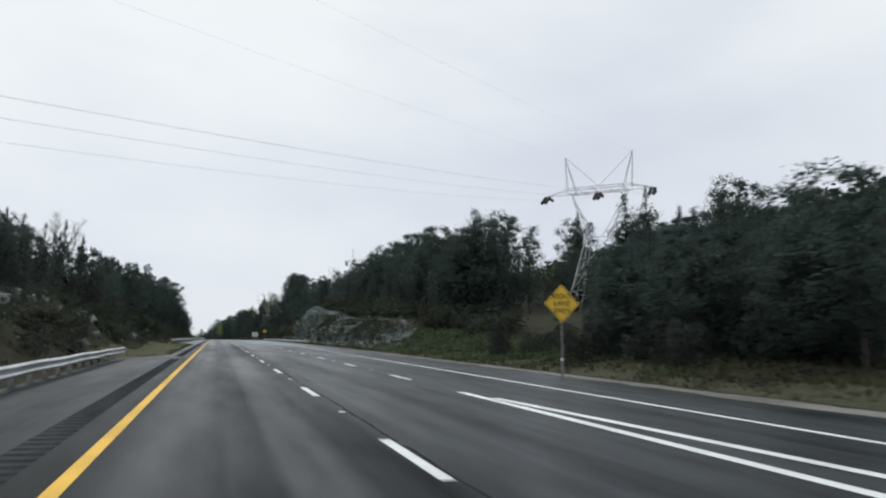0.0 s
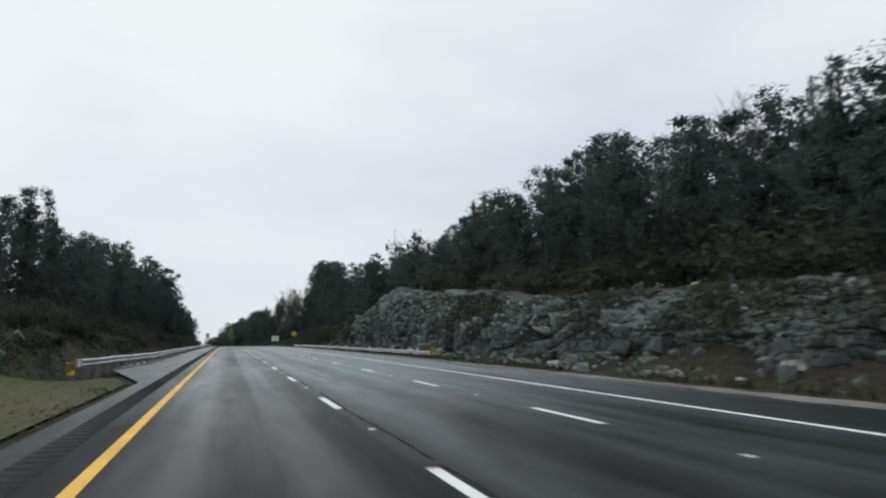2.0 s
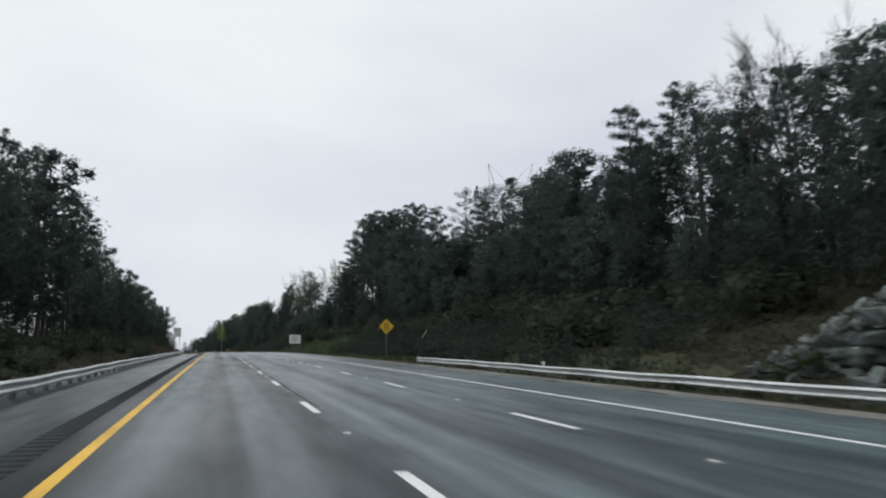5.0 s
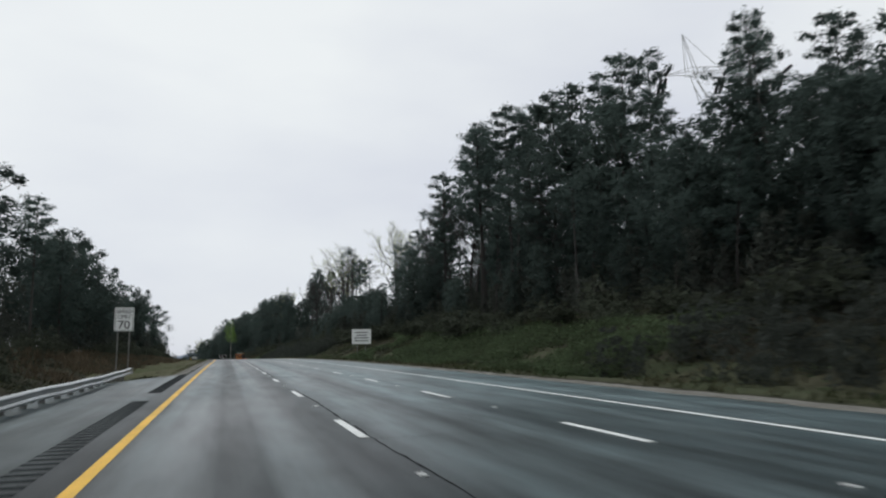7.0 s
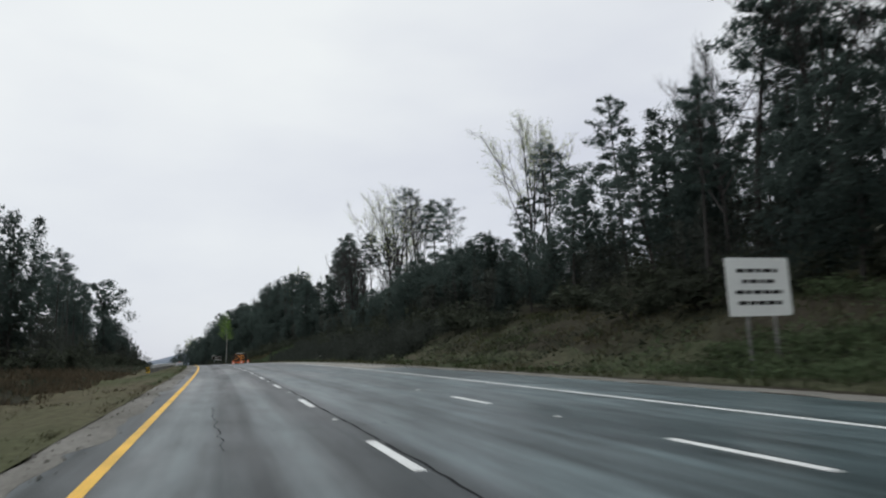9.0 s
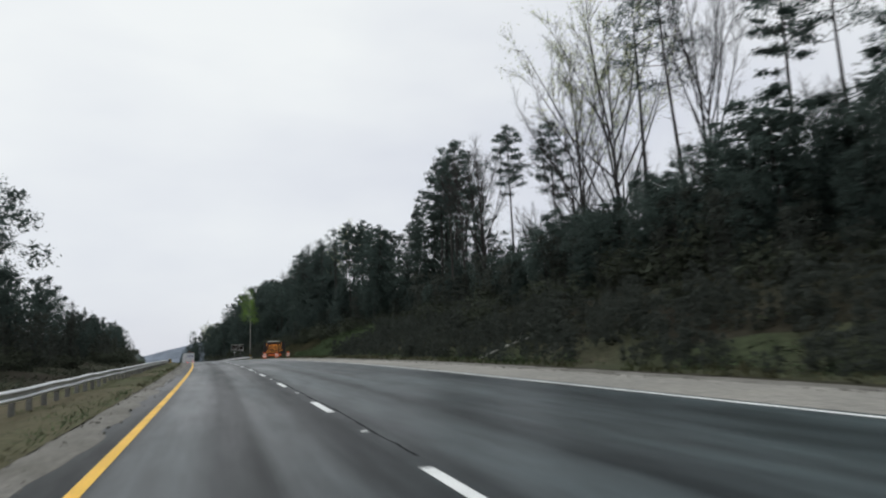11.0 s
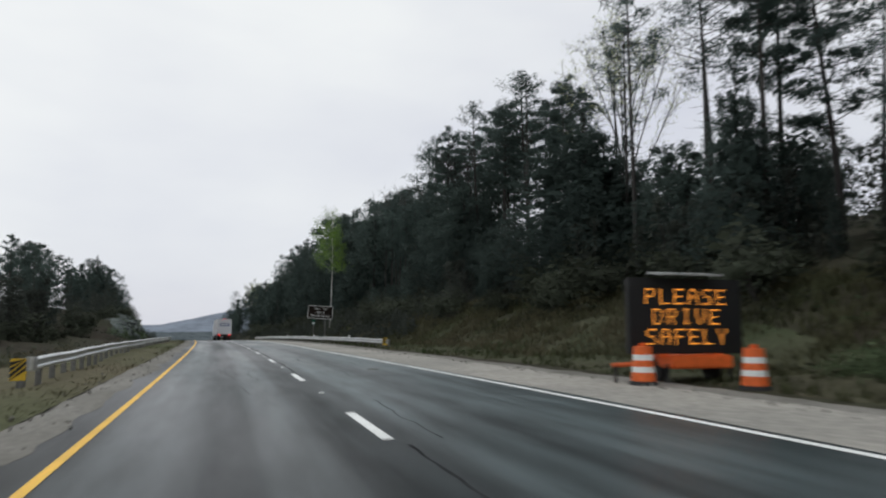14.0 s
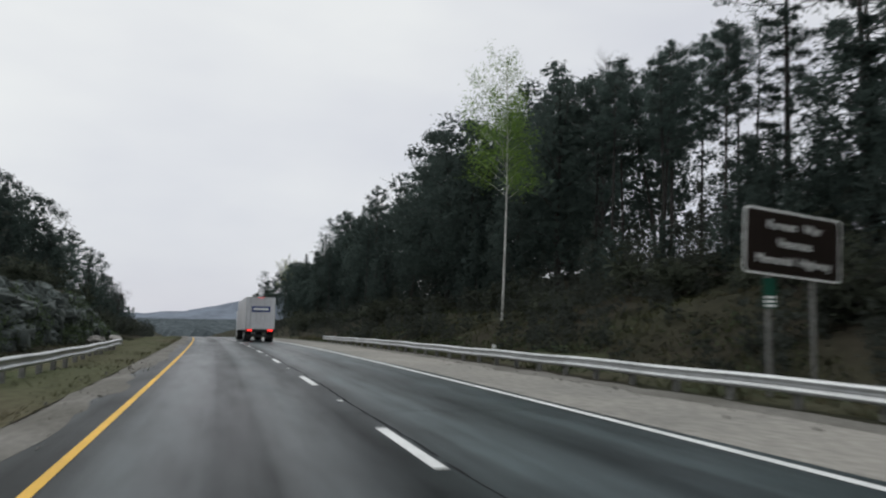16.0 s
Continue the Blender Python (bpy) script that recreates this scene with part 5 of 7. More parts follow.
# single trees that stand out
for k, (s, d, top) in enumerate(((22, 25.5, 8.9), (26, 26.5, 8.0), (31, 24.5, 7.2), (35, 23.5, 7.2), (39, 25, 7.6))):
    plant(("broad", "cedar")[k % 2], s, d, top, k * 1.3, k, 1.5 if k % 2 == 0 else 1.9)
for k in range(14):
    plant("thicket", 27 + 1.6 * k, 21.0 + 1.3 * math.sin(k * 2.7), 2.2 + 0.9 * math.sin(k * 1.9), k * 1.1, k, 1.3)
for k, (s, d, top) in enumerate(((29, 29.5, 9.6), (33, 27.5, 8.2), (37.5, 28.5, 7.6), (42, 27.0, 7.8))):
    plant("cedar" if k % 3 else "broad", s, d, top, k, k, 1.25)
for k, (s, d, top) in enumerate(((522, 28.0, 20.3), (526, 29.0, 21.0), (529, 30.5, 21.8), (532, 33.0, 22.6), (535.5, 31.0, 21.0), (538, 34.0, 22.8), (531, 36.0, 23.0),
                                (300, 31.0, 17.0), (306, 32.0, 14.5), (313, 34.0, 23.5), (318, 33.0, 17.0), (324, 35.0, 27.5), (331, 35.0, 24.5))):
    plant(("pine", "broad")[k % 2], s, d, top * (0.62 if k % 2 and s > 500 else 1.0), k * 1.3, 2 if k % 2 == 0 else k, 1.1)
for k in range(17):
    plant("bare", 444 + 4.2 * k, 41.0 + 3.0 * math.sin(k * 2.3), 17.5 + 2.0 * math.sin(k * 1.7), k * 0.9, k)
for k, (s, d, top) in enumerate(((44.5, 31.0, 9.6), (48, 31.5, 9.0), (42, 33.0, 10.6), (47, 35.5, 10.8), (51.5, 36.0, 10.4), (55, 41.0, 11.6), (44, 37.0, 12.4))):
    plant(("cedar", "broad")[k % 2], s, d, top, k * 1.7, k, 1.6)
plant("cedar", 102, 38.5, 21.0, 0.4, 0, 1.7)
plant("broad", 101, 37.5, 19.0, 2.4, 1, 1.25)
plant("cedar", 106.5, 37.0, 18.6, 1.4, 1, 1.7)
for k, (s, d, top) in enumerate(((290, 34.0, 16.5), (294, 36.0, 18.0), (286, 33.5, 16.0), (299, 36.5, 19.5), (303, 38.5, 21.0), (282, 34.0, 16.5))):
    plant("broad", s, d, top, k * 1.9, k, 1.3)
plant("cedar", 178, 38.0, 22.9, 2.0, 2, 0.9)
plant("cedar", 193, 41.5, 23.0, 0.9, 2, 0.8)
plant("cedar", 147, 41.5, 22.5, 0.2, 2, 0.9)
plant("pine", 247, 44.0, 27.7, 0.2, 2)
for k, (s, d, top) in enumerate(((316, 36.5, 28.6), (299, 36.0, 24.5), (285, 36.5, 24.5), (281, 37.5, 24.0), (275, 36.0, 22.0), (271, 35.5, 22.0))):
    plant("pine", s, d, top, k * 2.1, (0, 1, 4, 4, 4, 5)[k])
for k, (s, d, top) in enumerate(((366, 34, 29.0), (360.5, 36, 30.5), (347, 33.5, 30.0), (341, 35, 31.5), (352, 38, 32.5))):
    plant("pine", s, d, top, k * 1.1, (0, 2, 0, 1, 2)[k])
plant("pine", 357, 37.4, 32.0, 1.2, 0)
plant("pine", 335, 36.8, 30.4, 2.2, 2)
plant("pine", 370, 32.9, 26.6, 0.7, 2, 1.1)
plant("budding", 410, 37.4, 29.2, 0.6, 1)
plant("budding", 464.3, 36.5, 33.0, 0.3, 0)
plant("bare", 470.5, 36.8, 29.5, 2.1, 0)
plant("bare", 475.5, 38.0, 24.5, 1.1, 2)
plant("pine", 459.8, 36.5, 31.0, 0.7, 5)
plant("pine", 456.0, 37.5, 30.0, 2.7, 4)
plant("bare", 451, 36.0, 28.0, 0.4, 1)
plant("pine", 436, 36.5, 22.3, 3.0, 4)
plant("pine", 444, 36.5, 25.2, 1.0, 3, 1.15)
plant("pine", 441.5, 38.5, 25.0, 2.0, 5, 1.2)
for k in range(18):
    s = 413 + 3.5 * k
    plant("broad", s, 33.0 + 1.2 * math.sin(k * 2.2), (14.6 if s < 450 else 12.6) + 0.8 * math.sin(k * 1.7), k * 1.3, k, 1.45)
plant("pine", 489, 37.5, 27.6, 0.8, 3)
plant("pine", 484, 41.0, 27.0, 4.0, 1)
plant("pine", 513, 37.5, 30.5, 1.9, 1)
plant("pine", 505, 36.0, 30.5, 2.9, 3)
for k, (s, d, top) in enumerate(((601, 31.5, 20.0), (604.5, 32.5, 21.0), (608, 33.5, 20.0), (606, 37.0, 24.0), (612, 37.5, 20.0), (616, 33.5, 19.5), (619.5, 35.0, 18.0), (598, 34.0, 19.0))):
    plant(("broad", "cedar")[k % 3 == 1], s, d, top, k * 1.9, k, 1.3)
for k in range(12):
    s = 549 + 4.0 * k
    plant(("broad", "cedar", "broad")[k % 3], s, 32.5 + 1.3 * math.sin(k * 2.6), (13.8 if s < 574 else 13.0) + 0.9 * math.sin(k * 1.7), k * 1.3, k, 1.4)
plant("pine", 612, 33.0, 30.0, 1.0, 1)
plant("broad", 668, 30.0, 27.0, 0.5, 0, 1.1)
for k in range(9):
    s = 503 + 4.5 * k
    plant(("broad", "cedar", "broad")[k % 3], s, 36.0 + 1.4 * math.sin(k * 2.6), 13.5 + 1.0 * math.sin(k * 1.7), k * 1.1, k, 1.35)
for k, (s, d, top) in enumerate(((622.5, 31.0, 12.5), (625.5, 33.0, 14.0), (628.5, 34.5, 14.5), (631, 37.0, 16.0), (624, 36.5, 15.5))):
    plant(("cedar", "broad")[k % 2], s, d, top, k * 1.9, k, 1.2)
plant("broad", 652, 33.0, 27.5, 1.5, 1, 1.1)
plant("broad", 678, 31.0, 29.0, 2.5, 2, 1.1)
plant("birch", 640, 22.0, 22.3, 0.0)
plant("bare", 128, 48.0, 25.0, 0.0, 1)
plant("bare", 225, 40.0, 26.0, 1.0, 2)
plant("pine", 528, 31.0, 21.5, 0.2, 0)
plant("pine", 535, 33.5, 22.0, 1.2, 2)
plant("pine", 545.5, 32.0, 25.0, 2.2, 2, 1.1)
plant("pine", 549, 30.5, 26.0, 0.7, 3, 1.1)
plant("pine", 551.5, 34.0, 27.0, 3.2, 0, 1.1)
plant("pine", 554, 31.0, 26.0, 1.2, 4, 1.1)
plant("cedar", 550, 29.5, 17.5, 1.2, 1)
plant("pine", 557.0, 33.0, 27.0, 0.8, 4, 1.1)
plant("broad", 563.5, 34.5, 16.0, 2.8, 1, 1.3)
plant("cedar", 571.0, 31.5, 21.8, 1.2, 1, 2.0)
plant("cedar", 567.0, 31.0, 17.0, 2.2, 0, 2.0)
plant("broad", 575.0, 33.0, 17.5, 2.2, 0, 1.2)
plant("pine", 562, 30.5, 27.0, 2.0, 5)
plant("pine", 564.5, 31.5, 25.0, 4.0, 4)
plant("pine", 583.5, 32.0, 28.0, 1.0, 4)
plant("pine", 586, 33.5, 29.0, 3.0, 4)
plant("pine", 592, 33.0, 27.0, 5.0, 5)
plant("pine", 578, 33.5, 25.0, 0.4, 0)
plant("pine", 581, 35.0, 27.0, 1.4, 1)
plant("pine", 588, 31.5, 26.0, 2.4, 1)
plant("pine", 594, 34.5, 28.0, 3.4, 0)
plant("pine", 600, 36.0, 29.5, 4.4, 1)
plant("pine", 598, 32.5, 29.5, 2.0, 4)
plant("bare", 496, 34.0, 27.0, 1.2, 1)
plant("bare", 487.5, 33.0, 26.0, 2.2, 0)
plant("cedar", 491, 33.5, 15.5, 1.2, 2, 1.2)
plant("pine", 501.5, 34.0, 26.0, 1.0, 3)
plant("pine", 508.5, 35.0, 28.0, 2.0, 3)
plant("pine", 499, 37.0, 27.0, 3.0, 4)
plant("pine", 624.5, 34.0, 31.0, 0.5, 4, 1.1)
plant("pine", 619.0, 34.0, 30.0, 1.5, 5, 1.2)
plant("pine", 622.0, 38.0, 30.0, 3.5, 4)
for k, (s, d, top) in enumerate(((627, 31.5, 21.0), (630, 34, 22.5), (632.5, 31, 21.0), (635.5, 33, 23.0), (638, 35.5, 24.5), (641, 32, 23.0), (644, 35, 25.5), (633, 39, 25.0), (640, 40, 26.5))):
    plant("pine", s, d, top, k * 1.7, (1, 3, 1, 4)[k % 4], 0.9)
for k in range(13):
    s, d = 80 + 4.2 * k, 68 + 2.5 * math.sin(k * 2.3)
    plant(("broad", "cedar", "broad")[k % 3], s, d, float(land(s, d)) + 11.0 + 1.5 * math.sin(k * 1.9), k * 0.8, k, 1.3)
for k, s in enumerate((88, 97, 106, 114, 123, 131, 140, 150)):
    plant(("broad", "bare", "cedar")[k % 3], s, 76 + 5 * math.sin(k * 2.1), 27.0 + 1.5 * math.sin(k * 1.3), k, k)
for k in range(6):
    plant("broad", 96 + 5.0 * k, 82.0 + 2.0 * math.sin(k * 2.0), 25.0 - 0.4 * k, k * 1.1, k, 1.5)
plant("broad", 664, -17.5, 15.5, 0.2, 1)
plant("broad", 672, -16.0, 15.0, 1.2, 0)
plant("cedar", 658, -16.5, 15.0, 2.2, 0)
plant("bare", 108, -20.0, 17.5, 1.2, 0)


def far_woods():
    """Woods on the hill beyond the forest and on the valley's side: many small clumps."""
    rng = np.random.default_rng(5)
    s, d = 60 + 640 * rng.random(5200), 118 + 290 * rng.random(5200) ** 0.8
    keep = np.abs(s - 97) + np.abs(d - 57) > 16
    s, d = s[keep], d[keep]
    x, y, z = on_road(s, d, 0.0)
    base = np.stack([x, y, z + land(s, d) + 4 + 4 * rng.random(len(s))], 1)
    v, f = triangles(rng, base, (2.4, 2.4, 3.0), 22, 1.5, 0, 0.6)
    ob = mesh_from("far_woods", v, f, FAR_WOOD)
    tagged(ob, "distant wooded hillside coming into leaf", "woods", kind="stuff")


far_woods()


def tufts(name, n, s_range, d_of, mat, height, label, seed, wide=0.05):
    """Blades of grass and weeds scattered over a bank."""
    rng = np.random.default_rng(seed)
    s = s_range[0] + (s_range[1] - s_range[0]) * rng.random(n)
    d = d_of(rng, s)
    clump = value_noise(s * 0.5, d * 0.8, seed)
    keep = (clump > 0.25) & ~((s > 395) & (s < 522) & (d > pave_right(s) + 3.0)) & ~((rock_height(s) > 2.6) & (d > 16.8) & (d < 23.8))
    s, d, clump = s[keep], d[keep], clump[keep]
    x, y, z = on_road(s, d, 0.0)
    p = np.stack([x, y, z + land(s, d) - 0.03], 1)
    a = rng.random(len(s)) * 6.28
    side = np.stack([np.cos(a), np.sin(a), 0 * a], 1) * wide
    tip = np.stack([rng.normal(size=len(s)) * 0.16, rng.normal(size=len(s)) * 0.16, height * (0.45 + 0.8 * rng.random(len(s))) * (0.5 + clump)], 1)
    v = np.stack([p - side, p + side, p + tip], 1).reshape(-1, 3)
    ob = mesh_from(name, v, np.arange(len(v)).reshape(-1, 3), mat, soft=True)
    return tagged(ob, label, "grass", kind="stuff")


tufts("bank_grass", 110000, (15, 690), lambda r, s: pave_right(s) + 1.3 + 13.5 * r.random(len(s)) ** 1.15, GRASS, 0.28, "mixed dry and green grass on the cutting's bank", 3, 0.06)
tufts("median_grass", 90000, (36, 690), lambda r, s: np.minimum(pave_left(s) - 0.35, -1.5 - 1.9 * (s < 45)) - 7.0 * r.random(len(s)) ** 1.6, MEDIAN_GRASS, 0.16, "short dry grass of the median", 6, 0.045)


tufts("edge_grass", 16000, (372, 486), lambda r, s: -1.55 - 2.6 * r.random(len(s)) ** 1.3, GREEN_WEED, 0.17, "greener grass at the edge of the gravel", 18, 0.04)
tufts("dry_reeds", 14000, (300, 412), lambda r, s: -5.6 - 5.5 * r.random(len(s)), REED, 0.5, "tall brown dead grass on the median bank", 16, 0.05)


tufts("bank_reeds", 30000, (533, 604), lambda r, s: 16.6 + 11.0 * r.random(len(s)), MEDIAN_GRASS, 0.45, "long dull dead grass over the bank below the pines", 17, 0.05)


def weeds(name, n, place, label, seed, mat, size=0.2, rise=0.45):
    """Low leafy weeds and brambles over the banks."""
    rng = np.random.default_rng(seed)
    s, d = place(rng, n)
    keep = (value_noise(s * 0.22, d * 0.4, seed) > (0.36 + 0.3 * (s > 532) * (s < 606))) & ~((rock_height(s) > 2.6) & (d > 17.5) & (d < 23.8))
    s, d = s[keep], d[keep]
    x, y, z = on_road(s, d, 0.0)
    up = 0.1 + rise * rng.random(len(s)) ** 2 * (0.4 + 1.2 * value_noise(s * 0.6, d * 0.8, seed + 1))
    v, f = triangles(rng, np.stack([x, y, z + land(s, d) + up * 0.6], 1), (0.4, 0.4, 0.22), 9, size, -0.3)
    tagged(mesh_from(name, v, f, mat, soft=True), label, "weeds", kind="stuff")


weeds("bank_weeds", 15000, lambda r, n: (20 + 660 * r.random(n), 17.2 + 10.5 * r.random(n)), "dark green weeds and brambles on the cutting's bank", 61, BRUSH_LEAF, 0.18)
weeds("green_patches", 5200, lambda r, n: (22 + 640 * r.random(n), 16.2 + 6.5 * r.random(n)), "fresh green weeds in patches along the bank", 63, GREEN_WEED, 0.15)
weeds("near_bank_weeds", 5000, lambda r, n: (36 + 40 * r.random(n), 16.4 + 8.5 * r.random(n)), "green weeds and low brambles on the open bank", 66, GREEN_WEED, 0.15)
weeds("green_shrubs", 12000, lambda r, n: (507 + 27 * r.random(n), 16.5 + 9.0 * r.random(n)), "low green shrubs on the bank below the pines", 65, GREEN_WEED, 0.15, 1.3)
weeds("green_bank_weeds", 15000, lambda r, n: (288 + 70 * r.random(n), 16.6 + 8.5 * r.random(n)), "fresh green weeds thick on the bank", 64, GREEN_WEED, 0.15, 0.8)
def left_growth():
    """Moss and dry tufts over the outcrop beside the median."""
    rng = np.random.default_rng(72)
    s, f = 608 + 74 * rng.random(1600), rng.random(1600)
    x, y, z = on_road(s, -8.3 - 1.6 * f ** 2.0, 0.0)
    at = np.stack([x, y, z + left_bank(s) * f], 1)[value_noise(s * 0.3, f * 2.0, 4) > 0.4]
    v, faces = triangles(rng, at, (0.35, 0.35, 0.2), 9, 0.16, -0.4)
    tagged(mesh_from("outcrop_growth", v, faces, GREEN_WEED, soft=True), "dark green moss and low plants over the rock outcrop", "weeds", kind="stuff")


left_growth()


def rock_growth():
    """Dry and mossy tufts rooted in the cracks of the cut."""
    rng = np.random.default_rng(71)
    at = []
    while len(at) < 2400:
        s, d, h = on_face(rng)
        if rng.random() < (1.0 if s > 180 else 0.12 if s < 100 else 0.07) and value_noise(s * 0.35, h * 0.5, 5) > 0.45:
            at.append(on_road(s, d - 0.25, h + 0.1))
    v, f = triangles(rng, at, (0.3, 0.3, 0.2), 9, 0.2, -0.5)
    low = []
    while len(low) < 1300:
        s, d, h = on_face(rng)
        if s < 132 and value_noise(s * 0.3, h * 0.6, 7) > 0.4:
            low.append(on_road(s, d - 0.3, h + 0.1))
    v2, f2 = triangles(rng, low, (0.35, 0.35, 0.22), 9, 0.18, -0.5)
    tagged(mesh_from("ledge_growth", v2, f2, BRUSH_LEAF, soft=True), "dark moss and brambles over the low end of the rock", "weeds", kind="stuff")
    tagged(mesh_from("rock_growth", v, f, GRASS, soft=True), "yellow-green moss and dry tufts in the cracks of the rock", "weeds", kind="stuff")


rock_growth()
weeds("median_weeds", 5200, lambda r, n: (34 + 640 * r.random(n), -6.0 - 6.5 * r.random(n)), "dull green weeds on the median", 62, BRUSH_LEAF, 0.2)


# ---- roadside things ----
def upright(s, d, h=0.0, turn=0.0):
    """A pose standing upright on the land: y along the road, x to its right."""
    a = float(np.interp(s, STATION, HEADING))
    return Matrix.Translation(on_road(s, d, float(land(s, d)) + h)) @ Matrix.Rotation(a + radians(turn), 4, "Z")


RAIL = [(0.31, 0.0), (0.29, 0.035), (0.22, 0.075), (0.17, 0.08), (0.12, 0.06), (0.08, 0.0), (0.03, 0.012), (-0.03, 0.012), (-0.08, 0.0), (-0.12, 0.06), (-0.17, 0.08), (-0.22, 0.075), (-0.29, 0.035), (-0.31, 0.0)]


def post_mesh():
    bm = bmesh.new()
    box(bm, 0.15, 0.12, 1.0, (0, 0, -0.12), bevel=0.012)
    me = bpy.data.meshes.new("post")
    bm.to_mesh(me)
    bm.free()
    me.materials.append(POST_STEEL)
    return me


def blockout_mesh():
    bm = bmesh.new()
    box(bm, 0.16, 0.14, 0.34, (0, 0, 0), bevel=0.012)
    me = bpy.data.meshes.new("blockout")
    bm.to_mesh(me)
    bm.free()
    me.materials.append(POST_STEEL)
    return me


rail_post, rail_block = post_mesh(), blockout_mesh()


def guardrail(s0, s1, offset, side, level, label):
    """A corrugated steel rail on posts; side 1 stands right of the road, -1 left."""
    ob = thing("guardrail", Matrix(), label, "guardrail", "guardrails")
    verts, faces = [], []
    ss = np.append(np.arange(s0, s1, 1.2), s1)
    tops = level if isinstance(level, tuple) else (level, level)
    scale = 0.52
    prof = RAIL + [(z, o - 0.012) for z, o in reversed(RAIL)]
    n = len(prof)
    for i, s in enumerate(ss):
        d, top = float(offset(s)), float(np.interp(s, (s0, s1), tops))
        sag = 0.012 * math.sin(s * 0.9) + 0.01 * math.sin(s * 0.23)
        for z, o in prof:
            verts.append(on_road(s, d - side * (o + 0.02), top - 0.16 + z * scale + sag))
        if i:
            b = (i - 1) * n
            for j in range(n):
                k = (j + 1) % n
                f = (b + j, b + k, b + n + k, b + n + j)
                faces.append(f if side > 0 else f[::-1])
    mesh_from("rail", verts, faces, STEEL, ob, True)
    s = s0 + 0.25
    k = 0
    while s < s1:
        d, top = float(offset(s)), float(np.interp(s, (s0, s1), tops))
        p = new("post", rail_post)
        p.parent, p.matrix_basis = ob, Matrix.Translation(on_road(s, d + side * 0.24, top - 0.42)) @ Matrix.Rotation(float(np.interp(s, STATION, HEADING)) + 0.03 * math.sin(k * 7), 4, "Z")
        q = new("blockout", rail_block)
        q.parent, q.matrix_basis = ob, Matrix.Translation(on_road(s, d + side * 0.09, top - 0.17)) @ Matrix.Rotation(float(np.interp(s, STATION, HEADING)), 4, "Z")
        s += 1.905
        k += 1
    for s in (s0, s1):
        top = float(np.interp(s, (s0, s1), tops))
        bm = bmesh.new()
        bmesh.ops.create_cone(bm, cap_ends=True, segments=10, radius1=0.13, radius2=0.13, depth=0.33, matrix=Matrix.Translation(on_road(s, float(offset(s)), top - 0.16)))
        part("end_shoe", bm, STEEL, ob, smooth=False)
    return ob


guardrail(-40, 42.0, lambda s: -3.4, -1, 0.6, "galvanised steel guardrail with a worn end beside the paved shoulder")
guardrail(107, 303.0, lambda s: np.interp(s, [107, 122, 290, 303], [-4.6, -3.2, -3.1, -3.5]), -1, (0.62, 0.45), "long galvanised steel guardrail along the median")
guardrail(408, 515.0, lambda s: np.interp(s, [408, 425, 515], [-4.1, -3.6, -3.2]), -1, (0.62, 0.52), "galvanised steel guardrail on a grassy median edge")
guardrail(537, 633.0, lambda s: np.interp(s, [537, 555, 618, 633], [-2.9, -3.3, -3.2, -3.5]), -1, (0.66, 0.5), "galvanised steel guardrail with a bent far end on the median")
guardrail(128, 236.0, lambda s: np.interp(s, [128, 140, 236], [16.7, 16.1, 15.6]), 1, 0.48, "galvanised steel guardrail below the rock cut")
guardrail(567, 656.0, lambda s: np.interp(s, [567, 585, 602, 656], [13.1, 12.5, 12.0, 11.3]), 1, 0.62, "galvanised steel guardrail along the pale shoulder")


def hazard_marker(s, d, up=0.55, wide=0.34, tall=0.52):
    ob = thing("hazard_marker", upright(s, d), "yellow and black striped panel at the guardrail's end", "marker", "hazard markers")
    bm = bmesh.new()
    box(bm, 0.06, 0.06, up + tall, (0, 0.03, (up + tall) / 2 - 0.15))
    part("post", bm, POST_STEEL, ob)
    bm = bmesh.new()
    box(bm, wide, 0.02, tall, (0, 0, up + tall / 2), bevel=0.006)
    part("panel", bm, SIGN_YELLOW, ob)
    for k in range(4):
        bm = bmesh.new()
        z = up + 0.08 + k * tall * 0.27
        lo, hi = up + 0.005, up + tall - 0.005
        pts = [(-wide / 2, z - 0.16), (wide / 2, z + 0.16), (wide / 2, z + 0.26), (-wide / 2, z - 0.06)]
        vs = [bm.verts.new((x, -0.014, min(hi, max(lo, zz)))) for x, zz in pts]
        bm.faces.new(vs)
        part("stripe", bm, SIGN_BLACK, ob)
    return ob


hazard_marker(107.0, -4.9, 0.35)
hazard_marker(407.2, -4.4, 0.3)
hazard_marker(536.2, -3.0, 0.3)
hazard_marker(127.2, 16.6, 0.2)
hazard_marker(566.9, 12.95, 0.2)


def rail_reflector(s, d, h):
    bm = bmesh.new()
    box(bm, 0.13, 0.06, 0.17, (0, 0, 0.05), bevel=0.015)
    box(bm, 0.05, 0.05, 0.12, (0, 0.02, -0.07))
    ob = part("rail_reflector", bm, SIGN_WHITE)
    ob.matrix_world = Matrix.Translation(on_road(s, d, h))
    return tagged(ob, "small white reflector on top of the guardrail", "reflector", "rail reflectors")


for s in (131.5, 139.5, 150.0, 166.0, 190.0, 215.0):
    rail_reflector(s, float(np.interp(s, [128, 140, 236], [16.7, 16.1, 15.6])), 0.53)
for s in (579.0, 596.0, 616.5):
    rail_reflector(s, float(np.interp(s, [567, 585, 602, 656], [13.1, 12.5, 12.0, 11.3])), 0.67)


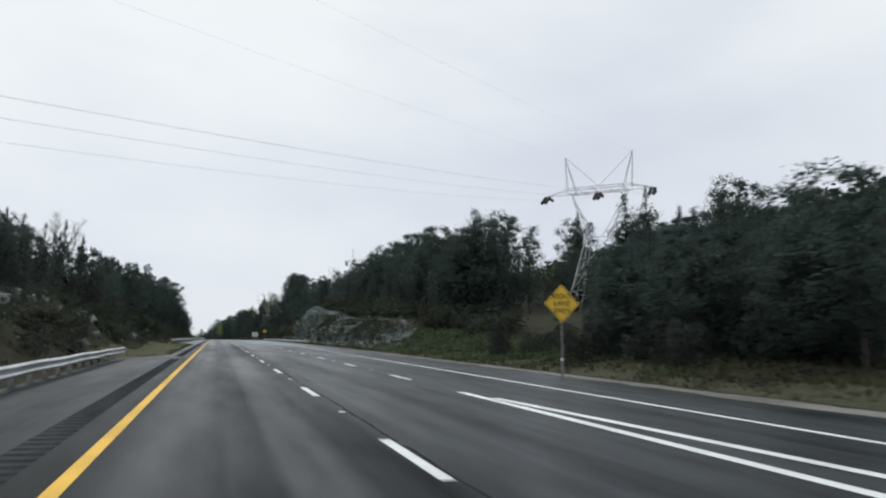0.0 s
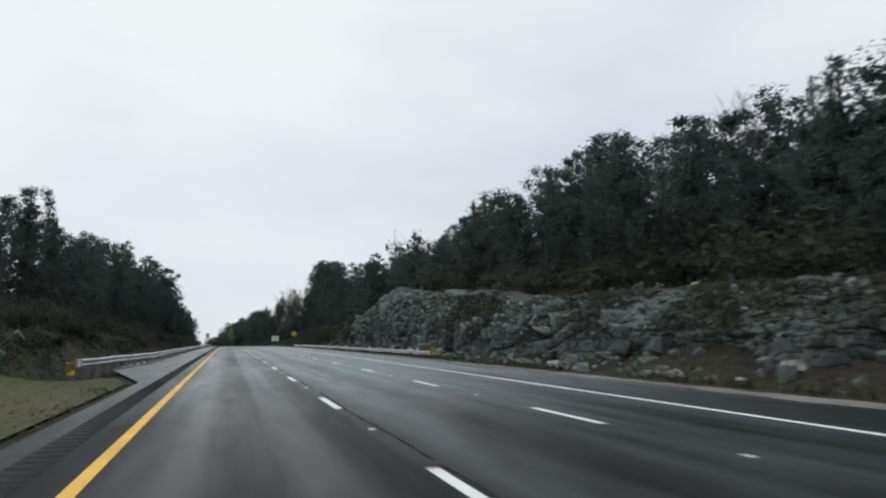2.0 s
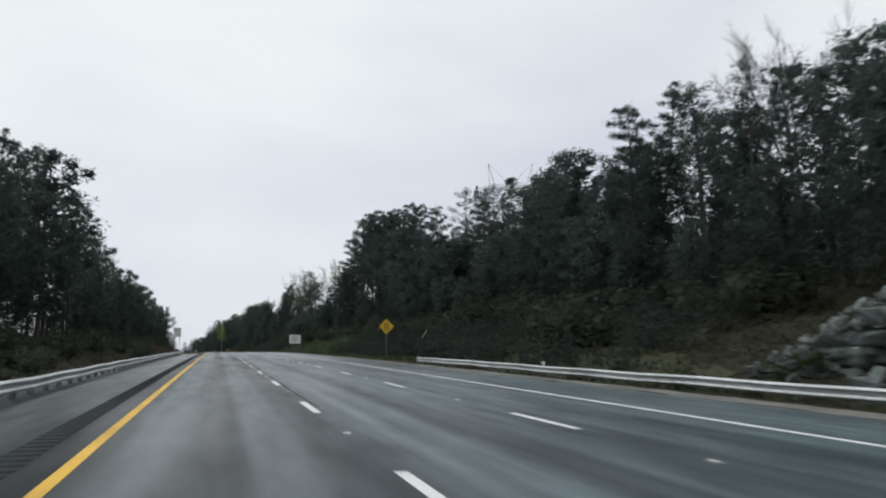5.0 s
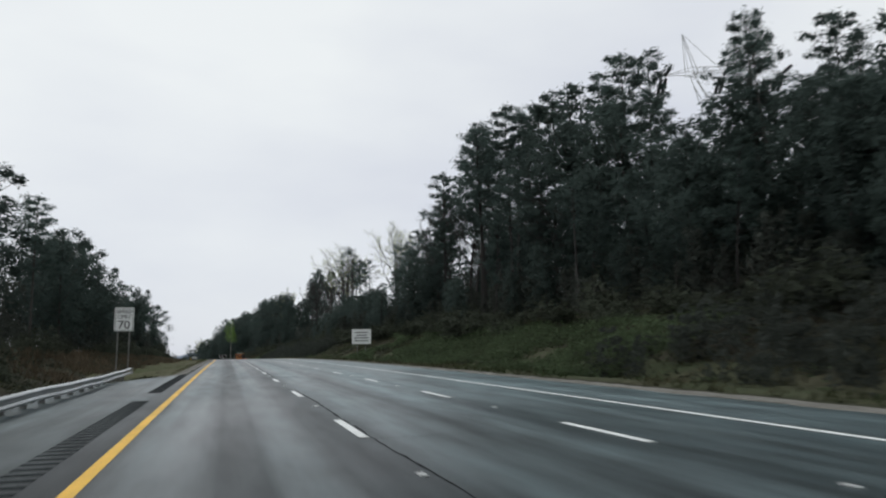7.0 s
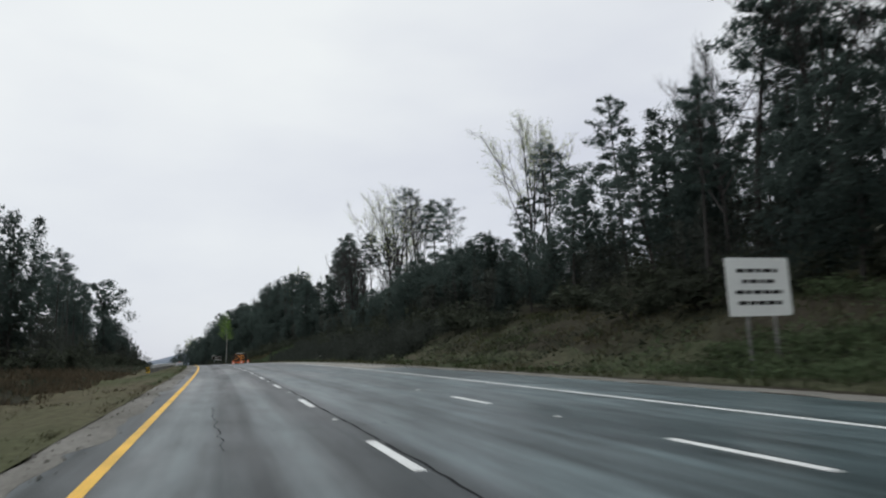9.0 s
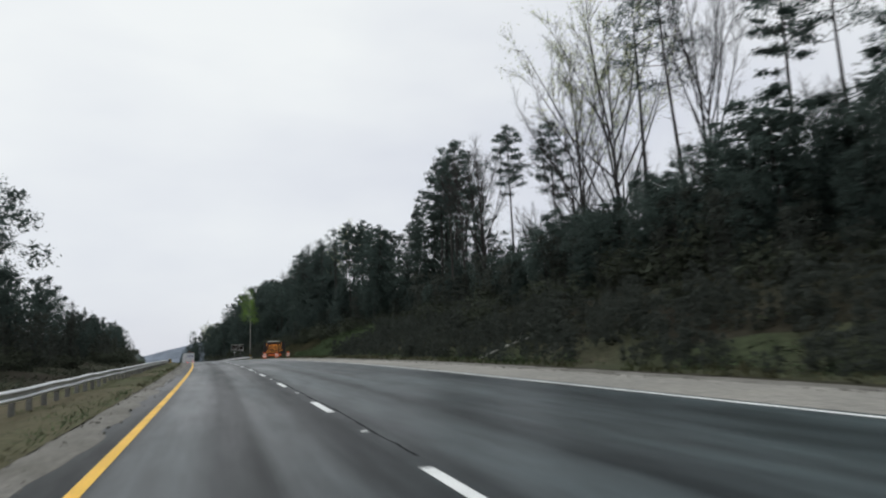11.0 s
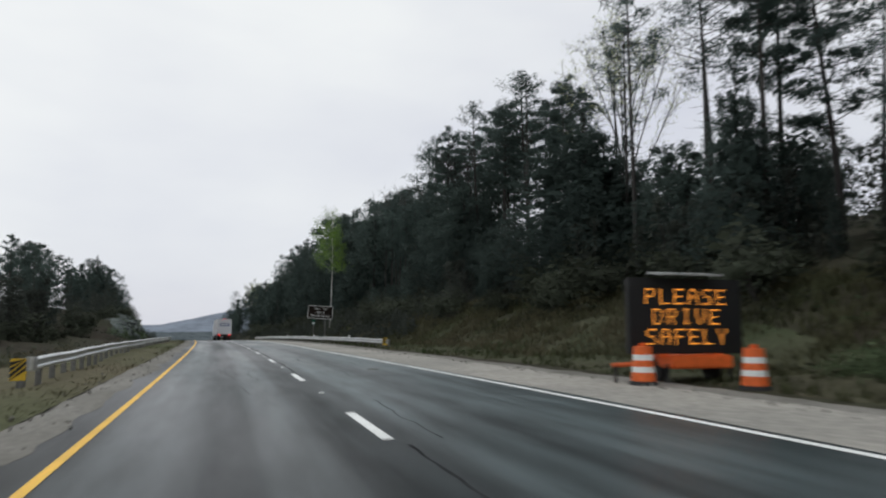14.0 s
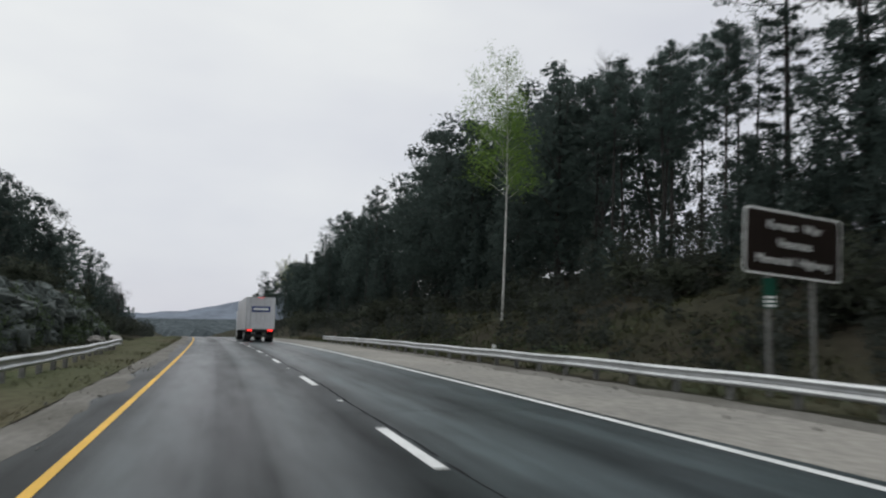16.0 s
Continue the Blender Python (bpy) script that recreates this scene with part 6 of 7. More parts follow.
def panel(bm, w, h, r=0.06, thick=0.012, at=(0, 0, 0)):
    """A sign plate with rounded corners, facing -y."""
    pts = []
    for cx, cz, a0 in ((w / 2 - r, h / 2 - r, 0), (-w / 2 + r, h / 2 - r, 90), (-w / 2 + r, -h / 2 + r, 180), (w / 2 - r, -h / 2 + r, 270)):
        for k in range(5):
            a = radians(a0 + 22.5 * k)
            pts.append((cx + r * math.cos(a), cz + r * math.sin(a)))
    front = [bm.verts.new((x + at[0], at[1], z + at[2])) for x, z in pts]
    back = [bm.verts.new((x + at[0], at[1] + thick, z + at[2])) for x, z in pts]
    bm.faces.new(front)
    bm.faces.new(back[::-1])
    for k in range(len(pts)):
        j = (k + 1) % len(pts)
        bm.faces.new((front[j], front[k], back[k], back[j]))


FACE = pose(0, 0, 0, 90, 0, 0)


def sign_posts(ob, xs, bottom, top, w=0.07):
    for x in xs:
        bm = bmesh.new()
        box(bm, w, w * 0.8, top - bottom, (x, 0.05, (top + bottom) / 2), bevel=0.006)
        part("post", bm, POST_STEEL, ob)


def diamond_sign(s, d, h, size, label, turn=0.0):
    """A yellow diamond on one post; h is the height of its middle over the land."""
    ob = thing("warning_sign", upright(s, d, 0, turn), label, "sign", "warning signs")
    sign_posts(ob, (0,), -0.4, h + size * 0.5)
    spin = Matrix.Translation((0, 0, h)) @ Matrix.Rotation(radians(45), 4, "Y")
    for nm, w, y, mat in (("plate", size, 0.0, SIGN_YELLOW),):
        bm = bmesh.new()
        panel(bm, w, w, 0.07)
        bm.transform(spin)
        part(nm, bm, mat, ob)
    bm = bmesh.new()
    for k in range(4):
        box(bm, size * 0.9, 0.004, 0.02, (0, -0.004, size * 0.45), m=spin @ Matrix.Rotation(radians(90 * k), 4, "Y"))
    part("border", bm, SIGN_BLACK, ob)
    return ob


merge_h = 2.9 - float(land(26.6, 14.8))
lane_sign = diamond_sign(26.6, 14.8, merge_h, 1.13, "yellow diamond warning sign with three lines of black lettering")
for k, text in enumerate(("RIGHT", "LANE", "ENDS")):
    words("lettering", text, 0.31, SIGN_BLACK, lane_sign, Matrix.Translation((0, -0.012, merge_h + 0.29 - 0.3 * k)) @ FACE)
lane_h = 3.08 - float(land(251.7, 16.8))
taper_sign = diamond_sign(251.7, 16.8, lane_h, 1.06, "yellow diamond warning sign with a lane reduction symbol")
for p, q in (((-0.12, 0.36), (-0.1, -0.36)), ((0.06, 0.36), (0.2, -0.36))):
    bm = bmesh.new()
    beam(bm, (p[0], -0.008, lane_h + p[1]), (q[0], -0.008, lane_h + q[1]), 0.075)
    part("symbol", bm, SIGN_BLACK, taper_sign)


def speed_sign():
    lo = float(land(309, -4.7))
    ob = thing("speed_limit_sign", upright(309, -4.7), "white speed limit sign with black figures on two posts", "sign")
    mid = 3.36 - lo
    sign_posts(ob, (-0.34, 0.34), -0.4, mid + 0.6)
    bm = bmesh.new()
    panel(bm, 1.14, 1.5, 0.07, at=(0, 0, mid))
    part("plate", bm, SIGN_WHITE, ob)
    bm = bmesh.new()
    for x, z, w, h in ((0, 0.70, 1.04, 0.025), (0, -0.70, 1.04, 0.025), (0.51, 0, 0.025, 1.40), (-0.51, 0, 0.025, 1.40)):
        box(bm, w, 0.004, h, (x, -0.004, mid + z))
    part("border", bm, SIGN_BLACK, ob)
    for text, size, z in (("SPEED", 0.33, 0.47), ("LIMIT", 0.33, 0.15), ("70", 0.72, -0.37)):
        words("lettering", text, size, SIGN_BLACK, ob, Matrix.Translation((0, -0.012, mid + z)) @ FACE)


speed_sign()


def notice_sign():
    """The plain white notice; its small lines cannot be read."""
    ob = thing("notice_sign", upright(354.2, 18.6), "white rectangular notice sign with rows of small lettering", "sign")
    lo = float(land(354.2, 18.6))
    mid = 3.0 - lo
    sign_posts(ob, (-0.55, 0.55), -0.4, mid + 0.7, 0.09)
    bm = bmesh.new()
    panel(bm, 2.55, 1.95, 0.08, at=(0, 0, mid))
    part("plate", bm, SIGN_WHITE, ob)
    for k, w in enumerate((1.7, 1.3, 1.9, 1.75)):
        x = -w / 2
        while x < w / 2 - 0.05:
            n = 0.16 + 0.2 * abs(math.sin(k * 3 + x * 5))
            bm = bmesh.new()
            box(bm, min(n, w / 2 - x), 0.004, 0.13, (x + min(n, w / 2 - x) / 2, -0.004, mid + 0.54 - 0.36 * k))
            part("lettering_bar", bm, SIGN_BLACK, ob)
            x += n + 0.07


notice_sign()


def memorial_sign():
    s, d = 603.4, 14.0
    ob = thing("highway_name_sign", upright(s, d, 0, 6), "dark brown highway name sign with white border on two posts", "sign")
    lo = float(land(s, d))
    mid = 3.48 - lo
    sign_posts(ob, (-0.8, 0.62), -0.6, mid + 0.6, 0.08)
    lean = Matrix.Translation((0, 0, mid)) @ Matrix.Rotation(radians(3.0), 4, "Y")
    bm = bmesh.new()
    panel(bm, 3.06, 1.52, 0.12)
    bm.transform(lean)
    part("border", bm, SIGN_WHITE, ob, "white border")
    bm = bmesh.new()
    panel(bm, 2.96, 1.42, 0.1, at=(0, -0.006, 0))
    bm.transform(lean)
    part("plate", bm, SIGN_BROWN, ob)
    for k, text in enumerate(("Korean   War", "Veterans", "Memorial  Highway")):
        words("lettering", text, 0.3, SIGN_WHITE, ob, lean @ Matrix.Translation((0, -0.016, 0.4 - 0.4 * k)) @ FACE)


memorial_sign()


def milepost():
    s, d = 603.3, 13.2
    ob = thing("milepost", upright(s, d), "small green milepost with white bars", "sign")
    lo = float(land(s, d))
    bm = bmesh.new()
    box(bm, 0.07, 0.05, 2.5 - lo, (0, 0.04, (2.3 - lo) / 2 - 0.1), bevel=0.006)
    part("post", bm, POST_STEEL, ob)
    bm = bmesh.new()
    panel(bm, 0.36, 0.68, 0.03, at=(0, 0, 2.35 - lo))
    part("plate", bm, SIGN_GREEN, ob)
    for k in range(3):
        bm = bmesh.new()
        box(bm, 0.29, 0.004, 0.055, (0, -0.004, 2.26 - lo - 0.095 * k))
        part("lettering_bar", bm, SIGN_WHITE, ob)


def delineator(s, d):
    ob = thing("delineator_post", upright(s, d), "thin dark delineator post at the edge of the grass", "post")
    bm = bmesh.new()
    box(bm, 0.09, 0.04, 1.0, (0, 0, 0.42), bevel=0.01)
    part("post", bm, POST_STEEL, ob)
    bm = bmesh.new()
    box(bm, 0.07, 0.01, 0.12, (0, -0.026, 0.82))
    part("reflector", bm, SIGN_WHITE, ob)


milepost()
delineator(25.0, 13.95)


# ---- message board trailer and drums ----
GLYPHS = {"P": "11110 10001 10001 11110 10000 10000 10000", "L": "10000 10000 10000 10000 10000 10000 11111", "E": "11111 10000 10000 11110 10000 10000 11111",
          "A": "01110 10001 10001 11111 10001 10001 10001", "S": "01111 10000 10000 01110 00001 00001 11110", "D": "11110 10001 10001 10001 10001 10001 11110",
          "R": "11110 10001 10001 11110 10100 10010 10001", "I": "01110 00100 00100 00100 00100 00100 01110", "V": "10001 10001 10001 10001 01010 01010 00100",
          "F": "11111 10000 10000 11110 10000 10000 10000", "Y": "10001 10001 01010 00100 00100 00100 00100"}


def message_board():
    s, d = 533.4, 13.45
    ob = thing("message_board_trailer", upright(s, d), "orange trailer with a black amber-lit message board", "message board")
    lo = float(land(s, d))
    up = 0.14 - lo
    w, h, mid = 3.5, 2.0, 1.74 + up - 0.14
    bm = bmesh.new()
    box(bm, w, 0.22, h, (0, 0, mid), bevel=0.03)
    board = part("board", bm, SIGN_BLACK, ob, "black display board")
    bm = bmesh.new()
    box(bm, 1.9, 0.7, 0.06, (-0.1, 0.1, mid + h / 2 + 0.12), m=Matrix.Rotation(radians(6), 4, "X"), bevel=0.015)
    part("solar_panel", bm, LATTICE, ob, "thin solar panel on top")
    bm = bmesh.new()
    beam(bm, (0, 0.1, 0.4 + up - 0.14), (0, 0.1, mid - h / 2 + 0.05), 0.16, 8)
    part("mast", bm, ORANGE, ob)
    bm = bmesh.new()
    box(bm, 1.9, 1.6, 0.34, (0.1, 0.2, 0.55 + up - 0.14), bevel=0.05)
    part("body", bm, ORANGE, ob, "orange trailer body")
    for x in (-0.75, 0.95):
        bm = bmesh.new()
        box(bm, 0.34, 0.8, 0.14, (x, 0.2, 0.68 + up - 0.14), bevel=0.05)
        part("mudguard", bm, ORANGE, ob)
        bm = bmesh.new()
        rod(bm, 0.3, 0.3, 0.2, m=Matrix.Translation((x, 0.2, 0.3 + up - 0.14)) @ Matrix.Rotation(radians(90), 4, "Y"), sides=20)
        part("wheel", bm, RUBBER, ob)
    bm = bmesh.new()
    beam(bm, (-0.9, 0.2, 0.5 + up - 0.14), (-2.1, 0.2, 0.45 + up - 0.14), 0.1)
    part("drawbar", bm, ORANGE, ob)
    for x in (-2.0, -0.85, 1.05, 1.4):
        bm = bmesh.new()
        box(bm, 0.07, 0.07, 0.6, (x, -0.4 if x > -1.9 else 0.2, 0.2 + up - 0.14), bevel=0.008)
        part("stabiliser", bm, DARK_STEEL, ob)
    pitch = 0.062
    for row, text in enumerate(("PLEASE", "DRIVE", "SAFELY")):
        for col, ch in enumerate(text):
            bm = bmesh.new()
            for j, line in enumerate(GLYPHS[ch].split()):
                for i, on in enumerate(line):
                    if on == "1":
                        x = -1.25 + (col + (0.5 if len(text) == 5 else 0)) * 0.44 + i * pitch
                        box(bm, pitch * 0.5, 0.012, pitch * 0.5, (x, -0.118, mid + 0.70 - row * 0.53 - j * pitch))
            tagged(part("lit_letter", bm, AMBER_LED, board), kind="stuff")
    return ob


message_board()


def traffic_drum(s, d):
    ob = thing("traffic_drum", upright(s, d), "orange and white striped traffic drum on the shoulder", "traffic drum", "traffic drums")
    lo = float(land(s, d))
    z0 = max(0.0, -lo)
    bm = bmesh.new()
    rod(bm, 0.38, 0.34, 0.1, (0, 0, z0 + 0.05), sides=16)
    part("base", bm, RUBBER, ob, "black rubber base ring")
    bands = [(ORANGE, 0.10, 0.32), (SIGN_WHITE, 0.32, 0.46), (ORANGE, 0.46, 0.62), (SIGN_WHITE, 0.62, 0.76), (ORANGE, 0.76, 0.96)]
    for mat, a, b in bands:
        bm = bmesh.new()
        r0, r1 = 0.31 - 0.09 * a, 0.31 - 0.09 * b
        rod(bm, r0, r1, b - a, (0, 0, z0 + (a + b) / 2), sides=18)
        part("band", bm, mat, ob, smooth=False)
    bm = bmesh.new()
    box(bm, 0.2, 0.05, 0.1, (0, 0, z0 + 1.0), bevel=0.02)
    part("handle", bm, ORANGE, ob)


traffic_drum(532.8, 11.75)
traffic_drum(530.9, 13.5)
traffic_drum(527.7, 14.9)


# ---- lorry ahead, standing in the second lane ----
def lorry(s, d):
    ob = thing("box_lorry", road_pose(s, d), "white box trailer lorry with red tail lamps and a blue mark", "lorry")
    L, W, H, floor_z = 14.0, 2.55, 2.85, 1.12
    bm = bmesh.new()
    box(bm, W, L, H, (0, L / 2, floor_z + H / 2), bevel=0.04)
    body = part("box_body", bm, TRAILER_WHITE, ob)
    bm = bmesh.new()
    for x in (-W / 2 + 0.06, W / 2 - 0.06, 0):
        box(bm, 0.09 if x else 0.03, 0.03, H - 0.1, (x, -0.012, floor_z + H / 2))
    for z in (floor_z + 0.06, floor_z + H - 0.06):
        box(bm, W - 0.1, 0.03, 0.1, (0, -0.014, z))
    part("door_frame", bm, STEEL, body)
    for x in (-0.35, 0.35, -0.85, 0.85):
        bm = bmesh.new()
        beam(bm, (x, -0.04, floor_z + 0.1), (x, -0.04, floor_z + H - 0.1), 0.035, 6)
        part("lock_rod", bm, STEEL, body)
    bm = bmesh.new()
    box(bm, 1.65, 0.01, 0.5, (0.05, -0.032, floor_z + 1.78), bevel=0.004)
    part("blue_mark", bm, BLUE_PAINT, body)
    bm = bmesh.new()
    box(bm, 1.3, 0.008, 0.2, (0.02, -0.041, floor_z + 1.78))
    part("blue_mark", bm, SIGN_WHITE, body)
    bm = bmesh.new()
    box(bm, W - 0.1, 0.12, 0.2, (0, 0.06, floor_z - 0.1))
    part("rear_beam", bm, DARK_STEEL, ob)
    bm = bmesh.new()
    box(bm, W - 0.5, 0.1, 0.12, (0, 0.05, 0.52), bevel=0.01)
    for x in (-0.5, 0.5):
        box(bm, 0.1, 0.1, 0.5, (x, 0.06, 0.78))
    part("underrun_bar", bm, DARK_STEEL, ob)
    for x in (-1.0, -0.78, 0.78, 1.0):
        bm = bmesh.new()
        box(bm, 0.2, 0.05, 0.16, (x, -0.02, floor_z - 0.1), bevel=0.02)
        part("tail_lamp", bm, RED_LAMP, ob)
    for x in (-0.2, 0, 0.2):
        bm = bmesh.new()
        box(bm, 0.1, 0.03, 0.05, (x, -0.03, floor_z + H - 0.05))
        part("marker_lamp", bm, RED_LAMP, ob)
    bm = bmesh.new()
    box(bm, 0.9, L - 1.5, 0.28, (0, L / 2, floor_z - 0.16))
    part("chassis", bm, DARK_STEEL, ob)
    for y in (1.5, 2.8, L - 0.3, L + 1.0, L + 4.2):
        for x in (-0.98, 0.98):
            bm = bmesh.new()
            rod(bm, 0.5, 0.5, 0.56 if y < L + 3 else 0.3, m=Matrix.Translation((x, y, 0.5)) @ Matrix.Rotation(radians(90), 4, "Y"), sides=20)
            wheel = part("wheel", bm, RUBBER, ob)
            bm = bmesh.new()
            rod(bm, 0.28, 0.26, 0.04, m=Matrix.Translation((x + 0.28 * (1 if x > 0 else -1), y, 0.5)) @ Matrix.Rotation(radians(90), 4, "Y"), sides=14)
            part("rim", bm, STEEL, wheel)
    for x in (-0.95, 0.95):
        bm = bmesh.new()
        box(bm, 0.6, 0.02, 0.7, (x, 0.75, 0.62))
        part("mud_flap", bm, RUBBER, ob)
    bm = bmesh.new()
    box(bm, 2.4, 2.2, 2.6, (0, L + 3.4, 1.9), bevel=0.12)
    part("cab", bm, TRAILER_WHITE, ob)


lorry(656.0, 5.55)


# ---- power line ----
def pylon(s, d, turn, tip, label):
    lo = float(land(s, d))
    a = float(np.interp(s, STATION, HEADING))
    ob = thing("pylon", Matrix.Translation(on_road(s, d, 0)) @ Matrix.Rotation(a + turn, 4, "Z"), label, "pylon", "lattice pylons")
    lo -= 0.2
    WAIST, ARM, TIP = tip - 13.6, tip - 6.2, tip

    def bar(name, p, q, w):
        bm = bmesh.new()
        beam(bm, p, q, w)
        part(name, bm, LATTICE, ob)

    def ribbed(name, m, n, big, small, pitch):
        """A string of discs, turned as one piece."""
        rings = [(r, k * pitch + f * pitch) for k in range(n) for r, f in ((small, 0.1), (big, 0.35), (big * 0.9, 0.55), (small, 0.7))]
        verts = [m @ Vector((r * math.cos(2 * math.pi * j / 8), r * math.sin(2 * math.pi * j / 8), z)) for r, z in rings for j in range(8)]
        faces = [(8 * i + j, 8 * i + (j + 1) % 8, 8 * i + 8 + (j + 1) % 8, 8 * i + 8 + j) for i in range(len(rings) - 1) for j in range(8)]
        mesh_from(name, verts, faces, CERAMIC, ob)

    legs = [(x, y) for x in (-1, 1) for y in (-1, 1)]
    B, T = 4.6, 1.9

    def corner(x, y, f):
        w = B + (T - B) * f
        return Vector((x * w, y * w, lo + (WAIST - lo) * f))
    for x, y in legs:
        bar("leg", corner(x, y, 0), corner(x, y, 1), 0.144)
    faces = [((-1, -1), (1, -1)), ((1, -1), (1, 1)), ((1, 1), (-1, 1)), ((-1, 1), (-1, -1))]
    for p, q in faces:
        for f in (0.28, 0.5, 0.72, 1.0):
            bar("brace", corner(*p, f), corner(*q, f), 0.072)
        for f0, f1 in ((0.5, 1.0),):
            bar("brace", corner(*p, f0), corner(*q, f1), 0.079)
            bar("brace", corner(*q, f0), corner(*p, f1), 0.079)
        mid = (corner(*p, 0.72) + corner(*q, 0.72)) / 2
        bar("brace", corner(*p, 0.28), mid, 0.072)
        bar("brace", corner(*q, 0.28), mid, 0.072)
        low = (corner(*p, 0.28) + corner(*q, 0.28)) / 2
        bar("brace", corner(*p, 0.0), low, 0.072)
        bar("brace", corner(*q, 0.0), low, 0.072)
        bar("brace", low, mid, 0.058)
    for side in (-1, 1):
        for y in (-1, 1):
            bar("upright_bar", (side * T, y * T, WAIST), (side * 4.3, y * 0.7, ARM), 0.101)
            bar("upright_bar", (side * 0.5, y * T * 0.9, WAIST), (side * 4.0, y * 0.7, ARM - 1.2), 0.072)
            for f in (0.2, 0.4, 0.6, 0.8):
                o = Vector((side * (T + (4.3 - T) * f), y * (T + (0.7 - T) * f), WAIST + (ARM - WAIST) * f))
                i = Vector((side * (0.5 + 3.5 * max(0, f - 0.12)), y * (T * 0.9 + (0.7 - T * 0.9) * max(0, f - 0.12)), WAIST + (ARM - 1.2 - WAIST) * max(0, f - 0.12)))
                bar("upright_bar", o, i, 0.050)
            bar("upright_bar", (side * 3.6, y * 0.7, ARM), (side * 5.3, 0, TIP), 0.086)
            bar("upright_bar", (side * 5.0, y * 0.7, ARM), (side * 5.3, 0, TIP), 0.072)
        bar("upright_bar", (0, 0.5, ARM + 0.9), (side * 5.3, 0, TIP), 0.058)
    bar("crossarm_bar", (-8.4, 0, ARM), (8.4, 0, ARM), 0.072)
    for y in (-0.7, 0.7):
        bar("crossarm_bar", (-8.4, 0, ARM), (-4.6, y, ARM + 0.9), 0.072)
        bar("crossarm_bar", (8.4, 0, ARM), (4.6, y, ARM + 0.9), 0.072)
        bar("crossarm_bar", (-4.6, y, ARM), (4.6, y, ARM), 0.079)
        bar("crossarm_bar", (-4.6, y, ARM + 0.9), (4.6, y, ARM + 0.9), 0.079)
        for k in range(8):
            x = -4.6 + 1.15 * k
            bar("crossarm_bar", (x, y, ARM + (0.9 if k % 2 else 0)), (x + 1.15, y, ARM + (0 if k % 2 else 0.9)), 0.043)
    for x in (-8.2, 0.0, 8.2):
        for dx in (-0.3, 0.3):
            ribbed("insulator", Matrix.Translation((x + dx, 0.4, ARM - 0.25)) @ Matrix.Rotation(radians(-121), 4, "X"), 13, 0.27, 0.07, 0.21)
        ribbed("insulator", Matrix.Translation((x, -0.3, ARM - 0.1)) @ Matrix.Rotation(radians(90), 4, "X"), 12, 0.24, 0.06, 0.2)


pylon(96.8, 57.2, math.atan2(0.66, -0.75), 30.6, "tall galvanised lattice pylon with black insulators on the bank")
pylon(339.3, 67.0, math.atan2(-0.31, 0.95), 45.0, "grey lattice pylon rising behind the forest, its legs hidden")


def power_line(p, q, sag, r, label):
    a, b = np.array(p, float), np.array(q, float)
    verts, faces = [], []
    n = 60
    for k in range(n + 1):
        u = k / n
        c = a + (b - a) * u
        c[2] -= 4 * sag * u * (1 - u)
        x, y, z = on_road(c[0], c[1], c[2])
        for dx, dz in ((0, r), (r, -0.6 * r), (-r, -0.6 * r)):
            verts.append((x + dx, y + dx * 0.3, z + dz))
        if k:
            o = (k - 1) * 3
            faces += [(o + j, o + (j + 1) % 3, o + 3 + (j + 1) % 3, o + 3 + j) for j in range(3)]
    ob = mesh_from("power_line", verts, faces, CABLE)
    return tagged(ob, label, "power line", "overhead lines")


AX = np.array([0.66, -0.75])
for along, h, sag, r, dz in ((8.2, 23.6, 9.1, 0.013, 0), (0.0, 23.6, 9.1, 0.013, -1.5), (-8.2, 23.6, 9.1, 0.013, -5), (5.3, 30.6, 6.0, 0.007, 7.0), (-5.3, 30.6, 6.0, 0.007, 7.0)):
    p = (96.8 + AX[0] * along, 57.2 + AX[1] * along, h)
    q = (-118.8 + AX[0] * along, -174.3 + AX[1] * along, 6.5 + dz)
    power_line(p, q, sag, r, "thin grey overhead wire strung from the pylon across the road")


def flag():
    s, d = 196.0, 45.0
    lo = float(land(s, d))
    ob = thing("flagpole", upright(s, d, 0, 20), "tall pole with a faded red and pale flag above the trees", "flagpole")
    bm = bmesh.new()
    rod(bm, 0.09, 0.05, 26.4 - lo, (0, 0, (26.4 - lo) / 2), sides=8)
    part("pole", bm, STEEL, ob)
    verts, faces = [], []
    for i in range(9):
        for j in range(7):
            u, v = i / 8, j / 6
            verts.append((-0.1 + 1.0 * u * (1 - 0.25 * v), 0.2 * math.sin(u * 6 + v * 2), 26.2 - lo - 2.6 * v - 1.1 * u))
    for i in range(8):
        for j in range(6):
            o = i * 7 + j
            faces.append((o, o + 1, o + 8, o + 7))
    mesh_from("cloth", verts, faces, FLAG_RED, ob, True)


flag()


def fallen_log(p, q, r, label):
    w = Wood()
    a, b = np.array(on_road(*p)), np.array(on_road(*q))
    pts = [a + (b - a) * u + 0.05 * np.array([math.sin(u * 9), math.cos(u * 7), math.sin(u * 5)]) for u in np.linspace(0, 1, 7)]
    w.limb(pts, r, r * 0.55, 7)
    mid = pts[4]
    w.limb([mid, mid + (0.3, 0.2, 0.5), mid + (0.5, 0.5, 0.7)], r * 0.4, r * 0.15, 4)
    ob = new("fallen_log", w.mesh("fallen_log", WHITE_BARK))
    return tagged(ob, label, "log", "fallen logs")


def on_land(s, d, up):
    return (s, d, float(land(s, d)) + up)


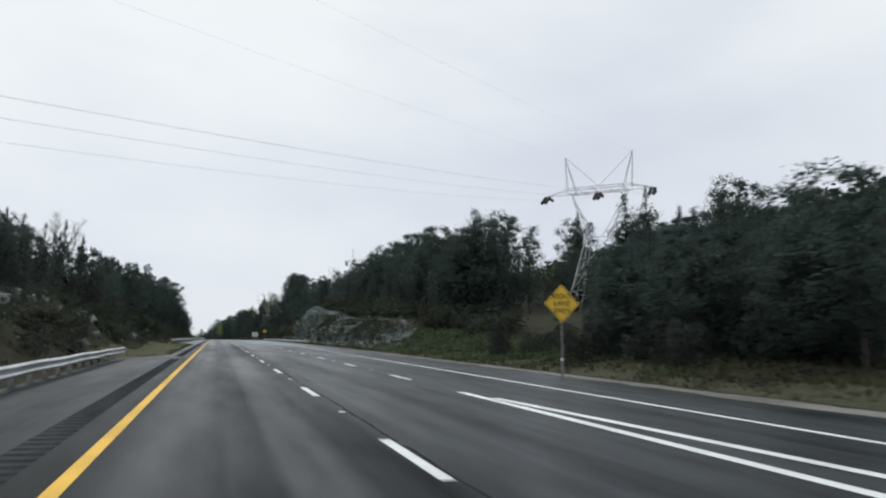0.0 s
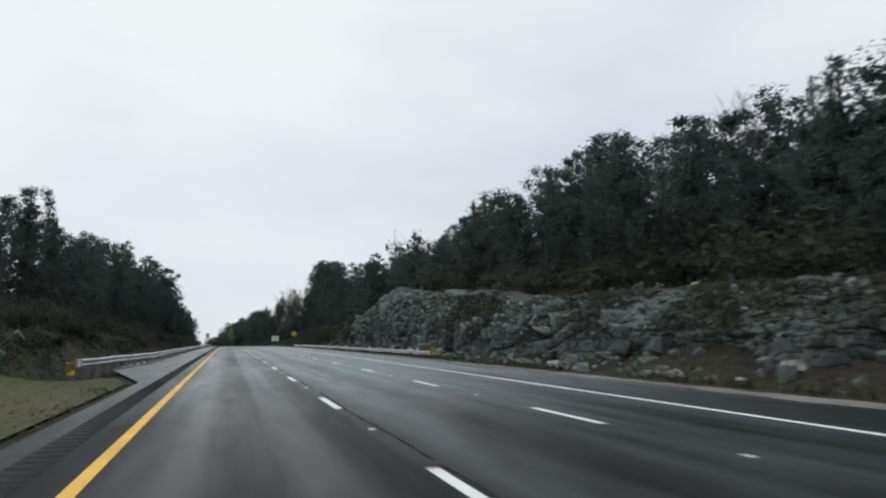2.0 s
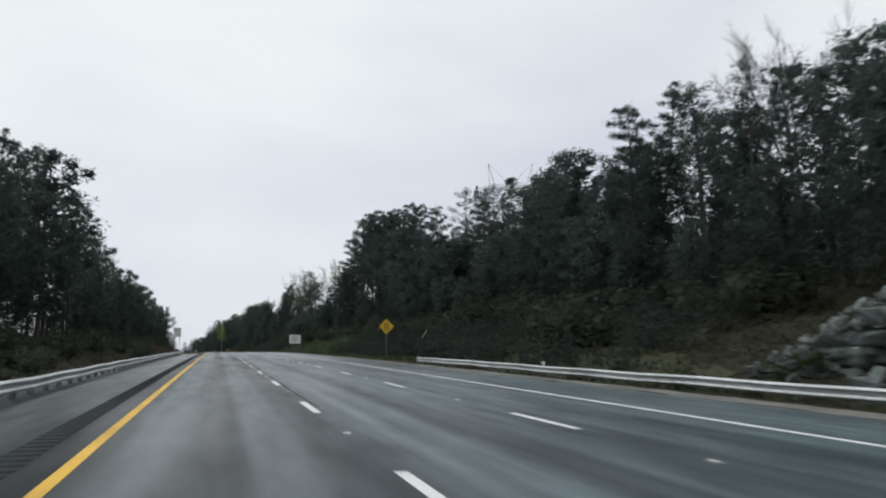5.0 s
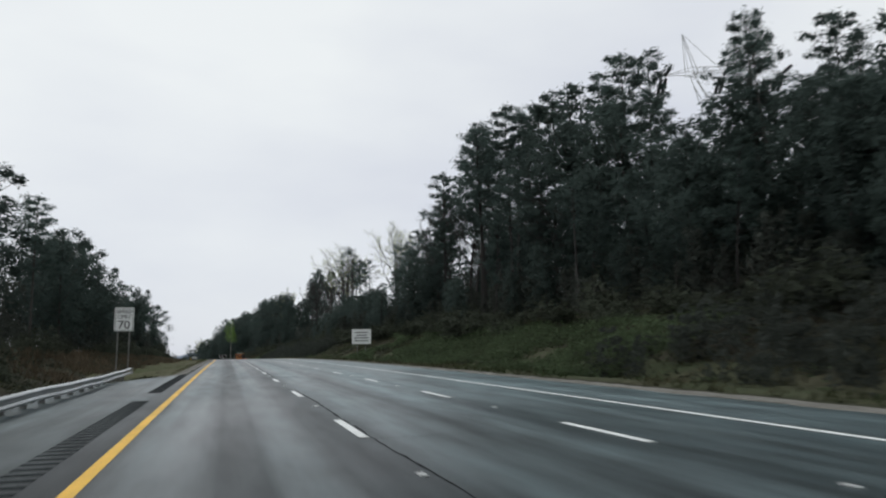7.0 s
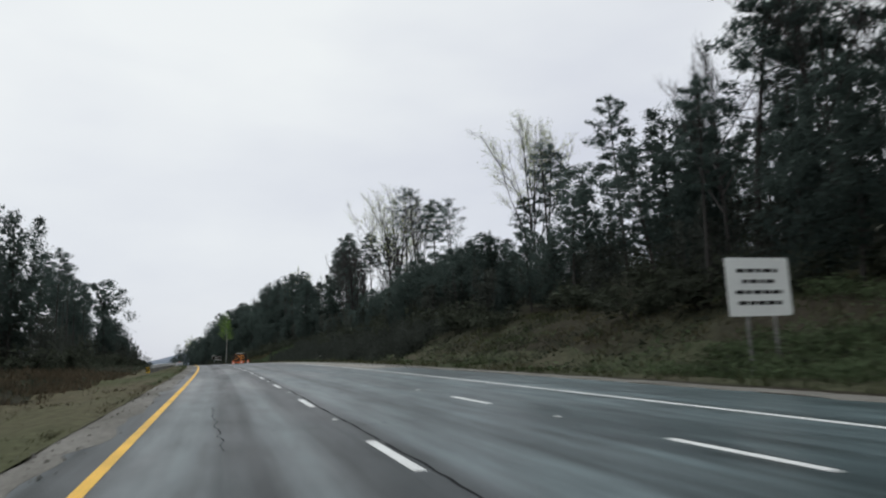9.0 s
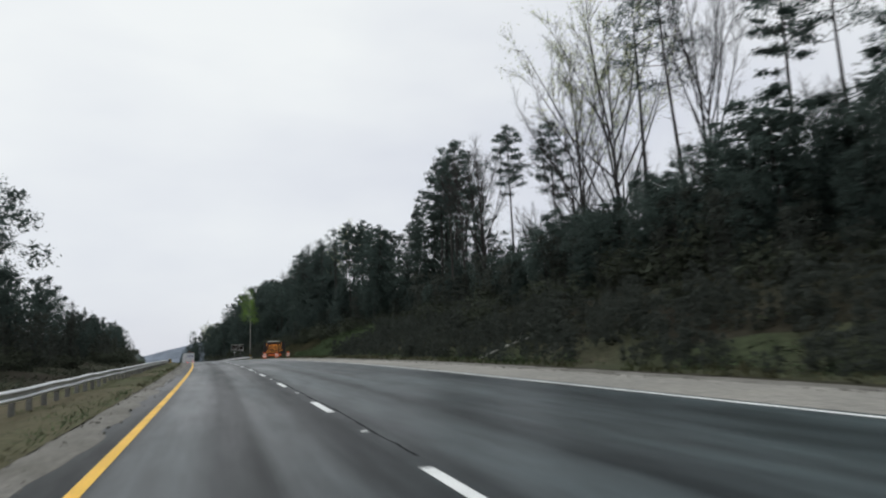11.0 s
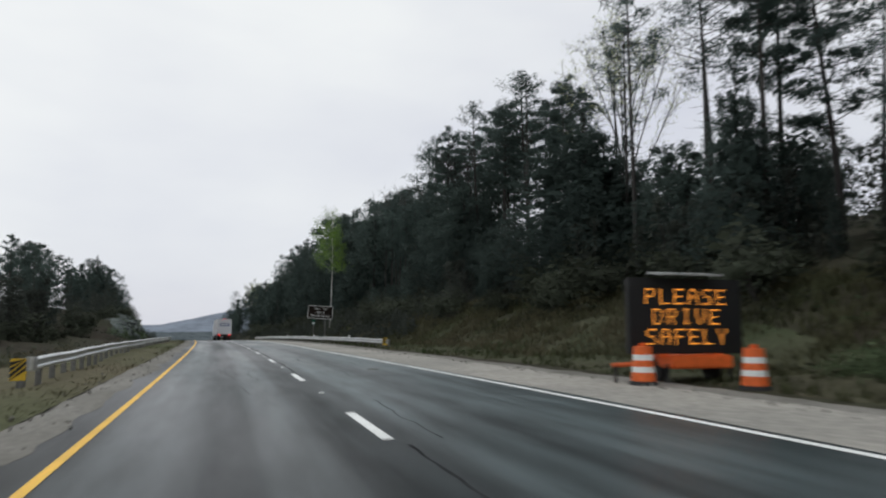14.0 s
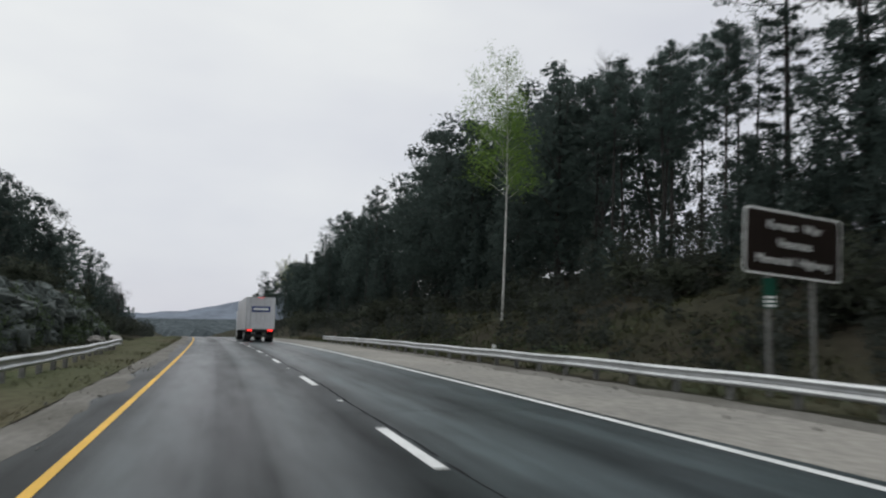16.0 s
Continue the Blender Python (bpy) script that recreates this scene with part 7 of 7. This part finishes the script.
fallen_log(on_land(452.5, 17.6, 0.02), on_land(449.5, 20.6, 0.35), 0.07, "pale bleached log lying down the grassy bank")
fallen_log(on_land(527.7, 23.6, 0.3), on_land(522.8, 21.0, 0.25), 0.10, "pale broken trunk lying down over the green shrubs")
fallen_log(on_land(519.4, 19.2, 0.15), on_land(516.6, 17.6, 0.1), 0.075, "pale broken trunk lying at the foot of the brushy bank")
fallen_log(on_land(262.5, 24.6, 0.7), on_land(261.0, 22.6, 0.1), 0.08, "pale split branch leaning on the bank")
fallen_log(on_land(261.5, 25.3, 0.9), on_land(262.2, 24.0, 0.2), 0.06, "pale split branch leaning on the bank")
fallen_log(on_land(566, 28.5, 0.5), on_land(573, 26.0, 0.25), 0.07, "pale fallen trunk on the slope below the forest")


RIDGE_D = [-1800, -600, -160, 0, 60, 160, 230, 300, 390, 520, 900, 1500]
RIDGE_H = [20, 4, 6, 9, 12, 22, 39, 55, 74, 85, 95, 90]


def ridge(name):
    """A far wooded ridge across the valley."""
    verts, faces = [], []
    ds = np.linspace(-1800, 1500, 160)
    top = np.interp(ds, RIDGE_D, RIDGE_H) + 5 * (value_noise(ds * 0.012, ds * 0, 3) - 0.5) + 3 * (value_noise(ds * 0.06, ds * 0, 5) - 0.5)
    for k, (run, f, drop) in enumerate(((-420, 0.0, 14), (-260, 0.3, 6), (-120, 0.7, 2), (0, 1.0, 0), (260, 0.5, 10))):
        x, y, z = on_road(2720 + run, ds, 0.0)
        verts += np.stack([x, y, z + top * f - drop + 3 * value_noise(ds * 0.03, ds * 0 + k, 7)], 1).tolist()
        if k:
            o = (k - 1) * len(ds)
            faces += [(o + j, o + j + 1, o + j + 1 + len(ds), o + j + len(ds)) for j in range(len(ds) - 1)]
    ob = mesh_from(name, verts, faces, HAZED_RIDGE, None, True)
    return tagged(ob, "wooded ridge across the valley, haze put into its blue-grey colour", "backdrop", kind="structure")


ridge("backdrop")


def valley_woods():
    """The closed canopy of the woods over the valley floor ahead, with ragged tops."""
    ss = np.concatenate([np.arange(925, 1300, 4.0), np.arange(1300, 2300, 14.0)])
    ds = np.concatenate([np.arange(-1300, -300, 20.0), np.arange(-300, 260, 4.0), np.arange(260, 700, 20.0)])
    S, D = np.meshgrid(ss, ds, indexing="ij")
    tops = -1.0 + 4.0 * value_noise(S * 0.02, D * 0.02, 4) + 3.5 * value_noise(S * 0.13, D * 0.13, 6) + 2.0 * value_noise(S * 0.31, D * 0.37, 8)
    tops = np.where(np.abs(D - 6) < 14, -2.0, tops)
    tops[0] = -1.0
    x, y, z = on_road(S, D, 0.0)
    verts = np.stack([x, y, z + tops], 2).reshape(-1, 3)
    n = len(ds)
    i = (np.arange(len(ss) - 1)[:, None] * n + np.arange(n - 1)[None, :]).ravel()
    ob = mesh_from("valley_woods", verts, np.stack([i, i + 1, i + n + 1, i + n], 1), HAZED_WOOD)
    tagged(ob, "dark woods over the valley floor, haze put into their colour", "woods", kind="stuff")


valley_woods()
